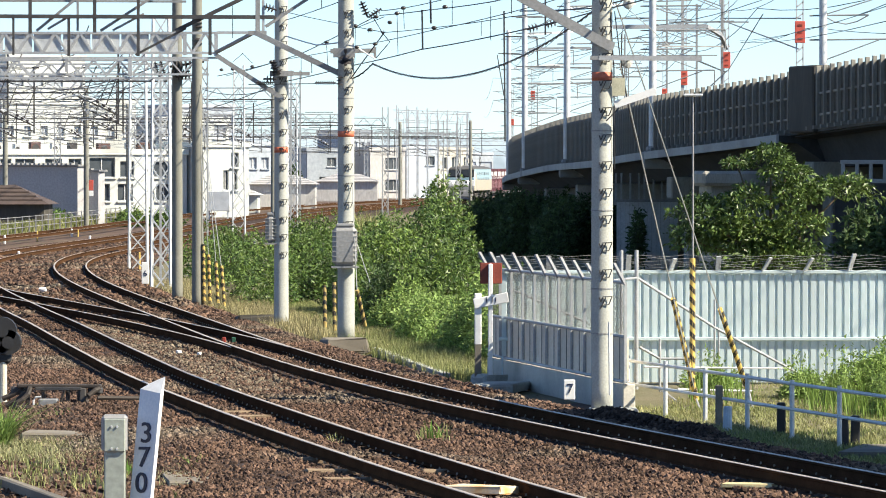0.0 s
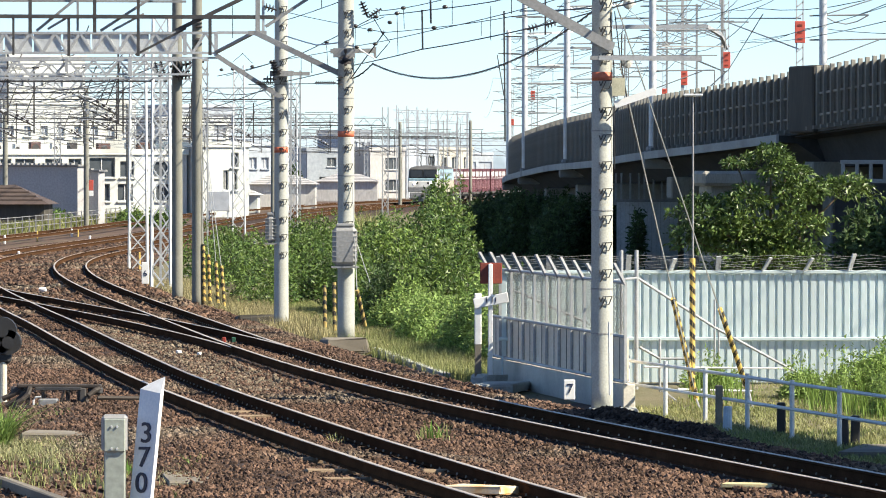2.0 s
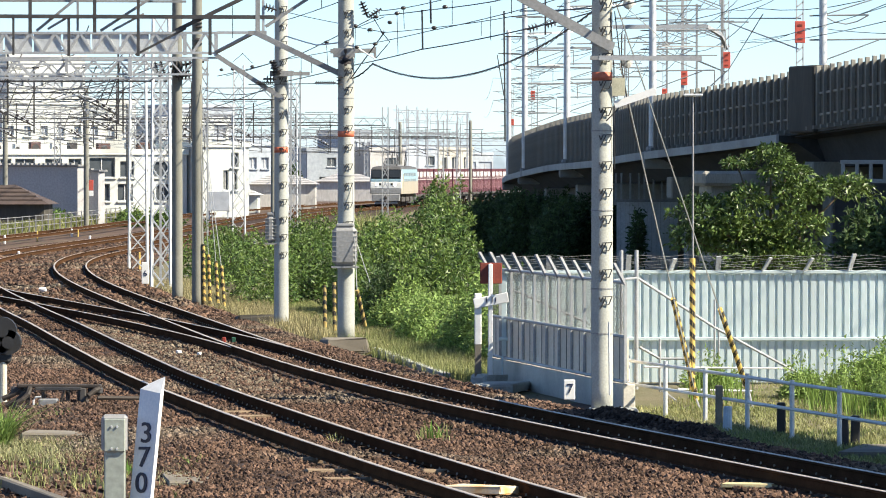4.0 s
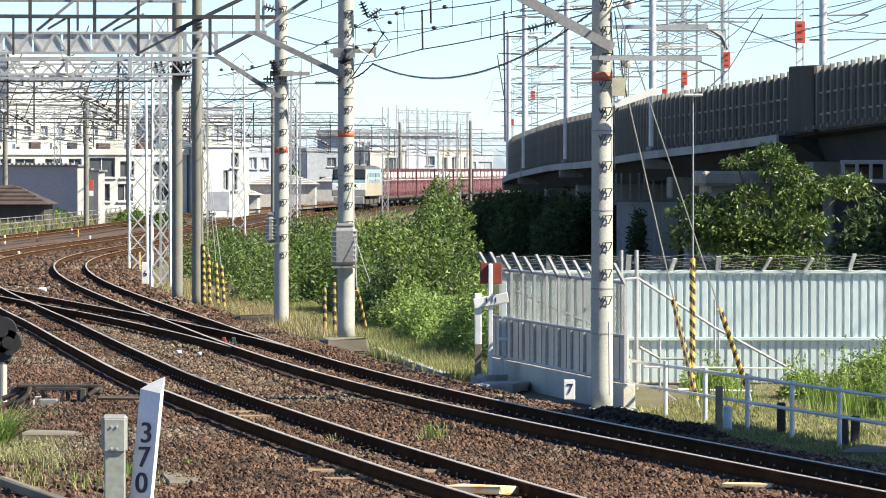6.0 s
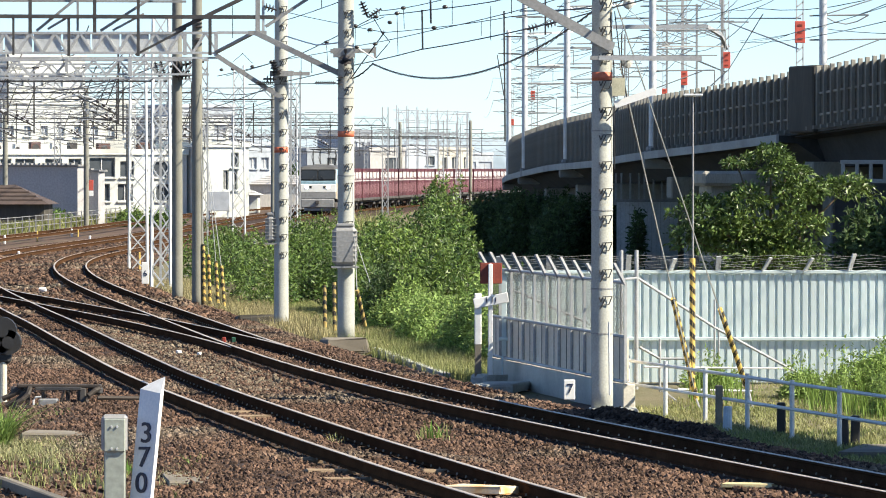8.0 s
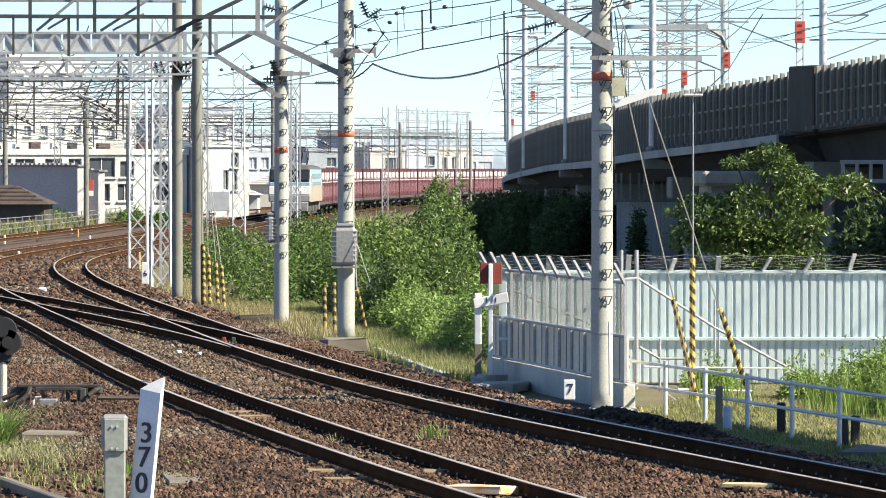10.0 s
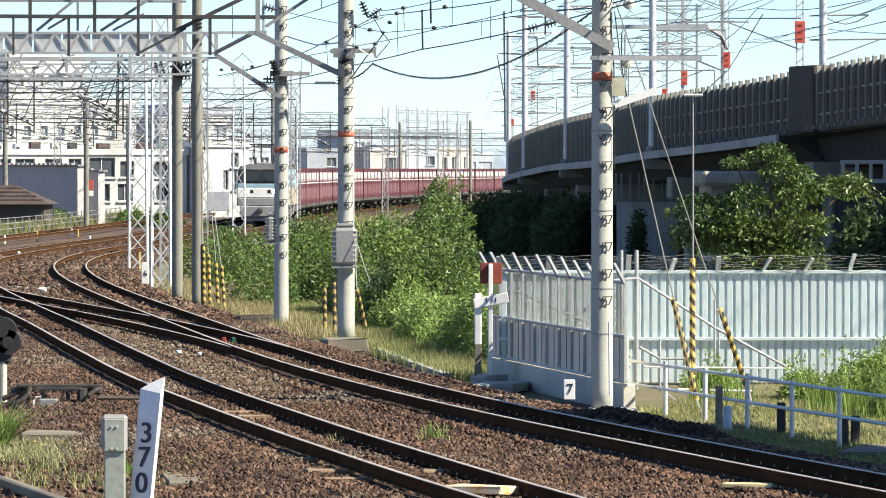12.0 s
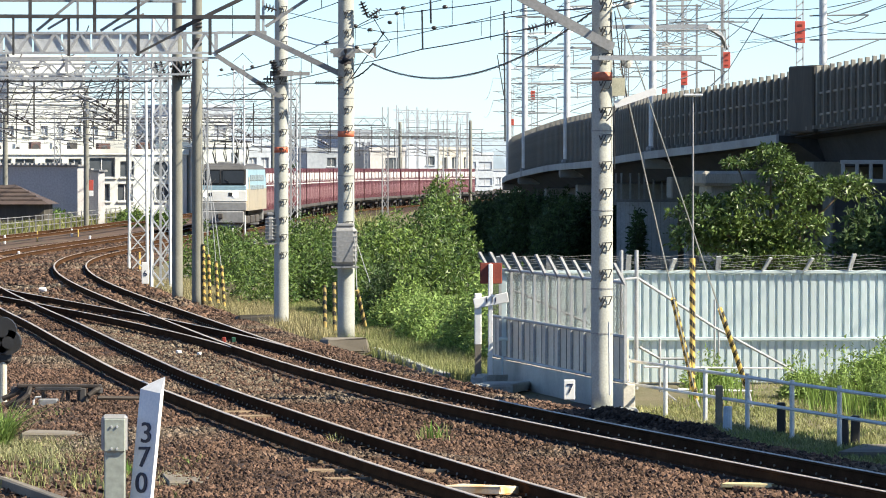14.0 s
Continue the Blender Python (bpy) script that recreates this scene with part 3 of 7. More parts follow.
house(-36.2, 420.0, 15.6, 11.0, 5.0, M_WALL, "white rendered two-storey office with dark windows", "office_building", rows=[
    (3.6, 1.1, [(0.4, 1.6), (2.3, 1.5), (4.6, 1.3), (6.4, 1.0)]), (1.3, 1.4, [(8.0, 1.6), (10.2, 1.2), (13.2, 1.3)]), (3.2, 1.6, [(8.0, 2.0)]), (3.2, 1.3, [(10.4, 1.1), (13.0, 1.2)])], turn=24)
house(-19.2, 425.0, 3.6, 9.0, 5.6, M_WALL, "narrow white rendered building with slit windows", "white_building", rows=[(2.2, 1.6, [(1.6, 0.4), (2.3, 0.4)]), (4.0, 1.2, [(2.2, 0.6)])])


def roof_box(x, y, z, w, d, h, material, label, name="air_conditioner", category="air conditioner"):
    """A cased unit on feet with a round grille."""
    t = empty(name, pose(x, y, z, 0, 0, 24), label, category, "roof units")
    bm = bmesh.new()
    box(bm, 0, 0, h / 2 + 0.08, w, d, h, 0.03)
    part("casing", bm, material, t)
    bm = bmesh.new()
    for q in (-0.35, 0.35):
        box(bm, q * w, 0, 0.04, 0.1, d, 0.08)
    part("foot", bm, M_DARK_STEEL, t)
    bm = bmesh.new()
    rod(bm, (0, -d / 2 - 0.02, h * 0.55), (0, -d / 2, h * 0.55), min(w, h) * 0.36, n=14)
    part("grille", bm, M_DARK_STEEL, t)


M_RUSTROOF = mat("rusty_roof_sheet", (0.135, 0.078, 0.068), (0.10, 0.06, 0.055), 0.8, 0.8, fine=8)
for along, w, h, m in ((1.2, 1.1, 0.8, M_WALL_GREY), (2.7, 0.7, 0.6, M_GALV_MID), (4.1, 1.2, 0.9, M_RUSTROOF), (5.6, 0.8, 0.75, M_WALL), (7.0, 1.0, 0.85, M_DARK_STEEL), (8.3, 0.7, 0.6, M_WALL), (9.4, 1.5, 0.75, M_RUSTROOF), (11.4, 0.8, 0.8, M_WALL), (12.6, 1.8, 0.9, M_RUSTROOF), (14.6, 0.9, 0.7, M_GALV_MID)):
    roof_box(-36.2 + along - 0.4, 420.9 + along * 0.445, 4.7, w * 0.7, 0.6, h * 0.55 + 0.35, m, "boxy cooling unit on the flat office roof")


# ---- planting ----
def leaves(name, blobs, count, size, material, seed, parent=None, droop=0.3, long=2.2, floor=-0.4):
    """Folded leaves scattered through the outer part of uneven blobs (x, y, z, rx, ry, rz); one joined mesh."""
    rng = np.random.default_rng(seed)
    b = np.array(blobs, float)
    vol = (b[:, 3] * b[:, 5] + b[:, 4] * b[:, 5] + b[:, 3] * b[:, 4])
    pick = rng.choice(len(b), count, p=vol / vol.sum())
    d = rng.normal(size=(count, 3))
    d /= np.linalg.norm(d, axis=1)[:, None]
    d[:, 2] = np.where(d[:, 2] < -0.3, -d[:, 2], d[:, 2])
    ph = rng.uniform(0, 6.28, (len(b), 6))
    wob = 1 + 0.26 * np.sin(5 * d[:, 0] + ph[pick, 0]) * np.sin(4 * d[:, 2] + ph[pick, 1]) + 0.20 * np.sin(9 * d[:, 1] + ph[pick, 2]) * np.sin(11 * d[:, 0] + ph[pick, 3]) + 0.15 * np.sin(17 * d[:, 2] + ph[pick, 4]) * np.sin(15 * d[:, 0] + ph[pick, 5])
    rad = rng.random(count) ** 0.22 * wob
    c = b[pick, :3] + d * b[pick, 3:] * rad[:, None]
    ok = c[:, 2] > floor
    c, d = c[ok], d[ok]
    n = len(c)
    out = d * 0.7 + rng.normal(size=(n, 3)) * 0.75
    out[:, 2] -= droop
    out /= np.linalg.norm(out, axis=1)[:, None]
    side = np.cross(out, rng.normal(size=(n, 3)))
    side /= np.linalg.norm(side, axis=1)[:, None]
    up = np.cross(side, out)
    s = size * rng.uniform(0.55, 1.4, n)[:, None]
    a, e = c, c + out * s * long
    mid = c + out * s * long * 0.45
    l, r = mid + side * s * 0.48 + up * s * 0.16, mid - side * s * 0.48 + up * s * 0.16
    v = np.stack([a, l, e, r], 1).reshape(-1, 3)
    k = 4 * np.arange(n)[:, None]
    f = np.concatenate([k + (0, 1, 2), k + (0, 2, 3)], 1).reshape(-1, 3)
    return raw(name, v, f, material, parent)


def raw(name, v, f, material, parent=None):
    """An object from triangle arrays."""
    me = bpy.data.meshes.new(name)
    me.vertices.add(len(v))
    me.vertices.foreach_set("co", np.ascontiguousarray(v, np.float32).ravel())
    me.loops.add(len(f) * 3)
    me.loops.foreach_set("vertex_index", np.ascontiguousarray(f, np.int32).ravel())
    me.polygons.add(len(f))
    me.polygons.foreach_set("loop_start", (np.arange(len(f)) * 3).astype(np.int32))
    me.materials.append(material)
    me.update(calc_edges=True)
    me.shade_flat()
    return put(name, me, parent)


def shrub(x, y, w, d, h, count, label, seed, size=0.052, material=None, name="shrub", base=-0.4, lumps=9, group="shrubs beside the line"):
    """A shrub of stems and an uneven leafy crown, w by d across and h high."""
    t = empty(name, pose(x, y, base), label, "shrub" if name == "shrub" else "tree", group)
    rng = random.Random(seed)
    bm = bmesh.new()
    blobs = []
    for i in range(lumps):
        a, q = rng.uniform(0, 6.28), rng.random() ** 0.5 * 0.72
        bx, by = math.cos(a) * q * w / 2, math.sin(a) * q * d / 2
        bh = h * (1 - 0.45 * q * q) * rng.uniform(0.72, 1.0)
        s = rng.uniform(0.26, 0.42)
        blobs.append((bx, by, bh - min(bh * 0.5, h * 0.32), w * s * 0.62, d * s * 0.62, min(bh * 0.5, h * 0.32)))
        blobs.append((bx * 1.1, by * 1.1, bh * 0.3, w * s * 0.62, d * s * 0.62, bh * 0.4))
        blobs.append((bx * 1.25, by * 1.2, bh * 0.12, w * s * 0.6, d * s * 0.6, bh * 0.22))
        rod(bm, (bx * 0.4, by * 0.4, 0), (bx, by, bh * 0.75), 0.035, 0.012, 5)
    tagged(part("stems", bm, M_STEM, t), kind="stuff")
    leaves("foliage", blobs, int(count * 1.8), size, material or M_LEAF, seed, t, floor=0.0)
    # longer shoots standing out of the crown
    shoots = []
    for i in range(int(lumps * 3)):
        o = rng.choice(blobs[::3])
        px, py = o[0] + rng.uniform(-1, 1) * o[3], o[1] + rng.uniform(-1, 1) * o[4]
        shoots.append((px, py, o[2] + o[5] * rng.uniform(0.8, 1.15), 0.1, 0.1, rng.uniform(0.15, 0.4)))
    tagged(leaves("shoot_growth", shoots, max(60, count // 14), size, material or M_LEAF, seed + 1, t, droop=0.1), kind="stuff")
    return t


shrub(-1.2, 138.0, 3.2, 11.0, 2.55, 16000, "dense bright green roadside shrub behind the catenary pole", 11)
shrub(-4.2, 150.0, 3.6, 14.0, 2.3, 12000, "low green shrub beside the curve", 12)
shrub(-7.3, 178.0, 3.4, 16.0, 2.1, 9000, "low green shrub beside the curve", 13)
shrub(-0.25, 128.0, 2.1, 12.0, 2.2, 16000, "dense bright green shrub beside the fence", 14)
shrub(-0.15, 152.0, 2.4, 14.0, 3.4, 15000, "tall leafy shrub with pale shoots", 15)
shrub(1.1, 107.0, 1.6, 9.0, 1.9, 9000, "ragged green shrub beside the fence", 16, size=0.045, material=M_WEED)
shrub(2.5, 247.0, 3.2, 9.0, 2.75, 14000, "shrub with leaves coloured darker for the viaduct's shade", 23, material=M_LEAF_DARK, size=0.085)
shrub(4.0, 241.0, 3.4, 9.0, 2.7, 14000, "shrub with leaves coloured darker for the viaduct's shade", 21, material=M_LEAF_DARK, size=0.08)
shrub(5.4, 230.0, 3.0, 9.0, 2.6, 12000, "shrub with leaves coloured darker for the viaduct's shade", 22, material=M_LEAF_DARK, size=0.08)
shrub(2.7, 264.0, 4.4, 14.0, 2.9, 9000, "shrub with leaves coloured darker for the viaduct's shade", 17, material=M_LEAF_DARK)
shrub(5.0, 252.0, 4.4, 14.0, 3.0, 6000, "shrub with leaves coloured darker for the viaduct's shade", 20, material=M_LEAF_DARK)
shrub(7.3, 236.0, 4.2, 14.0, 3.0, 9000, "shrub with leaves coloured darker for the viaduct's shade", 18, material=M_LEAF_DARK)
for k in range(9):
    y = 99.0 + k * 3.4
    x, yy, _ = beside(y, 4.9 + 0.12 * (k % 3))
    shrub(x, yy, 1.5, 4.2, 0.95 + 0.3 * (k % 2), 2600, "low weedy shrub at the foot of the scrub", 60 + k, size=0.045, lumps=5, material=M_WEED)
shrub(-1.55, 168.0, 2.0, 8.0, 2.45, 9000, "low green shrub behind the catenary pole", 24)
shrub(-4.7, 185.0, 2.6, 8.0, 2.35, 9000, "low green shrub beside the curve", 25)
# dark leaves stand for a shaded pocket in the scrub
shrub(-1.5, 126.0, 1.0, 3.0, 1.65, 3500, "bush coloured dark for a shaded pocket in the scrub", 26, material=M_LEAF_DARK, size=0.045, lumps=6)
shrub(-3.0, 205.0, 5.0, 20.0, 2.3, 8000, "low scrub at the bend of the line", 19)


# ---- boundary fences ----
M_MESHWIRE = mat("grimy_mesh_wire", (0.19, 0.19, 0.175), (0.15, 0.15, 0.135), 2, 0.7, 0.2, 0)
M_SHEET = mat("pale_corrugated_sheet", (0.60, 0.695, 0.70), (0.54, 0.63, 0.635), 0.8, 0.5, 0.15, 0.05, fine=15, stain=(0.50, 0.57, 0.57), stain_at=0.6, stretch=(1, 1, 0.3))
M_KERB = mat("pale_kerb_concrete", (0.58, 0.55, 0.47), (0.48, 0.455, 0.39), 1.4, 0.9, fine=30, stain=(0.36, 0.34, 0.29), stain_at=0.6)
M_PANEL = mat("grey_fence_panel", (0.70, 0.615, 0.49), (0.62, 0.545, 0.435), 1.5, 0.7, fine=20, vary=0.08)


def build_sheet_fence():
    """Corrugated sheet fence across the view, with barbed-wire arms."""
    t = empty("sheet_fence", pose(1.05, 95.2, -0.45), "pale grey corrugated steel fence topped with barbed wire arms", "fence")
    for k in range(9):
        for z0, z1 in ((0.08, 0.86), (0.88, 2.04)):
            x0 = k * 1.2
            prof = []
            for i in range(8):
                u = x0 + i * 0.15
                prof += [(u, 0.0), (u + 0.088, 0.0), (u + 0.100, 0.036), (u + 0.138, 0.036)]
            prof.append((x0 + 1.2, 0.0))
            vs = [(u, w + (0.012 if z0 < 0.5 else 0), z) for z in (z0, z1) for u, w in prof]
            n = len(prof)
            ob = put("sheet", mesh_of("sheet", vs, [(i, i + 1, n + i + 1, n + i) for i in range(n - 1)], M_SHEET), t)
            sol = ob.modifiers.new("thick", "SOLIDIFY")
            sol.thickness = 0.004
    for z in (0.86, 2.06):
        bm = bmesh.new()
        box(bm, 5.4, -0.03, z, 10.9, 0.05, 0.06, 0.008)
        part("rail", bm, M_SHEET, t)
    for k in range(15):
        bm = bmesh.new()
        x = k * 0.77 + random.uniform(-0.08, 0.08)
        lean = random.choice((0.02, 0.1, 0.16)) if k > 1 else 0.0
        bar(bm, (x, 0.0, 2.03), (x + lean, -0.12, 2.36 + random.uniform(-0.06, 0.05)), 0.09, 0.03)
        part("wire_arm", bm, M_GALV_MID, t)
    for z in (2.10, 2.15, 2.2, 2.25, 2.3, 2.35):
        put("barbed_wire", mesh_of("barbed_wire", *tube([(i * 0.3, -0.06 + 0.03 * math.sin(i * 1.7 + z * 9), z + 0.02 * math.sin(i * 2.3 + z * 30)) for i in range(38)], 0.0035, 4), M_GALV_DULL), t)


build_sheet_fence()


def build_line_fence():
    """Panel fence along the track on a low concrete wall: sheet panels below, wire mesh above, raked arms on top."""
    a, b = Vector((0.845, 96.9)), Vector((2.90, 84.4))
    d = b - a
    t = empty("panel_fence", pose(a.x, a.y, -0.45, 0, 0, math.degrees(math.atan2(d.y, d.x))), "grey panel fence with mesh above on a low concrete wall", "fence")
    n, step = 11, d.length / 11
    bm = bmesh.new()
    box(bm, d.length / 2, 0.06, 0.22, d.length, 0.2, 0.52, 0.012)
    part("kerb_wall", bm, M_KERB, t)
    for k in range(n + 1):
        bm = bmesh.new()
        bar(bm, (k * step, 0, 0.5), (k * step, 0, 2.1), 0.045)
        part("post", bm, M_GALV_MID, t)
        bm = bmesh.new()
        bar(bm, (k * step, 0, 2.06), (k * step - 0.1, -0.17, 2.40 + random.uniform(-0.04, 0.04)), 0.12, 0.03)
        part("wire_arm", bm, M_GALV_DULL, t)
        if k == n:
            break
        for j in (0, 1):
            bm = bmesh.new()
            box(bm, (k + 0.25 + 0.5 * j) * step, 0.04, 0.87, step * 0.5 - 0.012, 0.03, 0.68, 0.003)
            part("panel", bm, M_PANEL, t)
            bm = bmesh.new()
            box(bm, (k + 0.5 * j) * step, 0.0225, 0.87, 0.05, 0.006, 0.68)
            part("joint_strip", bm, M_DARK_STEEL, t)
        groups, x0, x1 = [], k * step, (k + 1) * step
        for q in range(-19, 28):
            u = x0 + 0.045 * q + random.uniform(-0.014, 0.014)
            lo, hi = max(u, x0), min(u + 0.80, x1)
            if hi - lo > 0.01:
                groups.append(tube([(lo, 0.02, 1.27 + lo - u), (hi, 0.02, 1.27 + hi - u)], 0.0017, 3))
                groups.append(tube([(lo, 0.02, 2.07 - lo + u), (hi, 0.02, 2.07 - hi + u)], 0.0017, 3))
        put("mesh_panel", mesh_of("mesh_panel", *merged(groups), M_MESHWIRE), t)
    for z in (0.52, 1.24, 2.10):
        bm = bmesh.new()
        rod(bm, (0, -0.015, z), (d.length, -0.015, z), 0.028, n=8)
        part("rail", bm, M_GALV_MID, t)


build_line_fence()


# ---- freight train ----
M_CREAM = mat("cream_body", (0.41, 0.37, 0.295), (0.36, 0.325, 0.26), 0.8, 0.45, fine=6, bump=0.03, stain=(0.42, 0.35, 0.25), stain_at=0.64)
M_PALEBLUE = mat("pale_blue_body", (0.30, 0.45, 0.52), (0.26, 0.40, 0.47), 0.8, 0.4, fine=6, bump=0.03)
M_LOCOWHITE = mat("loco_white", (0.84, 0.84, 0.80), (0.74, 0.74, 0.70), 0.8, 0.45, fine=6, bump=0.03)
M_LOCOGREY = mat("loco_grey", (0.27, 0.275, 0.275), (0.21, 0.215, 0.215), 0.8, 0.55, fine=6, bump=0.03)
M_ROOFGREY = mat("loco_roof_grey", (0.10, 0.10, 0.10), (0.075, 0.075, 0.075), 0.8, 0.7, fine=6)
M_LOUVRE = mat("louvre_grey", (0.24, 0.30, 0.33), None, 2, 0.6)
M_UNDER = mat("grimy_underframe", (0.09, 0.085, 0.08), (0.055, 0.05, 0.048), 1.2, 0.85, fine=9)
M_REDBOX = mat("container_maroon", (0.098, 0.024, 0.035), (0.074, 0.020, 0.029), 0.7, 0.6, fine=8, bump=0.05, vary=0.25, stain=(0.13, 0.05, 0.045), stain_at=0.6)
M_MARK = mat("container_white_marking", (0.75, 0.73, 0.71), (0.62, 0.58, 0.57), 1.5, 0.6, fine=9, bump=0)
# Dim pink for the light caught by the container corrugations.
M_MARK_DIM = mat("rubbed_rib_paint", (0.46, 0.29, 0.31), (0.26, 0.12, 0.135), 1.5, 0.6, fine=9, bump=0)
M_CABGLASS = mat("cab_glass", (0.02, 0.025, 0.03), (0.03, 0.035, 0.04), 1, 0.08, 0, 0)
M_LAMP = glow("headlamp", (1.0, 0.95, 0.82), 5.0)

HALF = 1.49


def loft(bm, rings, index=0):
    """Skins closed rings of equal length and caps the ends."""
    vs = [[bm.verts.new(p) for p in r] for r in rings]
    n = len(rings[0])
    for a, b in zip(vs[:-1], vs[1:]):
        for k in range(n):
            bm.faces.new((a[k], a[(k + 1) % n], b[(k + 1) % n], b[k])).material_index = index
    bm.faces.new(vs[0][::-1]).material_index = index
    bm.faces.new(vs[-1]).material_index = index


def build_loco():
    """Electric locomotive, 18.2 m long, its front towards -y, origin at mid-length on the rail head."""
    t = empty("locomotive", Matrix(), "pale blue, white and cream electric freight locomotive with lit headlamps", "locomotive")
    L = 9.1

    # the nose leans back from the waist to the roof
    def band(name, z0, z1, material, f0, f1, s1=1.0, label="", s0=1.0):
        bm = bmesh.new()
        lo = [(-HALF * s0, -L + f0 + 0.14, z0), ((-HALF + 0.16) * s0, -L + f0, z0), ((HALF - 0.16) * s0, -L + f0, z0), (HALF * s0, -L + f0 + 0.14, z0), (HALF * s0, L - f0 - 0.14, z0), ((HALF - 0.16) * s0, L - f0, z0), ((-HALF + 0.16) * s0, L - f0, z0), (-HALF * s0, L - f0 - 0.14, z0)]
        hi = [(-HALF * s1, -L + f1 + 0.14, z1), ((-HALF + 0.16) * s1, -L + f1, z1), ((HALF - 0.16) * s1, -L + f1, z1), (HALF * s1, -L + f1 + 0.14, z1), (HALF * s1, L - f1 - 0.14, z1), ((HALF - 0.16) * s1, L - f1, z1), ((-HALF + 0.16) * s1, L - f1, z1), (-HALF * s1, L - f1 - 0.14, z1)]
        loft(bm, [lo, hi])
        return part(name, bm, material, t, label)
    band("lower_body", 1.15, 1.75, M_CREAM, 0.14, 0.04)
    band("middle_body", 1.75, 2.36, M_CREAM, 0.04, 0.10)
    band("upper_body", 2.36, 3.42, M_PALEBLUE, 0.10, 0.62, 0.965)
    band("roof_edge", 3.42, 3.62, M_ROOFGREY, 0.62, 0.85, 0.88, "dark grey rounded roof edge", 0.965)
    band("roof", 3.62, 3.76, M_ROOFGREY, 0.85, 1.5, 0.55, "dark grey roof", 0.88)
    for e in (-1, 1):
        bm = bmesh.new()
        box(bm, 0, 0, 0, 2.86, 0.16, 0.48, 0.04, pose(0, e * (L - 0.02), 1.39))
        part("apron", bm, M_LOCOGREY, t)
        bm = bmesh.new()
        box(bm, 0, 0, 0, 2.9, 0.14, 0.62, 0.04, pose(0, e * (L - 0.02), 1.96))
        part("lamp_panel", bm, M_LOCOWHITE, t, "white lamp band")
        bm = bmesh.new()
        box(bm, 0, 0, 0, 2.84, 0.12, 0.26, 0.03, pose(0, e * (L - 0.05), 2.4))
        part("waist_band", bm, M_PALEBLUE, t)
        bm = bmesh.new()
        lean = e * 27
        for sx in (-0.63, 0.63):
            box(bm, sx * 1.06, 0, 0, 1.26, 0.06, 0.86, 0.06, pose(0, e * (L - 0.29), 3.0, lean))
        part("windscreen", bm, M_CABGLASS, t, "dark divided windscreen")
        bm = bmesh.new()
        box(bm, 0, 0, 0, 2.8, 0.08, 0.96, 0.05, pose(0, e * (L - 0.335), 2.99, lean))
        part("screen_surround", bm, M_BLACK, t)
        for sx in (-0.82, 0.82):
            bm = bmesh.new()
            rod(bm, (sx, e * (L + 0.0), 2.05), (sx, e * (L + 0.09), 2.05), 0.125, n=14)
            part("headlamp", bm, M_LAMP, t, "lit round headlamp")
            bm = bmesh.new()
            box(bm, sx * 1.0 + (0.27 if sx < 0 else -0.27), e * (L + 0.05), 2.05, 0.22, 0.04, 0.2, 0.02)
            part("tail_lamp", bm, M_BLACK, t)
            bm = bmesh.new()
            bar(bm, (sx * 0.7, e * (L - 0.02), 2.58), (sx * 0.3, e * (L - 0.16), 2.9), 0.03)
            part("wiper", bm, M_BLACK, t)
        bm = bmesh.new()
        box(bm, 0, e * (L - 0.05), 0.8, 2.6, 0.3, 0.68, 0.06)
        box(bm, 0, e * (L - 0.1), 0.32, 2.1, 0.1, 0.22, 0.03)
        part("skirt", bm, M_LOCOGREY, t)
        bm = bmesh.new()
        box(bm, 0, e * (L + 0.22), 0.88, 0.3, 0.5, 0.3, 0.05)
        part("coupler", bm, M_UNDER, t)
        for y in (-4.4, 0.0, 4.4) if e > 0 else ():
            bm = bmesh.new()
            box(bm, 0, y, 0.62, 2.5, 3.0, 0.45, 0.05)
            for wy in (-1.1, 1.1):
                for wx in (-0.56, 0.56):
                    rod(bm, (wx - 0.06, y + wy, 0.56), (wx + 0.06, y + wy, 0.56), 0.56, n=16)
            part("bogie", bm, M_UNDER, t)
    for sx in (-1, 1):
        for k in range(7):
            bm = bmesh.new()
            box(bm, sx * (HALF - 0.012), -5.6 + k * 1.85, 2.95, 0.05, 1.3, 0.34, 0.02, pose(0, 0, 0))
            part("louvre", bm, M_LOUVRE, t)
            bm = bmesh.new()
            box(bm, sx * (HALF + 0.0), -5.6 + k * 1.85, 2.42, 0.05, 1.3, 0.26, 0.02)
            part("louvre", bm, M_LOUVRE, t)
        bm = bmesh.new()
        box(bm, sx * (HALF + 0.005), -7.55, 2.1, 0.03, 0.7, 1.8, 0.02)
        part("cab_door", bm, M_CREAM, t)
    # pantographs
    for y in (-4.6, 4.6):
        bm = bmesh.new()
        for sx in (-0.55, 0.55):
            for q in (-1, 1):
                bar(bm, (sx, y + q * 0.3, 3.75), (sx * 1.2, y + q * 0.95, 4.35), 0.05)
                bar(bm, (sx * 1.2, y + q * 0.95, 4.35), (sx * 1.1, y, 4.98), 0.045)
        bar(bm, (-0.9, y, 5.0), (0.9, y, 5.0), 0.06)
        bar(bm, (-0.6, y - 0.5, 3.74), (0.6, y - 0.5, 3.74), 0.05)
        bar(bm, (-0.6, y + 0.5, 3.74), (0.6, y + 0.5, 3.74), 0.05)
        for sx in (-0.5, 0.5):
            for q in (-0.5, 0.5):
                rod(bm, (sx, y + q, 3.5), (sx, y + q, 3.74), 0.08, n=8)
        part("pantograph", bm, M_BLACK, t)
    bm = bmesh.new()
    box(bm, 0, 0, 3.72, 1.2, 5.0, 0.3, 0.05)
    part("roof_gear", bm, M_LOCOGREY, t)
    return t


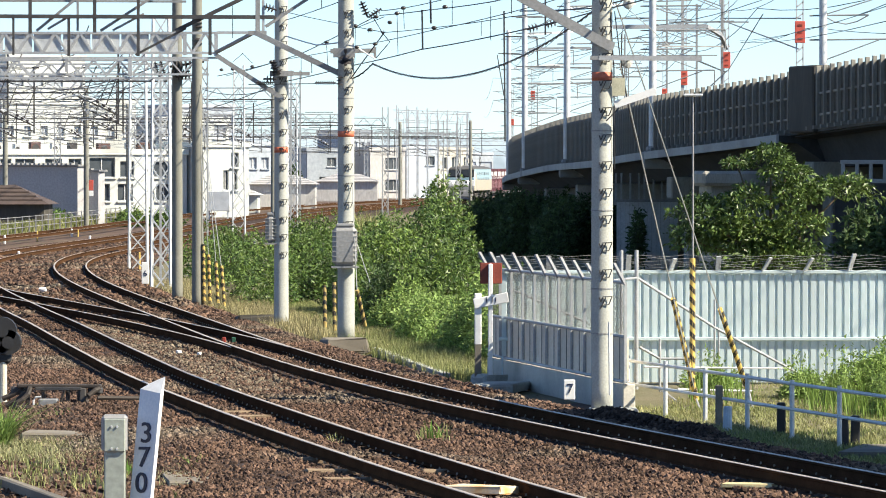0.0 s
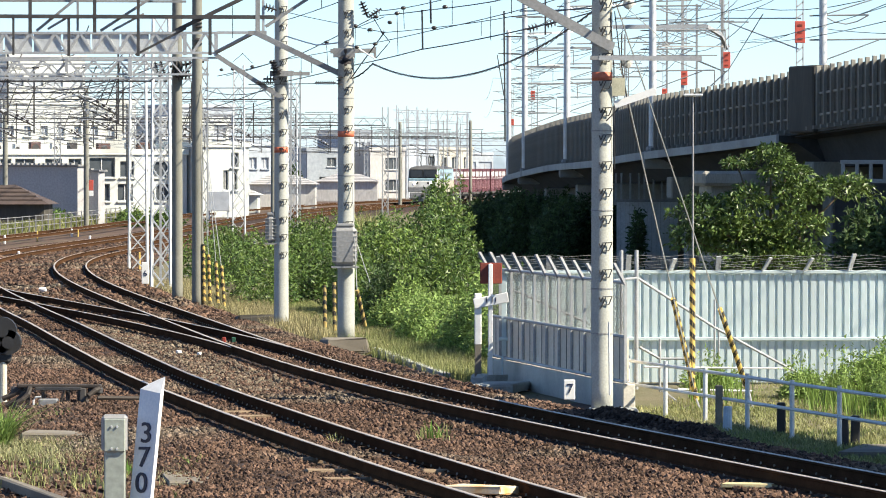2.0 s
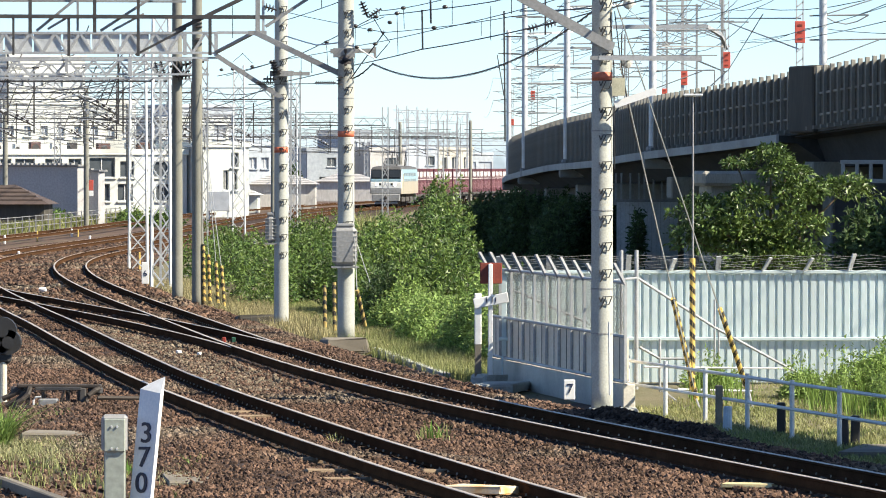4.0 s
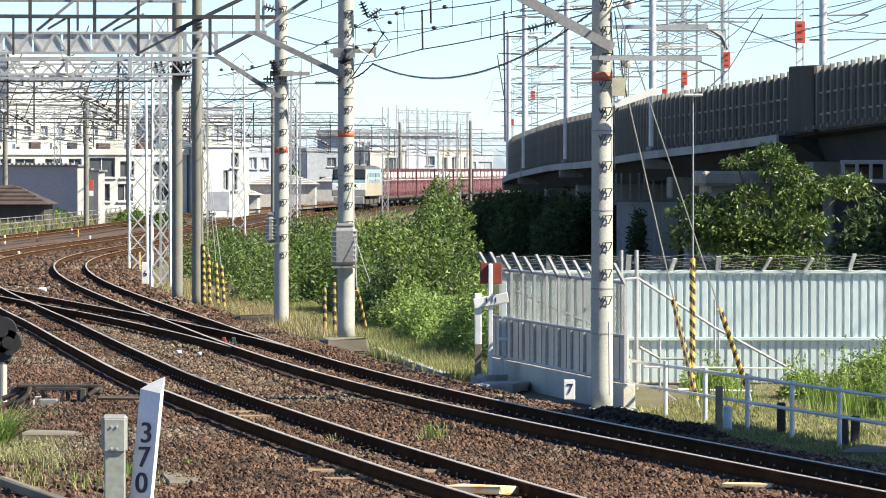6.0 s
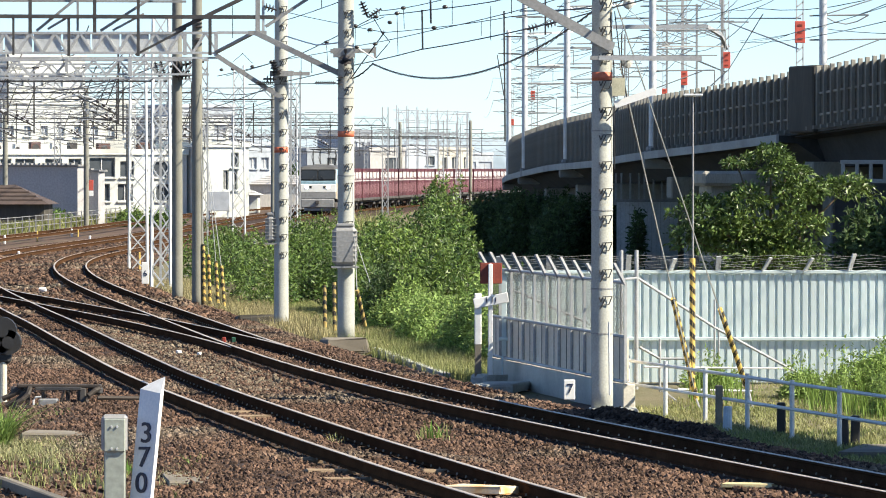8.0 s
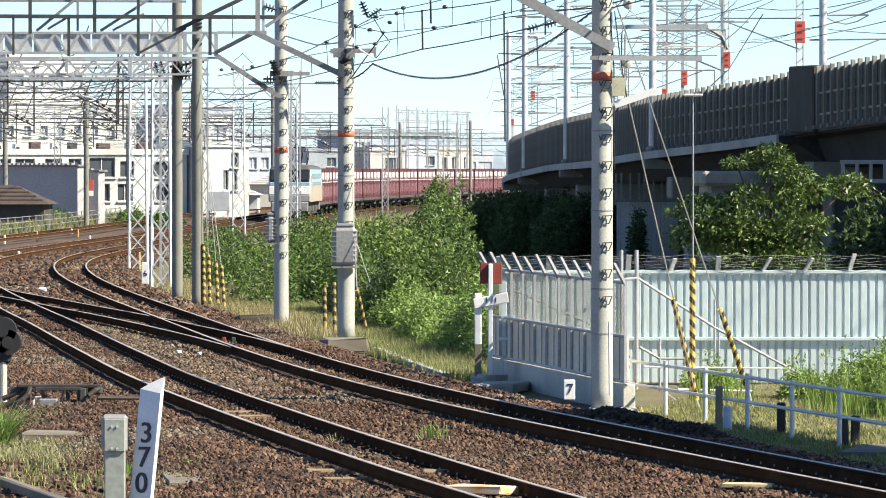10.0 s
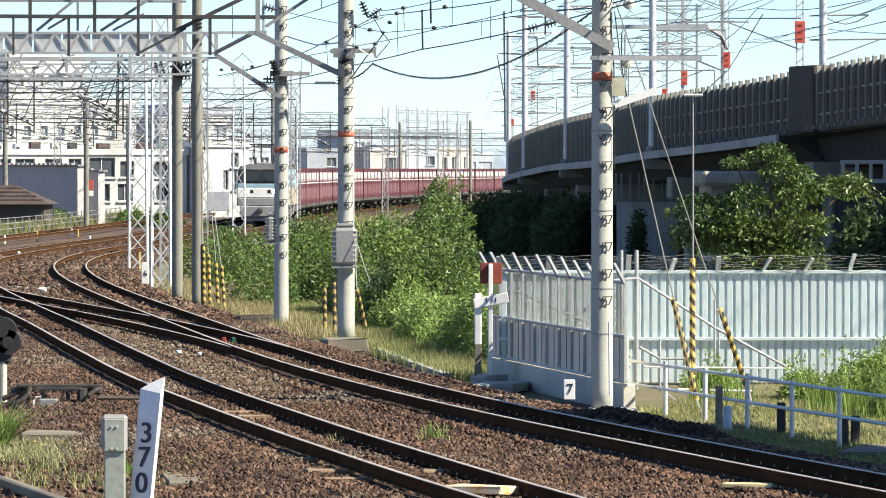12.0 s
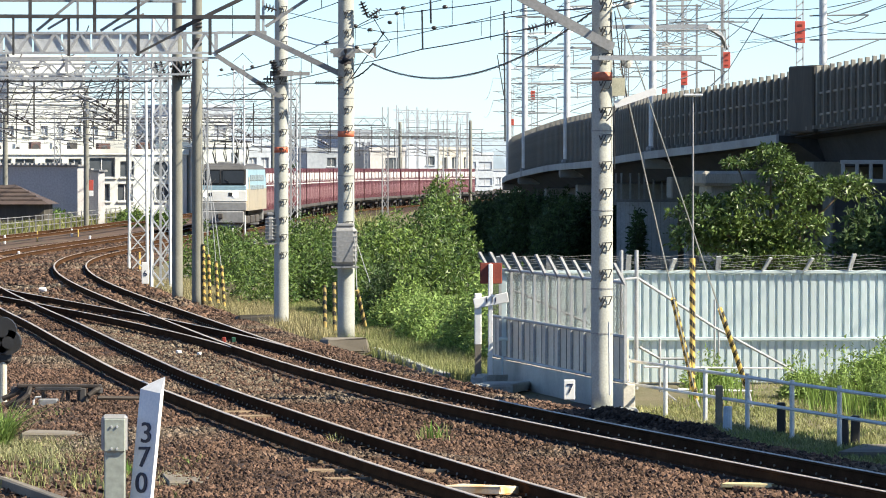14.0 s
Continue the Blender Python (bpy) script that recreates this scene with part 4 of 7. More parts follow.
def container_mesh():
    bm = bmesh.new()
    # corrugated plan outline, raised to full height
    right = []
    for k in range(12):
        y = -1.8 + k * 0.3
        right += [(1.19, y), (1.19, y + 0.14), (1.155, y + 0.17), (1.155, y + 0.27)]
    right.append((1.19, 1.8))
    ring = right + [(-x, y) for x, y in right[::-1]]
    lo = [bm.verts.new((x, y, 0)) for x, y in ring]
    hi = [bm.verts.new((x, y, 2.5)) for x, y in ring]
    n = len(ring)
    for k in range(n):
        bm.faces.new((lo[k], lo[(k + 1) % n], hi[(k + 1) % n], hi[k]))
    bm.faces.new(hi)
    bm.faces.new(lo[::-1])
    me = bpy.data.meshes.new("body")
    bm.to_mesh(me)
    bm.free()
    me.materials.append(M_REDBOX)
    rng = random.Random(4)

    def marking(name, plates, material, sx):
        """Raised plates (y, z, width, height) on one long side."""
        bm = bmesh.new()
        for y, z, w, h in plates:
            box(bm, sx * 1.196, y, z, 0.014, w, h)
        mk = bpy.data.meshes.new(name)
        bm.to_mesh(mk)
        bm.free()
        mk.materials.append(material)
        return mk
    bars, line, posts = [], [], []
    for k in range(12):
        y = -1.73 + k * 0.3
        h = rng.uniform(0.34, 0.62)
        if k not in (0, 11):
            bars.append((y, 2.22 - h / 2 - rng.uniform(0, 0.08), rng.uniform(0.13, 0.21), h))
        if k not in (3, 8):
            line.append((y, 1.46, 0.26, 0.075))
        # thin pale strips painted as highlights on the corrugation
        posts.append((y, 0.75, 0.045, rng.uniform(0.6, 1.1)))
    return me, [m for sx in (-1, 1) for m in (marking("lettering_bar", bars, M_MARK, sx), marking("stripe", line, M_MARK, sx), marking("worn_rib", posts, M_MARK_DIM, sx))]


BOX_MESH, BOX_MARK = container_mesh()


def build_wagon():
    """Container flat wagon, 20.4 m over couplers, origin at mid-length on the rail head."""
    t = empty("flat_wagon", Matrix(), "grimy container flat wagon", "freight wagon", "freight wagons")
    bm = bmesh.new()
    for sx in (-0.75, 0.75):
        box(bm, sx, 0, 0.78, 0.16, 19.4, 0.36)
    for k in range(11):
        box(bm, 0, -9.2 + k * 1.84, 0.88, 2.4, 0.2, 0.16)
    box(bm, -1.2, 0, 0.9, 0.06, 19.4, 0.2)
    box(bm, 1.2, 0, 0.9, 0.06, 19.4, 0.2)
    part("frame", bm, M_UNDER, t)
    for y in (-7.1, 7.1):
        bm = bmesh.new()
        box(bm, 0, y, 0.5, 1.9, 2.2, 0.25, 0.04)
        for wy in (-0.95, 0.95):
            for wx in (-0.56, 0.56):
                rod(bm, (wx - 0.06, y + wy, 0.43), (wx + 0.06, y + wy, 0.43), 0.43, n=14)
        part("bogie", bm, M_UNDER, t)
    for y in (-9.95, 9.95):
        bm = bmesh.new()
        box(bm, 0, y, 0.85, 0.28, 0.6, 0.26, 0.04)
        part("coupler", bm, M_UNDER, t)
    return t


def loaded(t):
    for k in range(5):
        c = put("container", BOX_MESH, t, pose(0, -7.72 + k * 3.86, 1.0), "maroon freight container with white stripes")
        for mk in BOX_MARK:
            put(mk.name.split(".")[0], mk, c)


TRAIN = [(build_loco(), 9.1)]
first = build_wagon()
loaded(first)
tagged(first, "flat wagon loaded with maroon containers")
at = 18.6 + 10.2
TRAIN.append((first, at))
for k in range(12):
    at += 20.4
    TRAIN.append((copy_thing(first, Matrix()), at))
bare = build_wagon()
tagged(bare, "empty grimy container flat wagon")
at += 20.4
TRAIN.append((bare, at))
for k in range(2):
    at += 20.4
    TRAIN.append((copy_thing(bare, Matrix()), at))


def on_line(s):
    """The point at arc length s along the main line."""
    return float(np.interp(s, LEN, LX)), float(np.interp(s, LEN, LY))


def motions():
    """The train runs along the main line at about 20 metres a second."""
    front = float(np.interp(571.0, LY, LEN))
    for thing, back in TRAIN:
        rows = []
        for k in range(29):
            t = k * 0.5
            s = front - 20.0 * t + back
            (x0, y0), (x1, y1) = on_line(s - 5.5), on_line(s + 5.5)
            rows.append((t, pose((x0 + x1) / 2, (y0 + y1) / 2, 0.02, 0, 0, -math.degrees(math.atan2(x1 - x0, y1 - y0)))))
        walk(thing, rows)


# ---- trackside things ----
def striped(a, b, r, label, n=None, name="guy_guard", paint=None):
    """A yellow guard tube with black slanting stripes from a to b, each band a ring of its own."""
    a, b = Vector(a), Vector(b)
    t = empty(name, Matrix.Translation(a) @ (b - a).to_track_quat("Z", "Y").to_matrix().to_4x4(), label, "guard tube", "striped guard tubes")
    h = (b - a).length
    n = n or max(6, int(h / 0.094))
    seg = 10
    bm = bmesh.new()
    rod(bm, (0, 0, 0), (0, 0, h), r * 0.96, n=seg)
    part("tube", bm, paint or M_YELLOW, t)
    for k in range(1, n, 2):
        vs, fs = [], []
        for j in range(seg):
            c = 2 * math.pi * j / seg
            lift = 0.05 * math.cos(c)
            for z in (h * k / n, h * (k + 1) / n):
                vs.append((r * math.cos(c), r * math.sin(c), min(h, max(0, z + lift))))
        for j in range(seg):
            e = (j + 1) % seg
            fs.append((2 * j, 2 * e, 2 * e + 1, 2 * j + 1))
        put("stripe", mesh_of("stripe", vs, fs, M_BLACK), t)
    return t


def wire(name, pts, r, label, material=None, category="cable", group="", parent=None):
    ob = put(name, mesh_of(name, *tube(pts, r, 5), material or M_WIRE), parent)
    return ob if parent else tagged(ob, label, category, group)


STAY = "thin zinc stay wire from the catenary pole to the ground"
wire("stay_wire", [(2.76, 83.00, 5.11), (4.12, 86.00, -0.32)], 0.012, STAY, M_STRAND, "stay wire", "stay wires")
wire("stay_wire", [(2.70, 83.00, 6.05), (5.03, 87.00, -0.31)], 0.012, STAY, M_STRAND, "stay wire", "stay wires")
striped((4.11, 86.00, -0.28), (3.69, 85.20, 1.38), 0.044, "yellow and black striped guard on a stay wire")
striped((4.98, 86.90, -0.14), (4.49, 86.10, 1.19), 0.044, "yellow and black striped guard on a stay wire")


def build_lamp_post():
    t = empty("lamp_post", pose(*(4.14, 88.00, -0.29)), "thin grey lamp post with a flat lamp head", "lamp post")
    bm = bmesh.new()
    rod(bm, (0, 0, 0), (0, 0, 4.95), 0.019, 0.015, 8)
    part("pipe", bm, M_GALV_DULL, t)
    bm = bmesh.new()
    box(bm, 0, 0, 4.97, 0.32, 0.12, 0.045, 0.015)
    part("lamp_head", bm, M_GALV, t)
    return t


build_lamp_post()
striped((4.13, 87.90, -0.20), (4.13, 87.90, 1.98), 0.05, "yellow and black striped guard round the lamp post")
for a, b in (((-6.43, 143.00, -0.32), (-6.45, 143.00, 1.44)), ((-6.28, 143.20, -0.33), (-6.32, 143.20, 1.15)), ((-6.01, 142.00, -0.36), (-6.07, 142.00, 1.00)), ((-5.79, 141.00, -0.42), (-5.88, 141.00, 0.89)),
             ((-2.69, 121.00, -0.15), (-2.70, 121.00, 0.81)), ((-2.43, 119.00, -0.17), (-2.44, 119.00, 0.92)), ((-1.70, 116.00, 0.03), (-1.87, 115.60, 0.82))):
    striped(a, b, 0.046, "yellow and black guard tube in the grass", None, "guy_guard", M_YELLOW if a[0] < -5 else M_YELLOW_SHADE)
for a, b in (((-6.45, 143.00, 1.32), (-6.60, 143.00, 7.41)), ((-6.32, 143.20, 1.09), (-6.57, 143.00, 5.73)), ((-6.07, 142.00, 0.96), (-6.51, 143.00, 5.73)), ((-5.88, 141.00, 0.83), (-6.45, 143.00, 4.67)), ((-1.87, 115.60, 0.79), (-2.01, 116.70, 3.45)), ((-1.59, 115.60, 0.99), (-2.06, 116.70, 2.33))):
    wire("stay_wire", [a, b], 0.010, STAY, M_STRAND, "stay wire", "stay wires")


def build_handrail():
    a, b = Vector((2.98, 85.6, -0.42)), Vector((6.55, 69.4, -0.42))
    t = empty("handrail", pose(0, 0, 0), "white-grey pipe handrail along the trackside path", "handrail")
    n = 7
    for k in range(n + 1):
        p = a.lerp(b, k / n)
        bm = bmesh.new()
        rod(bm, p, p + Vector((0, 0, 0.86 + random.uniform(-0.02, 0.02))), 0.036, n=10)
        part("post", bm, M_GALV, t)
        if k < n:
            q = a.lerp(b, (k + 1) / n)
            for z in (0.79, 0.42):
                bm = bmesh.new()
                rod(bm, p + Vector((0, 0, z)), q + Vector((0, 0, z)), 0.026, n=8)
                part("rail", bm, M_GALV, t)
    return t


build_handrail()


def build_step_rail():
    """Sloping pipe rail and gate posts in front of the sheet fence."""
    t = empty("stair_rail", Matrix(), "grey sloping pipe rail with gate posts by the fence", "handrail")
    for a, b, r in (((3.40, 93.00, 1.55), (4.76, 93.00, 0.68), 0.026), ((4.76, 93.00, 0.68), (6.27, 93.00, -0.15), 0.024), ((3.41, 92.00, 0.37), (3.76, 92.00, 0.17), 0.024), ((3.76, 92.00, 0.17), (4.22, 92.00, 0.17), 0.02),
                    ((3.41, 90.00, 0.10), (6.03, 92.00, 0.00), 0.018), ((4.76, 93.00, 1.17), (4.76, 93.00, -0.41), 0.022), ((4.83, 93.00, 0.68), (4.83, 93.00, -0.41), 0.018), ((3.76, 92.00, 0.51), (3.76, 92.00, -0.46), 0.022),
                    ((3.98, 90.00, -0.28), (5.29, 91.00, -0.35), 0.02), ((2.94, 87.50, 2.12), (2.94, 87.50, -0.18), 0.03), ((3.28, 90.00, 2.08), (3.28, 90.00, -0.28), 0.034), ((2.79, 87.00, 1.63), (3.28, 90.00, 1.61), 0.022), ((2.79, 87.00, 0.64), (2.99, 87.50, 0.60), 0.02),
                    ((1.17, 95.00, 1.33), (2.59, 95.00, 0.70), 0.02), ((3.65, 89.00, -0.24), (3.99, 88.00, -0.48), 0.02), ((4.10, 86.00, -0.26), (4.18, 85.00, -0.57), 0.018), ((5.00, 86.90, -0.16), (5.01, 85.00, -0.57), 0.018)):
        bm = bmesh.new()
        rod(bm, a, b, r, n=8)
        part("pipe", bm, M_GALV_MID, t)
    return t


build_step_rail()


def stub(x, y, h, r, material, label, square=False):
    bm = bmesh.new()
    if square:
        box(bm, 0, 0, h / 2, r * 2, r * 2, h, 0.015)
    else:
        rod(bm, (0, 0, 0), (0, 0, h), r, r * 0.92, 12)
    ob = part("bollard", bm, material)
    ob.matrix_basis = pose(x, y, -0.45, random.uniform(-2, 2), random.uniform(-2, 2))
    return tagged(ob, label, "bollard", "short posts by the path")


stub(4.93, 77.4, 0.50, 0.062, M_BLACK, "short black post beside the handrail", True)
stub(5.62, 74.3, 0.45, 0.062, M_BLACK, "short black post beside the handrail", True)
stub(5.79, 74.6, 0.44, 0.062, M_BLACK, "short black post beside the handrail", True)
stub(4.16, 80.0, 0.65, 0.055, M_OLD_CONC, "weathered square stub post", True)
stub(4.2, 78.4, 0.40, 0.07, mat("bluish_plastic", (0.50, 0.58, 0.66), (0.42, 0.48, 0.55), 5, 0.5), "pale bluish marker stub")


def text_part(body, size, m, material, parent, name="digits", depth=0.006):
    cu = bpy.data.curves.new(name, "FONT")
    cu.body, cu.size, cu.align_x, cu.align_y, cu.extrude, cu.offset = body, size, "CENTER", "CENTER", depth, size * 0.002
    tmp = bpy.data.objects.new(name, cu)
    scene.collection.objects.link(tmp)
    me = bpy.data.meshes.new_from_object(tmp.evaluated_get(bpy.context.evaluated_depsgraph_get()))
    bpy.data.objects.remove(tmp)
    me.materials.append(material)
    return put(name, me, parent, m)


# White post paint tinted blue for its shaded faces; sunlit faces use M_WHITE.
M_POSTSHADE = mat("post_face_paint", (0.66, 0.72, 0.80), (0.60, 0.66, 0.74), 2, 0.5, bump=0.05, stain=(0.50, 0.53, 0.56), stain_at=0.66)
M_INK = mat("navy_lettering", (0.02, 0.03, 0.07), None, 5, 0.5, 0, 0)


def build_distance_post():
    """Leaning three-sided distance post with a slanted top."""
    t = empty("distance_post", pose(-2.80, 48.0, -0.4, 0, 5.6, 0), "white leaning distance post with navy numerals", "marker post")
    w, h = 0.205, 2.0
    bm = bmesh.new()
    base = [(-w / 2 - 0.02, 0.07), (w / 2 - 0.03, -0.12), (w / 2 - 0.008, 0.01), (-0.02, 0.16)]
    tops = [1.86, 1.845, 1.995, 1.93]
    lo = [bm.verts.new((x, y, 0)) for x, y in base]
    hi = [bm.verts.new((x, y, z)) for (x, y), z in zip(base, tops)]
    for k in range(4):
        f = bm.faces.new((lo[k], lo[(k + 1) % 4], hi[(k + 1) % 4], hi[k]))
        f.material_index = 0 if k in (0, 3) else 1
    bm.faces.new(hi).material_index = 1
    bm.faces.new(lo[::-1])
    part("post", bm, [M_POSTSHADE, M_WHITE], t)
    for c, z in (("3", 1.465), ("7", 1.245), ("0", 1.01)):
        text_part(c, 0.262, pose(-0.026, -0.034, z, 90, -5.6, -45.1) @ Matrix.Diagonal((1.3, 1, 1, 1)), M_INK, t, "numeral")
    return t


build_distance_post()


def build_cable_post():
    t = empty("cable_post", pose(-2.965, 48.0, -0.4), "grey-green steel cable riser post with a bolted cap", "cable post")
    m = mat("grey_green_paint", (0.30, 0.325, 0.285), (0.26, 0.285, 0.25), 2, 0.5, fine=20, bump=0.05)
    bm = bmesh.new()
    box(bm, 0, 0, 0.8, 0.19, 0.16, 1.6, 0.012)
    part("post", bm, m, t)
    bm = bmesh.new()
    box(bm, -0.005, 0.03, 1.46, 0.235, 0.2, 0.34, 0.025)
    part("cover", bm, M_GALV_DULL, t)
    bm = bmesh.new()
    box(bm, 0.0, -0.09, 1.45, 0.19, 0.03, 0.3, 0.008)
    part("front_plate", bm, m, t)
    for x in (-0.025, 0.025):
        for z in (1.53, 1.33):
            bm = bmesh.new()
            rod(bm, (x, -0.105, z), (x, -0.118, z), 0.011, n=8)
            part("bolt", bm, M_GALV, t)


build_cable_post()


def build_stop_sign():
    t = empty("stop_marker", pose(*(0.84, 94.00, -0.23)), "white post with dull red board and a tilted white arm", "railway sign")
    bm = bmesh.new()
    box(bm, 0, 0, 1.0, 0.075, 0.075, 2.02, 0.01)
    part("post", bm, M_WHITE, t)
    bm = bmesh.new()
    box(bm, 0.01, 0.06, 1.84, 0.39, 0.05, 0.37, 0.01)
    part("board", bm, M_MAROON, t, "dull red board")
    bm = bmesh.new()
    box(bm, 0, 0, 0, 0.62, 0.04, 0.18, 0.01, pose(0.01, -0.06, 1.36, 0, -11, 0))
    part("arm", bm, M_WHITE, t)
    for x, w in ((-0.07, 0.018), (0.03, 0.018), (0.09, 0.018)):
        bm = bmesh.new()
        box(bm, x, -0.087, 1.37, w, 0.006, 0.09)
        part("marking", bm, M_INK, t)
    bm = bmesh.new()
    box(bm, -0.22, 0.02, 1.03, 0.125, 0.07, 0.92, 0.015)
    part("side_post", bm, M_WHITE, t)
    bm = bmesh.new()
    box(bm, -0.22, 0.02, 0.29, 0.12, 0.065, 0.6, 0.01)
    part("side_post_foot", bm, M_OLD_CONC, t)


build_stop_sign()


def build_number_board():
    t = empty("number_board", pose(*(1.99, 83.60, -0.21)), "small white board with a black numeral on the shoulder", "railway sign")
    bm = bmesh.new()
    box(bm, 0, 0, 0.19, 0.18, 0.04, 0.32, 0.012)
    part("board", bm, M_WHITE, t)
    text_part("7", 0.22, pose(0.01, -0.026, 0.2, 90), M_INK, t, "numeral")
    t = empty("number_board", pose(*(-9.31, 166.00, -0.13)), "small white board with a black numeral by the lattice mast", "railway sign")
    bm = bmesh.new()
    box(bm, 0, 0, 0.34, 0.22, 0.05, 0.68, 0.01)
    part("board", bm, M_WHITE, t)
    text_part("6", 0.26, pose(0.0, -0.03, 0.32, 90), M_INK, t, "numeral")


build_number_board()


def build_dwarf_signal():
    t = empty("dwarf_signal", pose(-7.0, 84.5, -0.4), "black round dwarf signal on a cream post", "railway signal")
    bm = bmesh.new()
    rod(bm, (0, 0, 0), (0, 0, 0.9), 0.06, n=12)
    part("post", bm, mat("cream_paint", (0.62, 0.58, 0.46), (0.55, 0.5, 0.4), 4, 0.6), t)
    bm = bmesh.new()
    for x, z, r in ((0.0, 1.28, 0.22), (0.09, 1.1, 0.2), (-0.12, 1.08, 0.2)):
        rod(bm, (x, -0.12, z), (x, 0.12, z), r, n=18)
    box(bm, -0.02, 0.02, 0.93, 0.3, 0.2, 0.35, 0.05)
    part("head", bm, M_BLACK, t)
    for x, z in ((0.0, 1.28), (0.09, 1.1), (-0.12, 1.08)):
        bm = bmesh.new()
        rod(bm, (x, -0.125, z), (x, -0.2, z), 0.09, 0.1, 12)
        part("hood", bm, M_BLACK, t)
        bm = bmesh.new()
        rod(bm, (x, -0.122, z), (x, -0.135, z), 0.07, n=12)
        part("lens", bm, M_CABGLASS, t)


build_dwarf_signal()


def build_point_machine():
    """An open lever frame: top beam, standards, bowed guards, rods and a grey gear case."""
    t = empty("point_machine", pose(-5.99, 82.5, -0.32, 0, 0, -3), "dark greasy point lever frame with bowed guards and rods", "point machine")
    bm = bmesh.new()
    box(bm, 0.03, 0, 0.40, 1.32, 0.14, 0.06, 0.015)
    part("top_beam", bm, M_GREASE, t)
    bm = bmesh.new()
    box(bm, 0.02, -0.09, 0.365, 0.72, 0.03, 0.055, 0.008)
    part("cover_plate", bm, M_DARK_STEEL, t)
    for x in (-0.46, -0.22, 0.16, 0.34):
        bm = bmesh.new()
        box(bm, x, 0, 0.19, 0.055, 0.1, 0.38, 0.01)
        part("standard", bm, M_GREASE, t)
    for pts in ([(-0.42, -0.1, 0.39), (-0.44, -0.16, 0.28), (-0.52, -0.2, 0.2), (-0.60, -0.22, 0.15), (-0.66, -0.22, 0.05)], [(0.66, -0.05, 0.37), (0.6, -0.1, 0.34), (0.5, -0.15, 0.26), (0.47, -0.18, 0.18), (0.52, -0.2, 0.1), (0.62, -0.2, 0.04)], [(-0.86, 0.0, 0.2), (-0.7, 0.0, 0.27), (-0.55, 0.0, 0.37)], [(-0.8, -0.05, 0.1), (-0.6, -0.05, 0.2), (-0.45, 0.0, 0.36)]):
        put("guard", mesh_of("guard", *tube(pts, 0.042, 8), M_GREASE), t)
    bm = bmesh.new()
    box(bm, -0.13, -0.06, 0.14, 0.30, 0.2, 0.14, 0.02)
    part("gear_case", bm, M_GALV_DULL, t)
    bm = bmesh.new()
    box(bm, 0.40, -0.02, 0.23, 0.10, 0.12, 0.30, 0.015)
    part("end_case", bm, M_UNDER, t)
    put("conduit", mesh_of("conduit", *tube([(-0.36, -0.12, 0.02), (-0.36, -0.12, 0.18), (-0.33, -0.12, 0.23), (-0.24, -0.12, 0.24)], 0.018, 6), M_GALV), t)
    for p, q, r in (((-0.62, -0.24, 0.08), (0.26, -0.24, 0.045), 0.04), ((0.62, 0.05, 0.22), (1.32, 0.3, 0.2), 0.035), ((0.4, -0.16, 0.08), (0.9, -0.05, 0.07), 0.03), ((0.02, -0.08, 0.05), (0.12, -0.08, 0.33), 0.02)):
        bm = bmesh.new()
        rod(bm, p, q, r, n=8)
        part("rod", bm, M_GREASE, t)
    for x in (-0.62, 0.58):
        bm = bmesh.new()
        box(bm, x, 0.08, 0.33, 0.22, 0.2, 0.12, 0.03)
        part("crank_cover", bm, M_DARK_STEEL, t)


build_point_machine()


def slab(x, y, z, sx, sy, sz, rz, material, label, name="concrete_slab", category="slab"):
    bm = bmesh.new()
    box(bm, 0, 0, 0, sx, sy, sz, min(sx, sy, sz) * 0.15)
    for v in bm.verts:
        v.co += Vector((random.uniform(-1, 1), random.uniform(-1, 1), random.uniform(-1, 1))) * min(sx, sy, sz) * 0.12
    ob = part(name, bm, material)
    ob.matrix_basis = pose(x, y, z, 0, 0, rz)
    return tagged(ob, label, category)


slab(-5.35, 74.5, -0.34, 1.05, 0.9, 0.2, -2, M_OLD_CONC, "weathered concrete trough cover sunk in weeds")
slab(-2.85, 64.6, -0.35, 1.1, 2.6, 0.14, 5, M_OLD_CONC, "weathered concrete slab between weeds and ballast")
slab(-4.75, 62.0, -0.34, 0.14, 5.0, 0.12, 14, M_OLD_CONC, "narrow concrete edging half buried in weeds")
slab(0.42, 58.8, -0.10, 0.44, 0.75, 0.09, 60, mat("orange_board", (0.72, 0.42, 0.16), (0.80, 0.70, 0.52), 3, 0.6), "orange and white board lying by the rail", "board", "board")
M_TIMBER = mat("pale_old_timber", (0.30, 0.22, 0.14), (0.20, 0.145, 0.095), 1.5, 0.9, fine=25, bump=0.6, stretch=(0.25, 1, 1))
for x, y, w, rz in ((-0.95, 61.9, 0.95, 9), (-1.25, 63.4, 0.8, 10), (0.02, 63.3, 0.55, 9), (-3.1, 78.9, 0.6, 12), (-2.75, 77.3, 0.5, 12), (-1.55, 66.0, 0.5, 10)):
    slab(x, y, -0.185, w, 0.24, 0.10, rz, M_TIMBER, "pale weathered timber end showing through the ballast", "timber", "sleeper")
slab(3.48, 60.3, -0.14, 0.30, 0.6, 0.05, 75, mat("pale_yellow_board", (0.66, 0.56, 0.28), (0.6, 0.5, 0.3), 3, 0.6), "pale yellow board lying by the rail", "board", "board")
slab(-2.05, 111.0, -0.24, 0.9, 0.9, 0.32, 10, M_OLD_CONC, "low concrete block at the pole foot", "footing", "footing")
slab(-4.5, 128.5, -0.25, 1.0, 0.9, 0.35, 4, M_DARK_CONC, "dark concrete cable pit beside the pole", "cable_pit", "cable pit")
slab(1.0, 92.0, -0.32, 0.8, 1.8, 0.14, -12, M_CONC, "pale broken concrete footing", "footing", "footing")
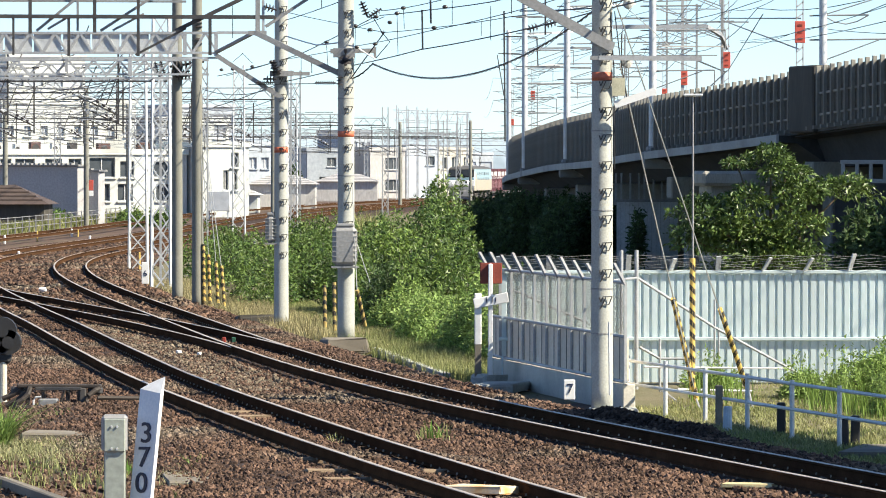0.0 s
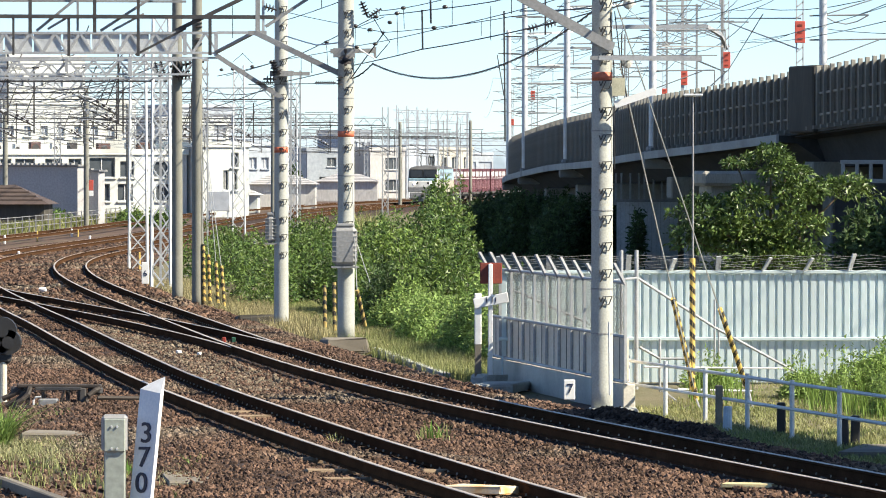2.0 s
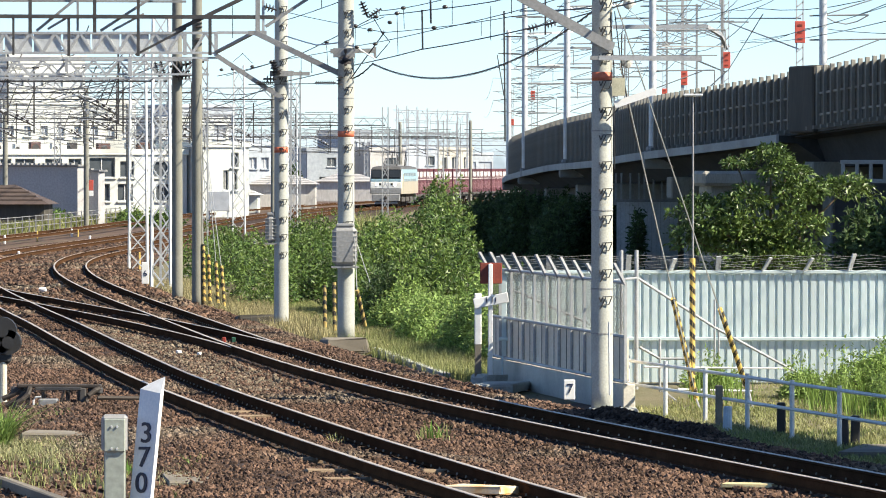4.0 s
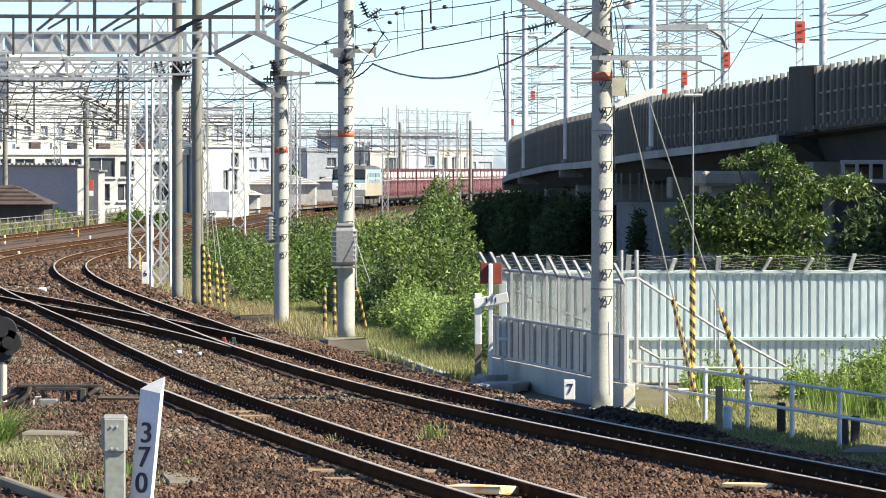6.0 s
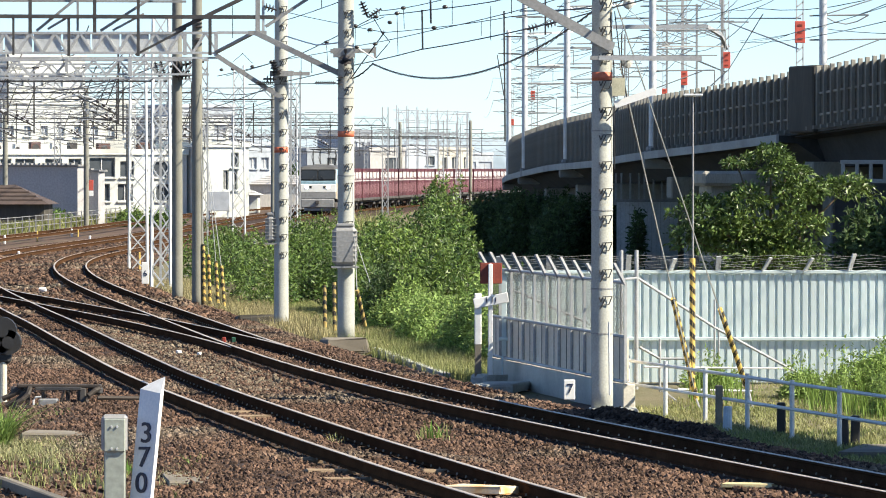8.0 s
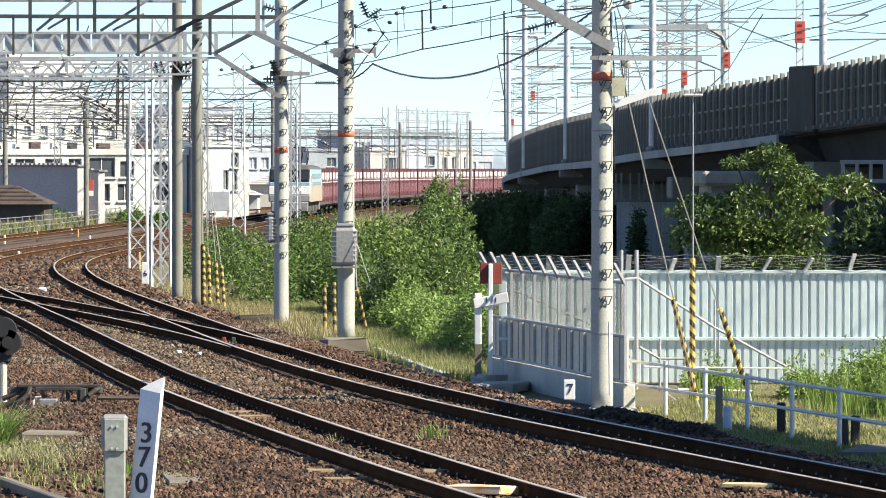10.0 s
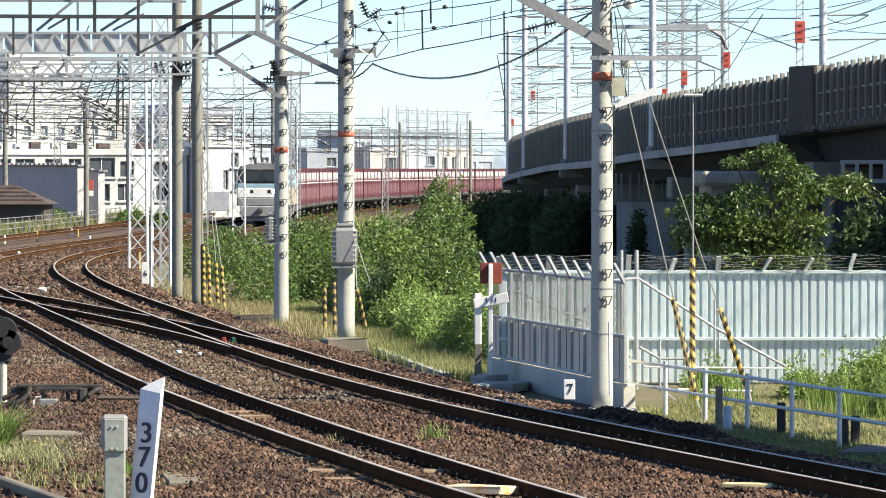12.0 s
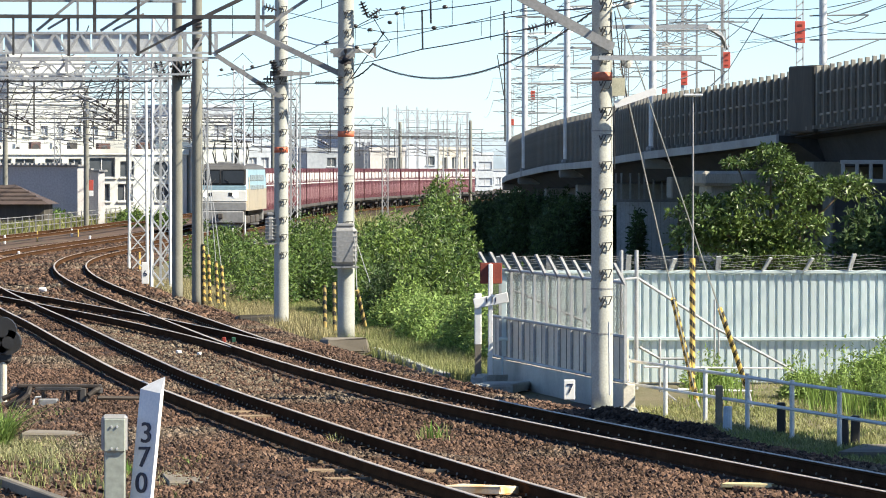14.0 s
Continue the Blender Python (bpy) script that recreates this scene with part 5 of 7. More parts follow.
slab(0.82, 94.0, -0.3, 0.5, 0.5, 0.26, 30, M_CONC, "pale broken concrete lump at the post foot", "footing", "footing")
slab(2.66, 82.9, -0.38, 0.75, 0.75, 0.2, 0, M_CONC, "concrete collar at the pole foot", "footing", "footing")
slab(6.35, 72.5, -0.42, 1.6, 2.5, 0.12, -12, M_OLD_CONC, "grey concrete pavement edge by the path", "paving_slab", "slab")
for k, (x, y, s, c) in enumerate(((-11.95, 158.5, 0.16, M_WHITE), (-5.2, 104.5, 0.07, M_WHITE), (-4.75, 103.5, 0.06, M_WHITE), (-2.35, 94.2, 0.10, M_WHITE), (-2.0, 91.5, 0.09, M_WHITE))):
    slab(x, y, -0.14, s * 1.4, s, s * 0.8, k * 31, c, "small white-painted stone on the ballast", "marker_stone", "marker")


def build_kerb_line():
    """Pale concrete edging along the shoulder beside the scrub."""
    t = empty("edging", Matrix(), "pale concrete edging along the ballast shoulder", "kerb", kind="structure")
    for k in range(9):
        y = 97.5 + k * 1.6
        x, yy, dx = beside(y, 2.75 + 0.05 * k)
        bm = bmesh.new()
        box(bm, 0, 0, 0, 0.16, 1.52, 0.16, 0.015)
        o = part("edging_stone", bm, M_CONC, t)
        o.matrix_basis = pose(x, yy, -0.36, 0, 0, -math.degrees(math.atan(dx)) + random.uniform(-2, 2))


build_kerb_line()


def build_switch_box(x, y, z, w, h, d, label, material):
    t = empty("switch_box", pose(x, y, z), label, "equipment box", "pole equipment")
    bm = bmesh.new()
    box(bm, 0, 0, h / 2, w, d, h, 0.09)
    part("casing", bm, material, t)
    for k in range(1, 8):
        bm = bmesh.new()
        box(bm, 0.0, 0, h * k / 8, w + 0.008, d + 0.008, 0.014, 0.004)
        part("rib", bm, M_GALV_DULL, t)
    bm = bmesh.new()
    box(bm, 0, 0, -0.02, w * 1.08, d * 1.1, 0.04)
    box(bm, 0, 0, h + 0.03, w * 0.72, d * 0.8, 0.07, 0.02)
    part("bracket", bm, M_GALV_DULL, t)


build_switch_box(*(-2.15, 116.30, 1.33), 0.54, 0.87, 0.46, "grey ribbed switch box strapped to the pole", M_GALV_DULL)
build_switch_box(*(-4.13, 127.40, 1.69), 0.26, 0.66, 0.3, "dark grey switch box on the pole", M_GALV_DULL)


def marker(p, h, r, material, label):
    bm = bmesh.new()
    rod(bm, (0, 0, 0), (0, 0, h), r, r * 0.9, 8)
    rod(bm, (0, 0, h), (0, 0, h + r * 0.6), r * 0.9, r * 0.3, 8)
    ob = part("marker_post", bm, material)
    ob.matrix_basis = pose(*p)
    tagged(ob, label, "marker post", "trackside marker posts")


for p, h in (((-22.63, 274.17, -0.40), 0.42), ((-17.74, 222.02, -0.40), 0.4), ((-21.26, 304.12, -0.40), 0.42), ((-18.09, 272.11, -0.40), 0.42), ((-21.37, 361.90, -0.40), 0.45), ((-5.91, 118.66, -0.40), 0.15), ((-9.71, 274.17, -0.40), 0.25)):
    marker(p, h, 0.065, M_WHITE, "short white marker post on the ballast")
for p, h in (((-21.77, 284.96, -0.40), 0.5), ((-20.90, 304.12, -0.40), 0.4), ((-11.49, 201.06, -0.40), 0.7)):
    marker(p, h, 0.04, M_YELLOW, "thin yellow marker post on the ballast")


def build_point_lamp():
    t = empty("point_indicator", pose(*(-4.46, 110.53, -0.16)), "small red and green point indicator between the rails", "railway signal")
    for x, m in ((-0.1, mat("faded_red_paint", (0.30, 0.05, 0.035), None, 4, 0.6)), (0.1, mat("green_paint", (0.035, 0.12, 0.075), None, 4, 0.5))):
        bm = bmesh.new()
        box(bm, x, 0, 0.06, 0.08, 0.08, 0.11, 0.012)
        part("lamp", bm, m, t)


build_point_lamp()


# ---- grass ----
def blades(name, places, h, w, material, seed, label, lean=0.35):
    """Grass blades: places are (x, y, z, spread x, spread y, count)."""
    rng = np.random.default_rng(seed)
    out = []
    for x, y, z, sx, sy, n in places:
        c = np.stack([x + rng.uniform(-1, 1, n) * sx, y + rng.uniform(-1, 1, n) * sy, np.full(n, z)], 1)
        out.append(c)
    c = np.concatenate(out)
    n = len(c)
    a = rng.uniform(0, 6.28, n)
    hh = h * rng.uniform(0.4, 1.25, n)[:, None]
    d = np.stack([np.cos(a), np.sin(a), np.zeros(n)], 1)
    s = np.stack([-np.sin(a), np.cos(a), np.zeros(n)], 1) * w
    up = np.array([0, 0, 1.0])
    k = lean * rng.uniform(0.2, 1.6, n)[:, None]
    mid, tip = c + up * hh * 0.6 + d * hh * k * 0.35, c + up * hh + d * hh * k
    v = np.stack([c - s, c + s, mid + s * 0.8, mid - s * 0.8, tip], 1).reshape(-1, 3)
    q = 5 * np.arange(n)[:, None]
    f = np.concatenate([q + (0, 1, 2), q + (0, 2, 3), q + (3, 2, 4)], 1).reshape(-1, 3)
    return tagged(raw(name, v, f, material), label, "grass", kind="stuff")


blades("lineside_grass", [(*beside(float(y), 3.6 + 0.02 * (y - 97))[:2], -0.42, 0.9, 1.3, 1500) for y in np.arange(97, 150, 1.6)], 0.24, 0.005, M_BLADE, 21, "pale green uncut grass along the shoulder")
blades("dry_grass", [(*beside(float(y), 3.0)[:2], -0.42, 0.8, 1.6, 800) for y in np.arange(118, 175, 2.2)], 0.34, 0.006, mat("dry_blade", (0.36, 0.31, 0.17), (0.27, 0.25, 0.11), 0.6, 0.8, fine=3, bump=0, island=0.4, through_light=0.2), 22, "straw-coloured dry grass by the poles")
blades("path_grass", [(3.6 + 0.38 * k + 0.9 * j, 84.5 - 1.6 * k + 3.0 * j, -0.45, 0.8, 1.6, 1100) for k in range(9) for j in range(4)] + [(*beside(float(y), 3.5)[:2], -0.46, 0.55, 0.8, 700) for y in np.arange(64, 79, 1.3)], 0.10, 0.008, M_BLADE, 23, "short pale grass in front of the sheet fence", 0.6)
blades("weed_tufts", [(-6.5, 76.5, -0.4, 0.25, 1.5, 420), (-5.8, 79.5, -0.4, 0.22, 1.0, 260), (-6.2, 72.0, -0.4, 0.5, 3.0, 200), (-5.3, 70.0, -0.4, 0.5, 3.0, 160), (-5.55, 71.5, -0.4, 0.12, 0.8, 90), (-3.15, 67.0, -0.38, 0.22, 0.8, 260), (-4.6, 66.5, -0.4, 0.8, 3.0, 500),
                      (-0.1, 72.6, -0.2, 0.25, 1.2, 70), (-1.4, 70.5, -0.2, 0.12, 0.5, 30), (-3.6, 60.0, -0.4, 0.6, 2.0, 200), (-11.0, 159.5, -0.3, 0.25, 1.5, 160)], 0.14, 0.007, M_BLADE, 24, "bright weed tufts between the ballast stones", 0.7)
blades("tall_weeds", [(6.3 + 0.5 * k, 84.5 - 0.7 * k, -0.45, 0.5, 2.5, 130) for k in range(5)] + [(4.6, 88.0, -0.45, 0.5, 1.5, 90)], 0.62, 0.010, mat("weed_blade", (0.17, 0.26, 0.05), (0.13, 0.21, 0.04), 0.6, 0.6, fine=3, bump=0, island=0.4, through_light=0.35), 25, "tall bright weeds in front of the fence")
for x, y, w, d, h, n, seed, text in ((7.1, 87.5, 1.6, 3.0, 0.85, 8000, 31, "bright green weed bush in front of the sheet fence"), (6.3, 89.5, 1.2, 2.5, 0.5, 4000, 33, "straggly green weeds in front of the sheet fence"), (7.6, 83.5, 1.6, 3.0, 0.8, 7000, 34, "straggly green weeds beside the handrail"),
                                     (4.7, 92.5, 1.0, 1.2, 0.5, 1800, 35, "straggly green weeds in front of the sheet fence"), (8.4, 86.0, 1.8, 3.0, 1.3, 9000, 32, "bright green weed bush in front of the sheet fence")):
    shrub(x, y, w, d, h, n, text, seed, size=0.03, material=M_WEED, lumps=7)


# ---- unseen roof, added beside the line to cast shade on the track ----
def build_shade_roof():
    t = empty("platform_canopy", Matrix(), "unseen roof on steel posts, added to shade the track", "canopy", kind="structure")
    ys = [float(v) for v in np.arange(44, 77, 2.5)]
    sweep([(-1.8, 0.0), (3.6, 0.3), (3.6, 0.45), (-1.8, 0.15)], ys, lambda y: beside(y, 8.6)[0], lambda y: 7.0, M_GALV_DULL, "roof", t)
    for y in ys[::3]:
        x = beside(y, 8.6)[0]
        bm = bmesh.new()
        bar(bm, (x + 7.5, y, -0.4), (x + 7.5, y, 7.4), 0.25)
        bar(bm, (x + 7.5, y, 7.3), (x + 1.5, y, 7.3), 0.25)
        part("post", bm, M_GALV_DULL, t)


build_shade_roof()


blades("green_tufts", [(-6.45, 77.0, -0.42, 0.18, 0.8, 260), (-5.75, 80.0, -0.42, 0.16, 0.7, 160), (-5.1, 80.5, -0.42, 0.1, 0.4, 70), (-3.1, 66.8, -0.4, 0.13, 0.5, 120), (-3.95, 66.0, -0.42, 0.12, 0.5, 60), (-0.12, 72.4, -0.22, 0.12, 0.5, 14)], 0.22, 0.011, mat("fresh_blade", (0.16, 0.30, 0.05), (0.12, 0.23, 0.04), 0.6, 0.6, fine=3, bump=0, island=0.4, through_light=0.35), 27, "fresh green grass tufts beside the concrete slabs", 0.8)

blades("long_grass", [(-6.12, 73.0, -0.42, 0.13, 0.5, 330)], 0.58, 0.011, mat("arching_blade", (0.22, 0.31, 0.08), (0.17, 0.25, 0.06), 0.6, 0.6, fine=3, bump=0, island=0.4, through_light=0.35), 28, "long arching grass clump beside the slab", 1.1)
blades("fine_weeds", [(-5.6, 72.0, -0.42, 0.45, 2.2, 1500), (-4.9, 71.0, -0.42, 0.4, 2.2, 1000), (-4.5, 75.5, -0.42, 0.2, 1.2, 350), (-3.2, 64.5, -0.4, 0.35, 1.6, 350)], 0.17, 0.004, mat("fine_weed", (0.38, 0.35, 0.20), (0.27, 0.28, 0.13), 0.6, 0.8, fine=3, bump=0, island=0.4, through_light=0.25), 29, "fine half-dry weeds between the slabs", 0.9)


# ---- overhead line equipment ----
def frame_of(name, label, members, category="gantry", group="overhead line gantries"):
    """A steel frame; members: (part name, a, b, width, material)."""
    t = empty(name, Matrix(), label, category, group)
    for nm, a, b, w, m in members:
        bm = bmesh.new()
        bar(bm, a, b, w)
        part(nm, bm, m, t)
    return t


G, K, D = M_GALV_MID, M_DARK_STEEL, M_GALV_DULL


def truss(name, label, y, x0, x1, z0, z1, bay, w=0.06, extra=()):
    """A lattice beam across the tracks: chords, and zigzag bracing on both faces."""
    mem = []
    for yy in (y - 0.22, y + 0.22):
        for z in (z0, z1):
            mem.append(("chord", (x0, yy, z), (x1, yy, z), w * 1.3, G))
        n = max(2, round((x1 - x0) / bay))
        for k in range(n):
            a, b = x0 + (x1 - x0) * k / n, x0 + (x1 - x0) * (k + 0.5) / n
            c = x0 + (x1 - x0) * (k + 1) / n
            mem.append(("brace", (a, yy, z0), (b, yy, z1), w, G))
            mem.append(("brace", (b, yy, z1), (c, yy, z0), w, G))
    return frame_of(name, label, mem + list(extra))


# lattice beam held by the third pole, with its strut
truss("gantry_beam", "grey lattice gantry beam over the tracks with a raking strut", 127.4, -12.6, -5.4, 6.24, 6.72, 0.62, 0.042, [
    ("chord", (-12.6, 127.2, 6.12), (-5.4, 127.2, 6.12), 0.05, G), ("chord", (-5.4, 127.2, 6.72), (-4.3, 127.2, 6.72), 0.07, G),
    ("end_post", (-6.18, 127.20, 6.74), (-6.18, 127.20, 6.18), 0.09, G), ("end_post", (-5.43, 127.20, 6.74), (-5.43, 127.20, 6.16), 0.09, G),
    ("strut", (-5.43, 127.20, 6.18), (-3.82, 127.20, 5.13), 0.11, D), ("strut", (-5.43, 127.20, 6.25), (-4.44, 125.00, 6.67), 0.07, D),
    ("bracket", (-3.84, 127.20, 5.74), (-3.19, 127.20, 5.74), 0.09, D), ("bracket", (-4.14, 127.10, 5.74), (-3.57, 127.10, 5.74), 0.13, D)])
truss("gantry_beam", "grey lattice gantry beam between the weathered poles", 149.5, -14.5, -6.6, 6.12, 6.52, 0.7, 0.042, [
    ("chord", (-14.5, 149.2, 6.02), (-7.6, 149.2, 6.02), 0.05, G), ("hanger", (-8.79, 149.20, 6.62), (-8.79, 149.20, 6.07), 0.12, G), ("hanger", (-10.57, 149.20, 6.62), (-10.57, 149.20, 6.18), 0.08, G)])
screen = empty("walkway_screen", pose(0, 127.66, 6.48), "grey sheet screens behind the gantry beam", "screen")
for k in range(9):
    bm = bmesh.new()
    box(bm, -12.3 + k * 0.7, 0, 0, 0.66, 0.04, 0.5)
    part("sheet", bm, M_GALV, screen)
# angle-iron portal at the second pole
frame_of("gantry_beam", "dark angle-iron gantry beam with vertical hangers", [
    ("beam", (-10.13, 117.00, 6.82), (-3.68, 117.00, 6.80), 0.085, K), ("beam", (-10.15, 117.20, 7.17), (-5.66, 117.20, 7.15), 0.05, D),
    ("hanger", (-7.67, 117.00, 7.43), (-7.67, 117.00, 6.46), 0.075, K), ("hanger", (-6.71, 117.00, 7.43), (-6.71, 117.00, 5.94), 0.065, K), ("hanger", (-8.24, 117.00, 6.81), (-8.24, 117.00, 5.95), 0.06, K),
    ("hanger", (-5.13, 117.00, 6.81), (-5.13, 117.00, 5.96), 0.07, K), ("hanger", (-9.09, 117.00, 7.43), (-9.09, 117.00, 6.44), 0.075, K), ("hanger", (-9.46, 117.00, 6.81), (-9.46, 117.00, 5.96), 0.05, K), ("hanger", (-8.05, 117.10, 7.44), (-8.05, 117.10, 6.50), 0.05, D),
    ("strut", (-8.96, 117.10, 6.50), (-7.90, 117.10, 7.36), 0.06, D), ("strut", (-8.71, 117.10, 6.54), (-8.21, 117.10, 6.84), 0.05, D), ("strut", (-7.55, 117.10, 6.50), (-6.22, 117.10, 7.36), 0.06, D), ("strut", (-7.28, 117.10, 6.51), (-6.59, 117.10, 6.88), 0.05, D),
    ("strut", (-5.90, 117.10, 6.50), (-4.16, 117.10, 7.34), 0.085, K), ("strut", (-6.78, 117.10, 5.97), (-5.66, 117.10, 6.56), 0.05, K),
    ("drop_post", (-4.08, 117.00, 7.43), (-4.08, 117.00, 6.46), 0.10, D), ("drop_post", (-3.96, 117.00, 7.43), (-3.96, 117.00, 6.46), 0.06, G), ("strut", (-4.13, 116.90, 6.46), (-2.21, 116.70, 5.52), 0.12, D), ("shelf", (-4.28, 116.90, 6.45), (-3.88, 116.90, 6.45), 0.10, D),
    ("strut", (-3.91, 117.00, 6.59), (-2.79, 117.00, 7.33), 0.07, D), ("bracket", (-2.47, 116.50, 6.04), (-1.49, 116.50, 6.05), 0.10, D), ("bracket", (-1.49, 116.50, 6.13), (-1.49, 116.50, 5.88), 0.06, D), ("bracket", (-2.40, 116.30, 6.00), (-1.93, 116.30, 6.00), 0.20, D)])
frame_of("gantry_beam", "grey raking strut and cross arm on the front pole", [
    ("strut", (2.62, 82.60, 5.35), (1.06, 82.60, 6.21), 0.15, D), ("cap", (2.31, 82.60, 5.47), (2.66, 82.60, 5.36), 0.13, D), ("cross_arm", (2.42, 82.50, 5.18), (4.02, 82.50, 5.17), 0.075, G),
    ("bracket", (2.28, 82.50, 5.18), (2.68, 82.50, 5.18), 0.06, D), ("lamp_arm", (2.66, 82.40, 4.45), (3.30, 82.40, 4.67), 0.11, M_WHITE), ("box", (2.72, 82.40, 4.87), (2.72, 82.40, 4.59), 0.20, mat("beige_box", (0.52, 0.50, 0.36), None, 3, 0.6)),
    ("ring", (2.53, 82.40, 4.20), (2.73, 82.40, 4.40), 0.02, K)])


def disc(p, r, n, way, label="dark ribbed porcelain insulator on the overhead line", glaze=None):
    """A string of insulator sheds."""
    t = empty("insulator", Matrix.Translation(p) @ Vector(way).to_track_quat("Z", "Y").to_matrix().to_4x4(), label, "insulator", "insulators")
    bm = bmesh.new()
    for k in range(n):
        rod(bm, (0, 0, k * r * 0.75), (0, 0, k * r * 0.75 + r * 0.35), r, r * 0.45, 10)
    rod(bm, (0, 0, -r * 0.5), (0, 0, n * r * 0.75 + r * 0.4), r * 0.22, n=6)
    part("shed_string", bm, glaze or M_INSUL, t)


for p, r, n, way in (((-1.78, 116.50, 7.09), 0.10, 4, (0.3, 0, -0.7)), ((-1.60, 116.50, 6.80), 0.09, 4, (0.5, 0, 0.35)), ((-1.64, 116.50, 6.49), 0.05, 2, (1, 0, -0.1)), ((-1.34, 116.50, 6.45), 0.05, 2, (1, 0, 0.1)),
                     ((-2.25, 116.60, 5.31), 0.10, 3, (0, 0, 1)), ((-2.13, 116.30, 5.80), 0.16, 2, (0, -0.4, 1)), ((-3.92, 127.00, 5.77), 0.12, 3, (-0.4, 0, 0.5)), ((-4.04, 127.00, 6.02), 0.10, 4, (0, 0, -1)), ((-3.91, 117.00, 7.03), 0.10, 3, (1, 0, -0.3)), ((-4.03, 127.00, 5.61), 0.1, 3, (-1, 0, 0)), ((-4.45, 127.00, 5.52), 0.06, 9, (1, 0, 0.0)), ((-3.03, 127.00, 5.52), 0.06, 10, (1, 0, 0)),
                     ((1.49, 92.00, 5.88), 0.08, 3, (1, 0, 0.3)), ((1.76, 90.00, 5.90), 0.08, 3, (1, 0, 0.3)),
                     ((-6.60, 143.00, 7.28), 0.14, 2, (0, 0, 1)), ((-6.60, 143.00, 6.83), 0.14, 2, (0, 0, 1)), ((-7.62, 149.60, 6.35), 0.16, 7, (1, 0, 0.15)), ((-7.46, 149.60, 6.06), 0.13, 4, (1, 0, 0.1)), ((-7.62, 149.60, 6.16), 0.10, 6, (1, 0, 0.12)), ((-7.94, 149.60, 6.47), 0.08, 6, (0.3, 0, -1)), ((-8.10, 149.60, 6.44), 0.08, 6, (0.3, 0, -1)), ((-11.50, 149.30, 6.31), 0.08, 2, (1, 0, 0))):
    disc(p, r, n, way)
for p in ((2.88, 82.7, 6.02), (2.86, 82.7, 5.10)):
    disc(p, 0.085, 2, (0.1, -0.8, 0.3), "pale round porcelain insulator beside the front pole", M_PORCELAIN)

OHL = "thin dark overhead line wire above the tracks"


def run(pts, r=0.012, material=None, label=OHL):
    """A wire through several points, each span hanging a little."""
    out = []
    for a, b in zip(pts[:-1], pts[1:]):
        out += hang(a, b, 0.0012 * (Vector(b) - Vector(a)).length, 6)[:-1]
    wire("overhead_wire", out + [Vector(pts[-1])], r * 0.75, label, material, "wire", "overhead wires")


run([(-6.45, 150.00, 5.21), (-3.87, 128.00, 5.55), (-1.98, 117.00, 5.74), (-0.44, 106.00, 5.84), (1.30, 93.00, 5.87), (2.46, 85.00, 5.98), (3.57, 72.00, 5.98)], 0.016)
run([(-5.72, 140.00, 5.91), (-3.87, 128.00, 6.09), (-1.78, 116.00, 6.16), (-0.27, 106.00, 6.21), (1.36, 94.00, 6.27), (2.02, 88.00, 6.31)], 0.011)
run([(-6.07, 143.00, 5.96), (-4.20, 130.00, 6.05), (-3.31, 124.00, 6.15), (-2.67, 120.00, 6.32), (-1.47, 116.00, 6.79)], 0.014)
run([(-3.87, 128.00, 7.02), (-2.73, 120.00, 7.09), (-1.75, 114.00, 7.23)], 0.014)
run([(-3.87, 128.00, 7.26), (-2.33, 119.00, 6.72), (-1.28, 116.00, 6.44), (-0.28, 108.00, 6.32), (1.22, 95.00, 6.18), (2.46, 85.00, 6.07)], 0.011)
run([(-1.38, 116.00, 6.81), (-0.28, 108.00, 6.69), (0.90, 98.00, 6.54), (1.36, 94.00, 6.53)], 0.014)
run([(-1.35, 116.00, 6.91), (-0.63, 110.00, 6.82), (0.39, 102.00, 6.81)], 0.012)
run([(-3.87, 128.00, 6.69), (-2.88, 121.00, 6.28), (-2.29, 117.00, 6.24), (-1.90, 116.00, 6.12), (-1.48, 116.00, 5.86)], 0.022, M_GALV)
run([(-1.47, 116.00, 5.87), (-1.16, 116.00, 6.23), (-1.33, 116.00, 6.44), (-1.53, 116.00, 6.78)], 0.013)
run([(-2.03, 116.50, 5.43), (-1.78, 116.50, 5.78), (-1.28, 116.00, 6.44)], 0.018)
run([(-2.23, 117.00, 6.44), (-1.28, 116.00, 6.78)], 0.011)
run([(1.36, 94.00, 6.25), (2.46, 85.00, 6.03), (2.66, 83.00, 6.05), (3.37, 80.00, 6.17)], 0.016)
run([(2.67, 82.70, 5.91), (2.75, 82.70, 5.25), (2.87, 82.70, 4.51), (3.01, 82.90, 3.89)], 0.012)
run([(2.60, 82.70, 5.91), (2.66, 82.70, 5.03), (2.67, 82.70, 3.45)], 0.014)
run([(2.58, 82.50, 1.08), (2.59, 82.50, -0.06)], 0.02, M_GALV)
run([(2.83, 83.00, 6.01), (3.72, 84.00, 5.28), (4.03, 83.00, 5.17)], 0.010, M_STRAND)
run([(-4.65, 127.00, 5.48), (-3.03, 127.00, 5.50), (-2.24, 117.00, 5.35)], 0.012)
run([(-5.54, 140.00, 6.28), (-5.20, 138.00, 6.46), (-4.88, 136.00, 6.17)], 0.010)
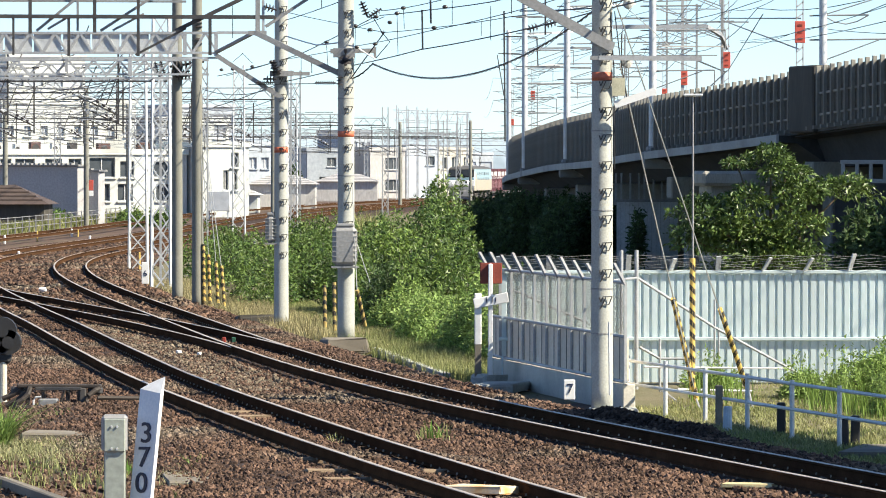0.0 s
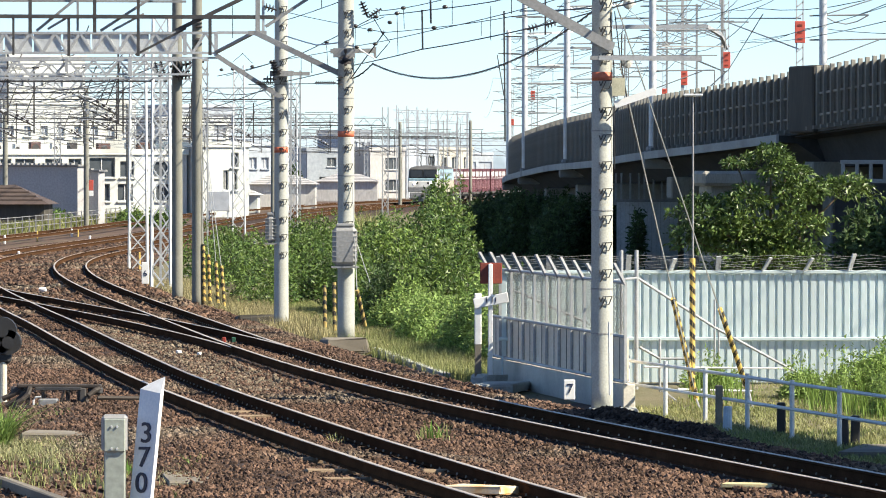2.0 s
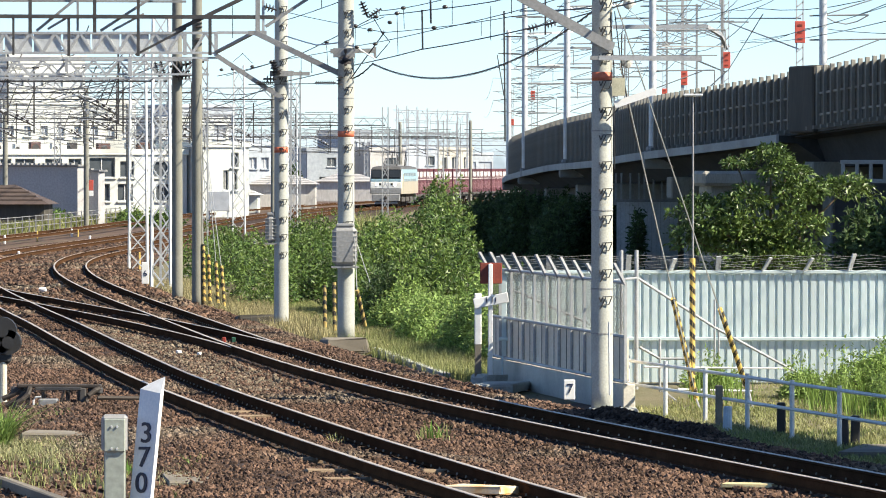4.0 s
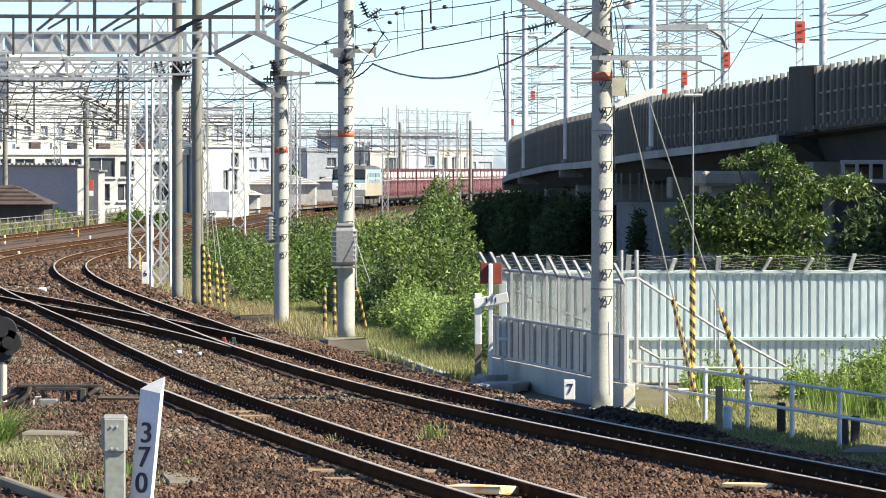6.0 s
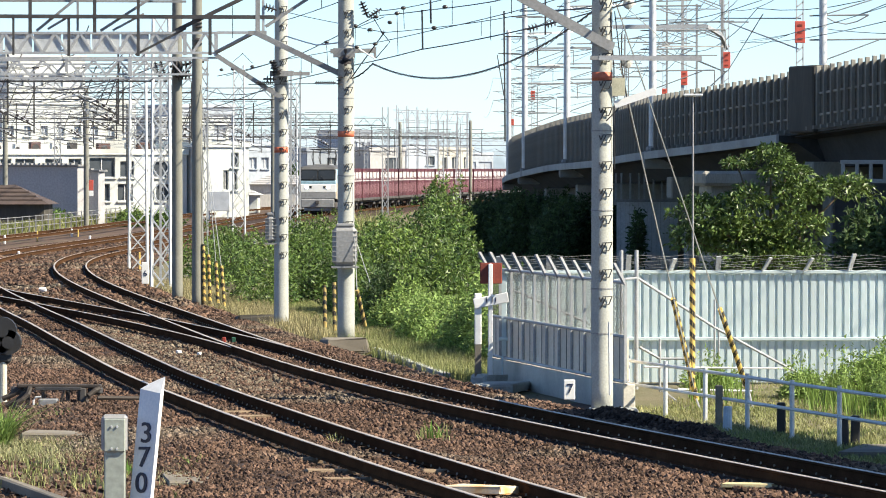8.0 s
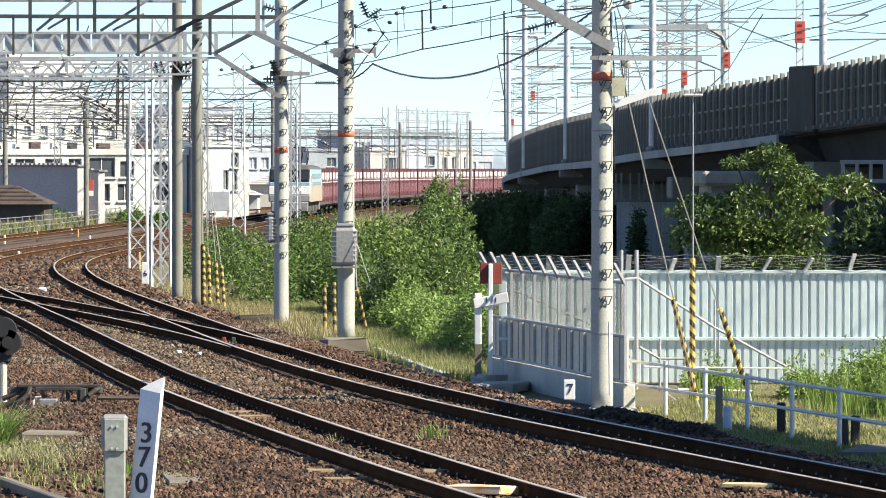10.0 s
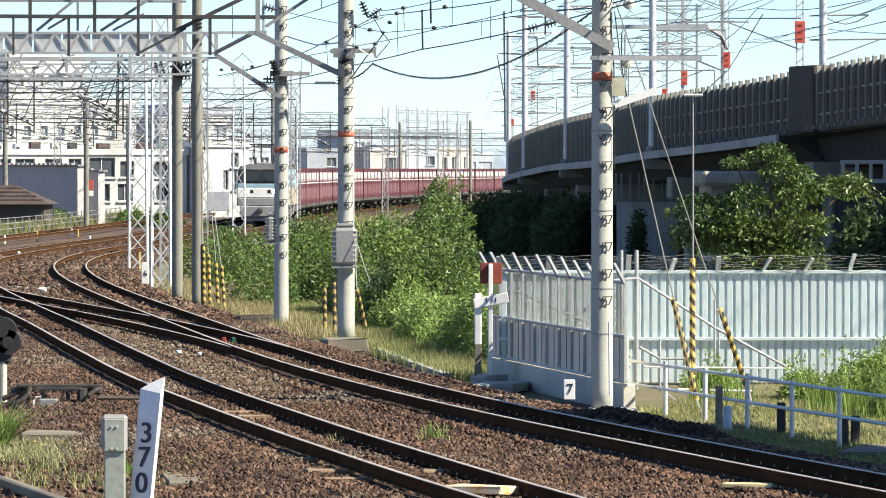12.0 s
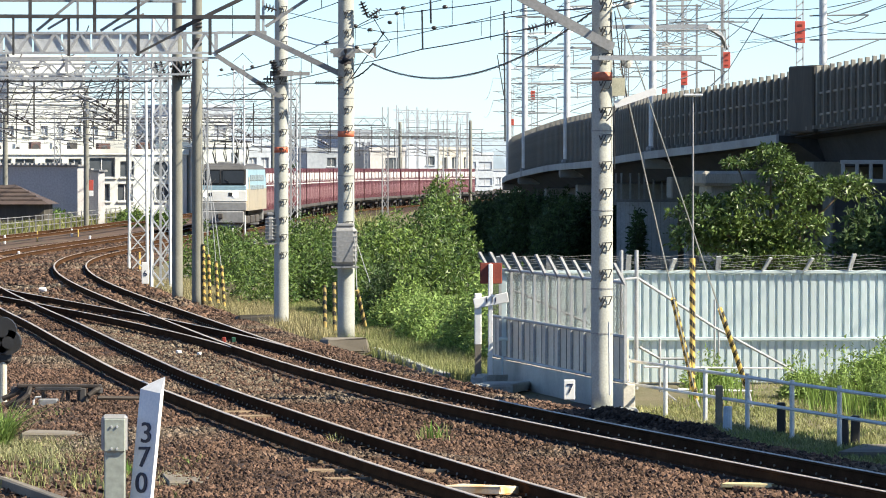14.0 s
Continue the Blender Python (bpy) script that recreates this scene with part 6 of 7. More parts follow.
for a, b, r in (((-0.96, 111.00, 6.69), (-0.94, 111.00, 5.86), 0.007), ((-0.82, 110.00, 6.79), (-0.80, 110.00, 6.36), 0.007), ((-0.42, 107.00, 6.66), (-0.41, 107.00, 5.86), 0.02), ((-0.25, 106.00, 6.83), (-0.24, 106.00, 6.36), 0.02), ((0.88, 98.00, 6.47), (0.88, 98.00, 5.83), 0.007), ((0.72, 100.00, 6.24), (0.72, 100.00, 5.96), 0.006), ((0.18, 104.00, 6.77), (0.18, 104.00, 6.30), 0.007), ((-1.93, 117.00, 6.59), (-1.94, 117.00, 5.79), 0.007), ((-3.31, 124.00, 6.09), (-3.31, 124.00, 5.56), 0.007), ((-2.63, 120.00, 6.26), (-2.60, 120.00, 5.77), 0.006), ((-3.02, 122.00, 6.05), (-3.01, 122.00, 5.66), 0.01), ((-4.63, 117.00, 7.06), (-4.63, 117.00, 6.34), 0.009), ((-2.74, 120.00, 7.28), (-2.74, 120.00, 7.09), 0.01), ((1.21, 94.00, 6.20), (1.21, 94.00, 6.45), 0.008)):
    wire("dropper", [a, b], r, "thin vertical dropper wire between overhead wires", None, "wire", "droppers")


for p in ((-0.96, 111.00, 6.71), (-0.82, 110.00, 6.79), (-1.93, 117.00, 6.61), (-2.63, 120.00, 6.32), (-3.31, 124.00, 6.15), (-1.46, 116.00, 6.78), (-1.59, 116.00, 6.50), (0.04, 105.00, 6.66), (-1.48, 116.00, 6.19), (-1.88, 116.00, 6.12), (-0.18, 107.00, 6.30), (-4.20, 130.00, 6.08), (-4.88, 136.00, 6.08), (-5.54, 140.00, 6.09), (-5.92, 142.00, 6.11), (-1.15, 115.00, 6.63)):
    bm = bmesh.new()
    bmesh.ops.create_icosphere(bm, subdivisions=2, radius=0.048, matrix=Matrix.Translation(p) @ Matrix.Diagonal((1.2, 1, 0.85, 1)))
    tagged(part("strain_insulator", bm, M_INSUL), "small dark strain insulator threaded on a wire", "insulator", "insulators")


def build_spiral_cable():
    """A bundled cable with binding turns, sagging between the poles."""
    pts = hang((-1.54, 116.50, 5.77), (2.46, 85.00, 6.03), 0.66, 70)
    pts = hang((-2.03, 116.60, 5.43), (-1.54, 116.50, 5.77), 0.05, 6)[:-1] + pts
    t = wire("bundled_cable", pts, 0.014, "sagging bundled cable bound with a spiral", None, "cable")
    coil = []
    for i in range(len(pts) * 8):
        k = i / 8
        j = min(int(k), len(pts) - 2)
        p = pts[j].lerp(pts[j + 1], k - j)
        coil.append(p + Vector((0.016 * math.cos(k * 5.2), 0, 0.026 * math.sin(k * 5.2))))
    wire("binding", coil, 0.006, "", M_WIRE_FAR, parent=t)


build_spiral_cable()


# portals farther along the line
def portal(y, left, right, h, label, beam=True, far=False):
    """A portal over the tracks with lattice posts, a lattice beam, drop arms and insulators."""
    xl, yl, _ = beside(y, left)
    xr, yr, _ = beside(y, right)
    w = 0.07 if far else 0.06
    mem = []
    for x in (xl, xr):
        for s in (-0.22, 0.22):
            mem.append(("leg", (x + s, y, -0.4), (x + s, y, h + 1.4), w * 1.2, G))
        n = int((h + 1.6) / 0.8)
        for k in range(n):
            z = -0.4 + k * 0.8
            mem.append(("brace", (x - 0.22, y, z), (x + 0.22, y, z + 0.8), w * 0.7, G))
            mem.append(("brace", (x + 0.22, y, z), (x - 0.22, y, z + 0.8), w * 0.7, G))
    for z in (h, h + 0.55):
        mem.append(("chord", (xl, y, z), (xr, y, z), w, K if z == h else G))
    n = round((xr - xl) / 1.1)
    for k in range(n):
        a, c = xl + (xr - xl) * k / n, xl + (xr - xl) * (k + 1) / n
        mem.append(("brace", (a, y, h), ((a + c) / 2, y, h + 0.55), w * 0.8, G))
        mem.append(("brace", ((a + c) / 2, y, h + 0.55), (c, y, h), w * 0.8, G))
    for o in (0.0, -3.6, -9.6, -13.4):
        if left < o - 1 and o + 1 < right:
            x, _, _ = beside(y, o)
            mem.append(("drop_arm", (x + 1.3, y, h + 0.9), (x + 1.3, y, 4.9), w, K))
            mem.append(("cantilever", (x + 1.3, y, 5.2), (x - 0.2, y, 5.9), w * 0.8, K))
            mem.append(("cantilever", (x + 1.3, y, 5.0), (x - 0.3, y, 5.15), w * 0.6, K))
            mem.append(("feeder_arm", (x - 0.6, y, h + 1.0), (x + 1.5, y, h + 1.0), w * 0.7, K))
    return frame_of("portal", label, mem)


SPANS = [172.0, 215.0, 255.0, 300.0, 352.0, 405.0, 460.0, 520.0, 580.0, 640.0]
for k, y in enumerate(SPANS):
    portal(y, -16.5 - (3 if k > 3 else 0), (2.9, 4.5, 6.3, 3.2, 4.5, 5.5, 7.3)[k] if k < 7 else 4.5, 6.3 + 0.25 * (k % 3), "pale steel catenary portal across the tracks", far=y > 400)
# cross-track and extra lines between portals
for o in (0.0, -3.6, -9.6, -13.4):
    for a, b in zip(([150.0] if o > -5 else []) + SPANS[:-1], SPANS if o > -5 else SPANS[1:]):
        if o < -5 and b < 200:
            continue
        pa, pb = beside(a, o), beside(b, o)
        cw = hang((pa[0], pa[1], 5.1), (pb[0], pb[1], 5.1), 0.05, 6)
        ms = hang((pa[0], pa[1], 6.0), (pb[0], pb[1], 6.0), 0.5, 10)
        wire("contact_wire", cw, 0.014, OHL, M_WIRE_FAR, "wire", "overhead wires")
        wire("messenger_wire", ms, 0.014, OHL, M_WIRE_FAR, "wire", "overhead wires")
        for z, s in ((7.3, 1.3), (7.5, -0.6)):
            fa, fb = beside(a, o + s), beside(b, o + s)
            wire("feeder_wire", hang((fa[0], fa[1], z), (fb[0], fb[1], z), 0.6, 8), 0.016, OHL, M_WIRE_FAR, "wire", "overhead wires")
        for q in range(1, 5):
            f = q / 5
            z1 = 6.0 - 4 * 0.5 * f * (1 - f)
            x, y = pa[0] + (pb[0] - pa[0]) * f, a + (b - a) * f
            wire("dropper", [(x, y, 5.08), (x, y, z1)], 0.008, "thin vertical dropper wire between overhead wires", None, "wire", "droppers")
rng = random.Random(77)
for k in range(46):
    ya, yb = rng.choice(SPANS[:6]), rng.choice(SPANS[:6])
    oa, ob = rng.uniform(-16, 4), rng.uniform(-16, 4)
    if ya == yb and abs(oa - ob) < 4:
        continue
    pa, pb = beside(ya, oa), beside(yb, ob)
    wire("cross_wire", hang((pa[0], ya, rng.choice((5.2, 6.4, 6.9, 7.6))), (pb[0], yb, rng.choice((5.2, 6.4, 6.9, 7.6))), 0.15, 4), 0.011, "thin dark cross-span wire between gantries", M_WIRE_FAR, "wire", "overhead wires")
for y in SPANS[:6]:
    for o in (0.0, -3.6, -9.6, -13.4):
        x = beside(y, o)[0]
        t = empty("registration_arm", pose(x + 1.2, y - 0.1, 5.3), "pale registration arm with ribbed insulators", "catenary arm", "registration arms")
        bm = bmesh.new()
        pts = [Vector((-1.9 * f, 0, 0.55 * math.sin(f * 2.4))) for f in (0, 0.2, 0.4, 0.6, 0.8, 1.0)]
        for a, b in zip(pts[:-1], pts[1:]):
            rod(bm, a, b, 0.035, n=6)
        part("tube", bm, M_GALV, t)
        for q in (-0.12, -0.32, -0.52):
            bm = bmesh.new()
            rod(bm, (q, 0, 0.0 - q * 0.6), (q - 0.1, 0, 0.07 - q * 0.6), 0.06, 0.035, 8)
            part("insulator_shed", bm, M_INSUL, t)
        for q in (0.3, 1.1):
            bm = bmesh.new()
            bar(bm, (-q, 0, 0.2), (-q + 0.5, 0, 1.5), 0.035)
            part("brace", bm, M_DARK_STEEL, t)
# pull-off wires fanning across the bend
for a, b in (((-15.85, 190.00, 6.18), (-7.72, 150.00, 6.48)), ((-15.40, 200.00, 6.00), (-7.72, 150.00, 6.19)), ((-19.18, 230.00, 5.53), (-11.57, 200.00, 6.64)), ((-16.33, 215.00, 6.19), (-9.51, 160.00, 7.02)), ((-8.52, 150.00, 6.19), (-14.55, 200.00, 6.32)), ((-12.51, 150.00, 5.96), (-8.68, 150.00, 6.05)), ((-21.27, 255.00, 6.35), (-14.62, 255.00, 6.38)), ((-25.02, 300.00, 6.55), (-11.30, 300.00, 6.55)),
             ((-23.74, 300.00, 6.48), (-20.87, 300.00, 4.73)), ((-29.19, 350.00, 6.06), (-20.63, 350.00, 5.83)), ((-8.12, 172.00, 6.19), (-4.23, 140.00, 5.68)), ((-10.16, 215.00, 6.08), (-5.17, 160.00, 5.53)), ((-12.32, 255.00, 6.03), (-8.25, 255.00, 5.95)), ((-10.63, 352.00, 7.01), (-4.48, 405.00, 7.24)), ((-10.63, 352.00, 6.07), (-3.62, 405.00, 6.38)), ((-13.90, 460.00, 5.31), (-4.60, 460.00, 6.97)), ((-6.86, 520.00, 8.71), (-10.63, 352.00, 7.38)), ((-7.41, 520.00, 6.77), (7.16, 580.00, 6.78)), ((-4.60, 460.00, 6.78), (5.68, 460.00, 6.78))):
    wire("cross_wire", hang(a, b, 0.3, 6), 0.013, "thin dark cross-span wire between gantries", M_WIRE_FAR, "wire", "overhead wires")

# posts on the viaduct
def viaduct_post(x, y, z, h, r, label, corbel=True):
    t = empty("viaduct_post", pose(x, y, z), label, "catenary post", "posts on the viaduct")
    bm = bmesh.new()
    tall_rod(bm, h, r, r * 0.85, 14)
    round_sides(part("shaft", bm, M_GALV, t))
    if corbel:
        bm = bmesh.new()
        box(bm, 0.22, 0, -0.2, 1.15, 0.9, 0.66, 0.06)
        box(bm, 0.0, 0, 0.2, 0.5, 0.5, 0.2, 0.06)
        part("corbel", bm, M_EDGE, t)
    for k, zz in enumerate((3.1, 3.9, 4.6, 5.5, 6.3, 7.2, 8.0)):
        bm = bmesh.new()
        reach = (2.3, 1.5, 2.7, 1.8, 2.5, 1.4, 2.1)[k]
        rod(bm, (-0.45, 0, zz), (reach, 0, zz + 0.03), 0.028, n=6)
        if k % 2 == 0:
            rod(bm, (0.1, 0, zz - 0.65), (reach * 0.8, 0, zz), 0.02, n=6)
            rod(bm, (reach, 0, zz + 0.03), (reach, 0, zz - 0.75), 0.024, n=6)
        else:
            for q in range(4):
                a, c = reach * q / 4, reach * (q + 1) / 4
                rod(bm, (a, 0, zz - 0.28 * math.sin(q * 0.8)), (c, 0, zz - 0.28 * math.sin((q + 1) * 0.8)), 0.02, n=6)
        part("arm", bm, M_GALV_DULL, t)
    bm = bmesh.new()
    bar(bm, (0.0, 0, h * 0.75), (3.2, 3, h * 0.78), 0.09)
    part("beam", bm, M_GALV, t)


VP = "white-grey tubular catenary post on the viaduct edge"
for y, r, h in ((197.2, 0.15, 9.5), (240.0, 0.165, 9.5), (272.0, 0.16, 9.5), (300.0, 0.15, 8.5)):
    viaduct_post(via_x(y) - 0.12, y, via_top(y) - 2.05, h, r, VP)
viaduct_post(via_x(175.5) + 0.65, 175.5, via_top(175.5) - 2.0, 9.0, 0.14, "white-grey tubular catenary post behind the parapet", False)


def sign_mast(x, y, h, sign_z, s, label):
    """A ladder-notched steel mast with an orange-red warning board."""
    t = empty("sign_mast", pose(x, y, -0.4), label, "mast", "masts behind the viaduct")
    bm = bmesh.new()
    for q in (-0.13, 0.13):
        bar(bm, (q, 0, 0), (q, 0, h), 0.06)
    for k in range(int(h / 0.45)):
        bar(bm, (-0.13, 0, k * 0.45), (0.13, 0, k * 0.45 + 0.2), 0.06)
    part("mast", bm, M_GALV, t)
    bm = bmesh.new()
    box(bm, 0, -0.16, sign_z + 0.4, 0.42 * s, 0.06, 0.88 * s, 0.02)
    board = part("sign_board", bm, M_RED, t, "orange-red warning board")
    for k in range(3):
        bm = bmesh.new()
        box(bm, 0.0, -0.2, sign_z + 0.4 + (k - 1) * 0.27 * s, 0.18 * s, 0.012, 0.07 * s)
        part("lettering_bar", bm, M_MAROON, board)
    for z in (h * 0.78, h * 0.88, h * 0.96):
        bm = bmesh.new()
        bar(bm, (-2.6, 0, z), (0.4, 0, z + 0.1), 0.07)
        bar(bm, (-2.2, 0, z), (0, 0, z - 0.9), 0.05)
        part("arm", bm, M_GALV_DULL, t)


for x, y, z, s in ((14.3, 213.0, 8.95, 1.0), (15.2, 285.0, 9.3, 1.0), (15.2, 335.0, 9.2, 1.0), (17.8, 427.0, 9.5, 1.0), (9.3, 550.0, 11.1, 1.1), (9.4, 720.0, 9.8, 1.1)):
    sign_mast(x, y, 15.0, z, s, "slim steel mast with an orange-red warning board")
for x, y in ((12.6, 240.0), (14.8, 310.0), (13.0, 380.0), (16.4, 470.0), (11.0, 620.0)):
    t = empty("slim_mast", pose(x, y, -0.4), "slim dark steel mast behind the viaduct", "mast", "masts behind the viaduct")
    bm = bmesh.new()
    bar(bm, (0, 0, 0), (0, 0, 13.5), 0.12)
    part("mast", bm, M_GALV_DULL, t)
    for z in (10.5, 12.0, 13.2):
        bm = bmesh.new()
        bar(bm, (-2.4, 0, z), (1.2, 0, z), 0.06)
        bar(bm, (-2.2, 0, z), (0, 0, z - 0.8), 0.05)
        part("arm", bm, M_GALV_DULL, t)
LINES = [(60, 22.0), (150, 16.0), (213, 12.6), (285, 12.9), (335, 12.9), (427, 14.5), (550, 7.6), (720, 8.0)]
for o, z in ((0.0, 9.9), (0.0, 11.2), (1.2, 12.6), (2.6, 12.0), (2.6, 13.6), (-2.4, 10.6), (-2.4, 12.9)):
    for (a, xa), (b, xb) in zip(LINES[:-1], LINES[1:]):
        wire("overhead_wire", hang((xa + o, a, z), (xb + o, b, z), 0.7, 8), 0.016, "dark overhead wire above the viaduct", None, "wire", "overhead wires")
for (ya, yb) in ((174, 205), (205, 243), (243, 272), (272, 289)):
    for z in (5.0, 6.2, 7.4):
        wire("overhead_wire", hang((via_x(ya) - 0.1, ya, via_top(ya) + z - 2), (via_x(yb) - 0.1, yb, via_top(yb) + z - 2), 0.35, 8), 0.014, "dark overhead wire above the viaduct", None, "wire", "overhead wires")


# cross beams and braces of the viaduct's line equipment
frame_of("viaduct_gantry", "pale steel cross beams between the posts on the viaduct", [
    ("beam", (6.40, 200.00, 8.81), (9.91, 200.00, 8.83), 0.16, G), ("beam", (9.91, 200.00, 8.83), (10.71, 205.00, 8.64), 0.14, G), ("beam", (10.71, 205.00, 8.64), (11.38, 213.00, 8.30), 0.12, G), ("beam", (6.51, 200.00, 9.13), (8.00, 200.00, 9.13), 0.07, D), ("beam", (8.31, 205.00, 8.20), (11.47, 213.00, 8.37), 0.06, D),
    ("beam", (3.90, 243.00, 8.96), (6.77, 243.00, 9.01), 0.10, G), ("beam", (3.77, 243.00, 8.15), (6.77, 243.00, 8.08), 0.08, D), ("beam", (4.29, 243.00, 7.33), (6.88, 243.00, 7.41), 0.07, D), ("brace", (4.68, 243.00, 9.60), (4.68, 243.00, 11.21), 0.08, K), ("brace", (3.35, 260.00, 10.92), (4.87, 260.00, 10.92), 0.07, D),
    ("brace", (3.19, 278.00, 10.40), (4.91, 278.00, 10.37), 0.07, K), ("brace", (4.91, 278.00, 10.37), (4.97, 278.00, 8.77), 0.07, K), ("brace", (3.19, 278.00, 11.73), (3.25, 278.00, 4.93), 0.09, K), ("beam", (2.97, 285.00, 9.67), (4.43, 285.00, 9.60), 0.06, K), ("brace", (2.91, 285.00, 9.60), (3.27, 285.00, 7.39), 0.05, K),
    ("beam", (14.89, 285.00, 11.55), (14.32, 213.00, 9.50), 0.06, D), ("brace", (14.89, 285.00, 11.48), (14.32, 213.00, 8.25), 0.05, D), ("brace", (15.22, 285.00, 8.73), (10.33, 213.00, 6.40), 0.045, K), ("brace", (15.28, 285.00, 8.73), (12.83, 213.00, 9.68), 0.03, K), ("brace", (9.64, 205.00, 7.72), (15.16, 285.00, 8.66), 0.05, K), ("post", (15.11, 335.00, 14.14), (15.11, 335.00, 8.08), 0.20, G), ("post", (17.99, 427.00, 17.08), (17.99, 427.00, 9.13), 0.14, D), ("beam", (9.02, 260.00, 9.67), (11.23, 260.00, 9.65), 0.07, D), ("brace", (8.74, 260.00, 10.09), (8.74, 260.00, 8.15), 0.06, K), ("beam", (8.46, 260.00, 8.43), (10.12, 260.00, 8.40), 0.06, D), ("beam", (10.40, 260.00, 10.23), (12.47, 260.00, 10.17), 0.05, D)])
for pts in ([(10.16, 120.00, 7.18), (15.95, 285.00, 10.36)], [(10.16, 120.00, 6.83), (15.95, 285.00, 10.27)], [(10.16, 120.00, 7.25), (14.41, 213.00, 9.07), (15.34, 285.00, 9.67)], [(12.70, 150.00, 7.28), (13.26, 190.00, 8.54), (15.95, 285.00, 10.24)], [(7.79, 200.00, 9.41), (6.36, 243.00, 10.04), (4.32, 278.00, 9.66)], [(7.79, 200.00, 8.56), (5.66, 243.00, 8.75), (4.17, 278.00, 8.63)], [(7.13, 243.00, 6.81), (5.21, 278.00, 7.89), (3.70, 300.00, 7.76)], [(6.75, 243.00, 5.91), (5.21, 278.00, 6.85), (3.70, 300.00, 6.64)]):
    run(pts, 0.015)


# ---- distance ----
def shed(x, y, w, d, h, wall, label, turn):
    """A metal-clad shed with a shallow roof and ribbed eaves."""
    t = empty("warehouse", pose(x, y, -0.4, 0, 0, turn), label, "warehouse")
    bm = bmesh.new()
    box(bm, w / 2, d / 2, h / 2, w, d, h)
    part("wall", bm, wall, t)
    bm = bmesh.new()
    box(bm, w / 2, d / 2, h + 0.05, w + 0.3, d + 0.3, 0.14, 0.02)
    for k in range(int(w / 0.35)):
        box(bm, k * 0.35 + 0.1, -0.15, h + 0.16, 0.16, 0.4, 0.1)
    part("roof", bm, M_GALV_DULL, t)


shed(-30.9, 363.0, 6.75, 1.3, 4.05, M_SHED, "slate-blue metal warehouse with a ribbed eave", -25)
shed(-24.55, 361.4, 1.25, 0.9, 3.7, M_SHED, "narrow slate-blue annex beside the warehouse", -25)


def hip_roof(x, y, w, d, z, h, label, wall=None, roof=None):
    """A small house with a hipped tile roof."""
    t = empty("house", pose(x, y, -0.4), label, "house", "far houses")
    bm = bmesh.new()
    box(bm, 0, 0, z / 2, w * 0.9, d * 0.9, z)
    part("wall", bm, wall or M_WALL_GREY, t)
    bm = bmesh.new()
    vs = [bm.verts.new(p) for p in ((-w / 2, -d / 2, z), (w / 2, -d / 2, z), (w / 2, d / 2, z), (-w / 2, d / 2, z), (-w * 0.18, 0, z + h), (w * 0.18, 0, z + h))]
    for f in ((0, 1, 5, 4), (1, 2, 5), (2, 3, 4, 5), (3, 0, 4), (3, 2, 1, 0)):
        bm.faces.new([vs[i] for i in f])
    part("roof", bm, roof or M_ROOF, t)
    for k in range(1, 5):
        bm = bmesh.new()
        f = k / 5
        bar(bm, (-w / 2 + 0.32 * w * f, -d / 2 + d / 2 * f - 0.03, z + h * f + 0.03), (w / 2 - 0.32 * w * f, -d / 2 + d / 2 * f - 0.03, z + h * f + 0.03), 0.06)
        part("tile_course", bm, roof or M_ROOF, t)


hip_roof(-27.9, 330.0, 7.5, 8.0, 1.7, 1.2, "low house with a brown hipped tile roof", M_DARK_CONC)
hip_roof(-15.6, 520.0, 7.0, 8.0, 2.4, 0.9, "far house with a grey tile roof", None, M_SHED)
hip_roof(-19.0, 470.0, 6.0, 8.0, 1.6, 0.8, "far house with a low tile roof", M_WALL, M_WALL_GREY)
hip_roof(-11.5, 640.0, 8.0, 8.0, 2.4, 0.9, "far house with a grey tile roof", None, M_SHED)
hip_roof(-30.0, 520.0, 9.0, 8.0, 6.5, 1.6, "far house with a brown tile roof")


def window_grid(n, w, h, floors, f0=1.0, pitch=2.9, wh=1.3, gap=0.5):
    ww = w / n - gap
    return [(f0 + k * pitch, wh, [(gap / 2 + i * w / n, ww) for i in range(n)]) for k in range(floors)]


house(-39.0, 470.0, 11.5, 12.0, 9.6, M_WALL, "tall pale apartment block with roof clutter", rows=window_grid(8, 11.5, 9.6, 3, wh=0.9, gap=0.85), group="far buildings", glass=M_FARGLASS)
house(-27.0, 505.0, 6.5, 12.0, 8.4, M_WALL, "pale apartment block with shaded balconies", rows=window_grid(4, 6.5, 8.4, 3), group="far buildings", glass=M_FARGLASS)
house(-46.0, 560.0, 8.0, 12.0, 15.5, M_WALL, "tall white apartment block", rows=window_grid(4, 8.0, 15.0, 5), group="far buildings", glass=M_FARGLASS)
house(-34.5, 700.0, 7.0, 12.0, 12.0, M_FARWALL, "pale apartment block with haze-tinted walls", rows=window_grid(4, 7.0, 12, 4), group="far buildings", glass=M_FARGLASS)
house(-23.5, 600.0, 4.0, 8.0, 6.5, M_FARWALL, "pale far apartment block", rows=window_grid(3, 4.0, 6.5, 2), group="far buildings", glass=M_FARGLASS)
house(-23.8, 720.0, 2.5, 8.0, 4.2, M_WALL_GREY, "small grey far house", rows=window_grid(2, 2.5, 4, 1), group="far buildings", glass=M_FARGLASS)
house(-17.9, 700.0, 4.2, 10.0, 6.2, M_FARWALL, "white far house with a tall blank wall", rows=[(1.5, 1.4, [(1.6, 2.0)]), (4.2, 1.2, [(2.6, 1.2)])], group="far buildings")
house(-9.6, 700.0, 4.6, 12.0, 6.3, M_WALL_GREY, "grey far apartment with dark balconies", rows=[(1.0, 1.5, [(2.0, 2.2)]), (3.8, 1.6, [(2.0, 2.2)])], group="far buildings")
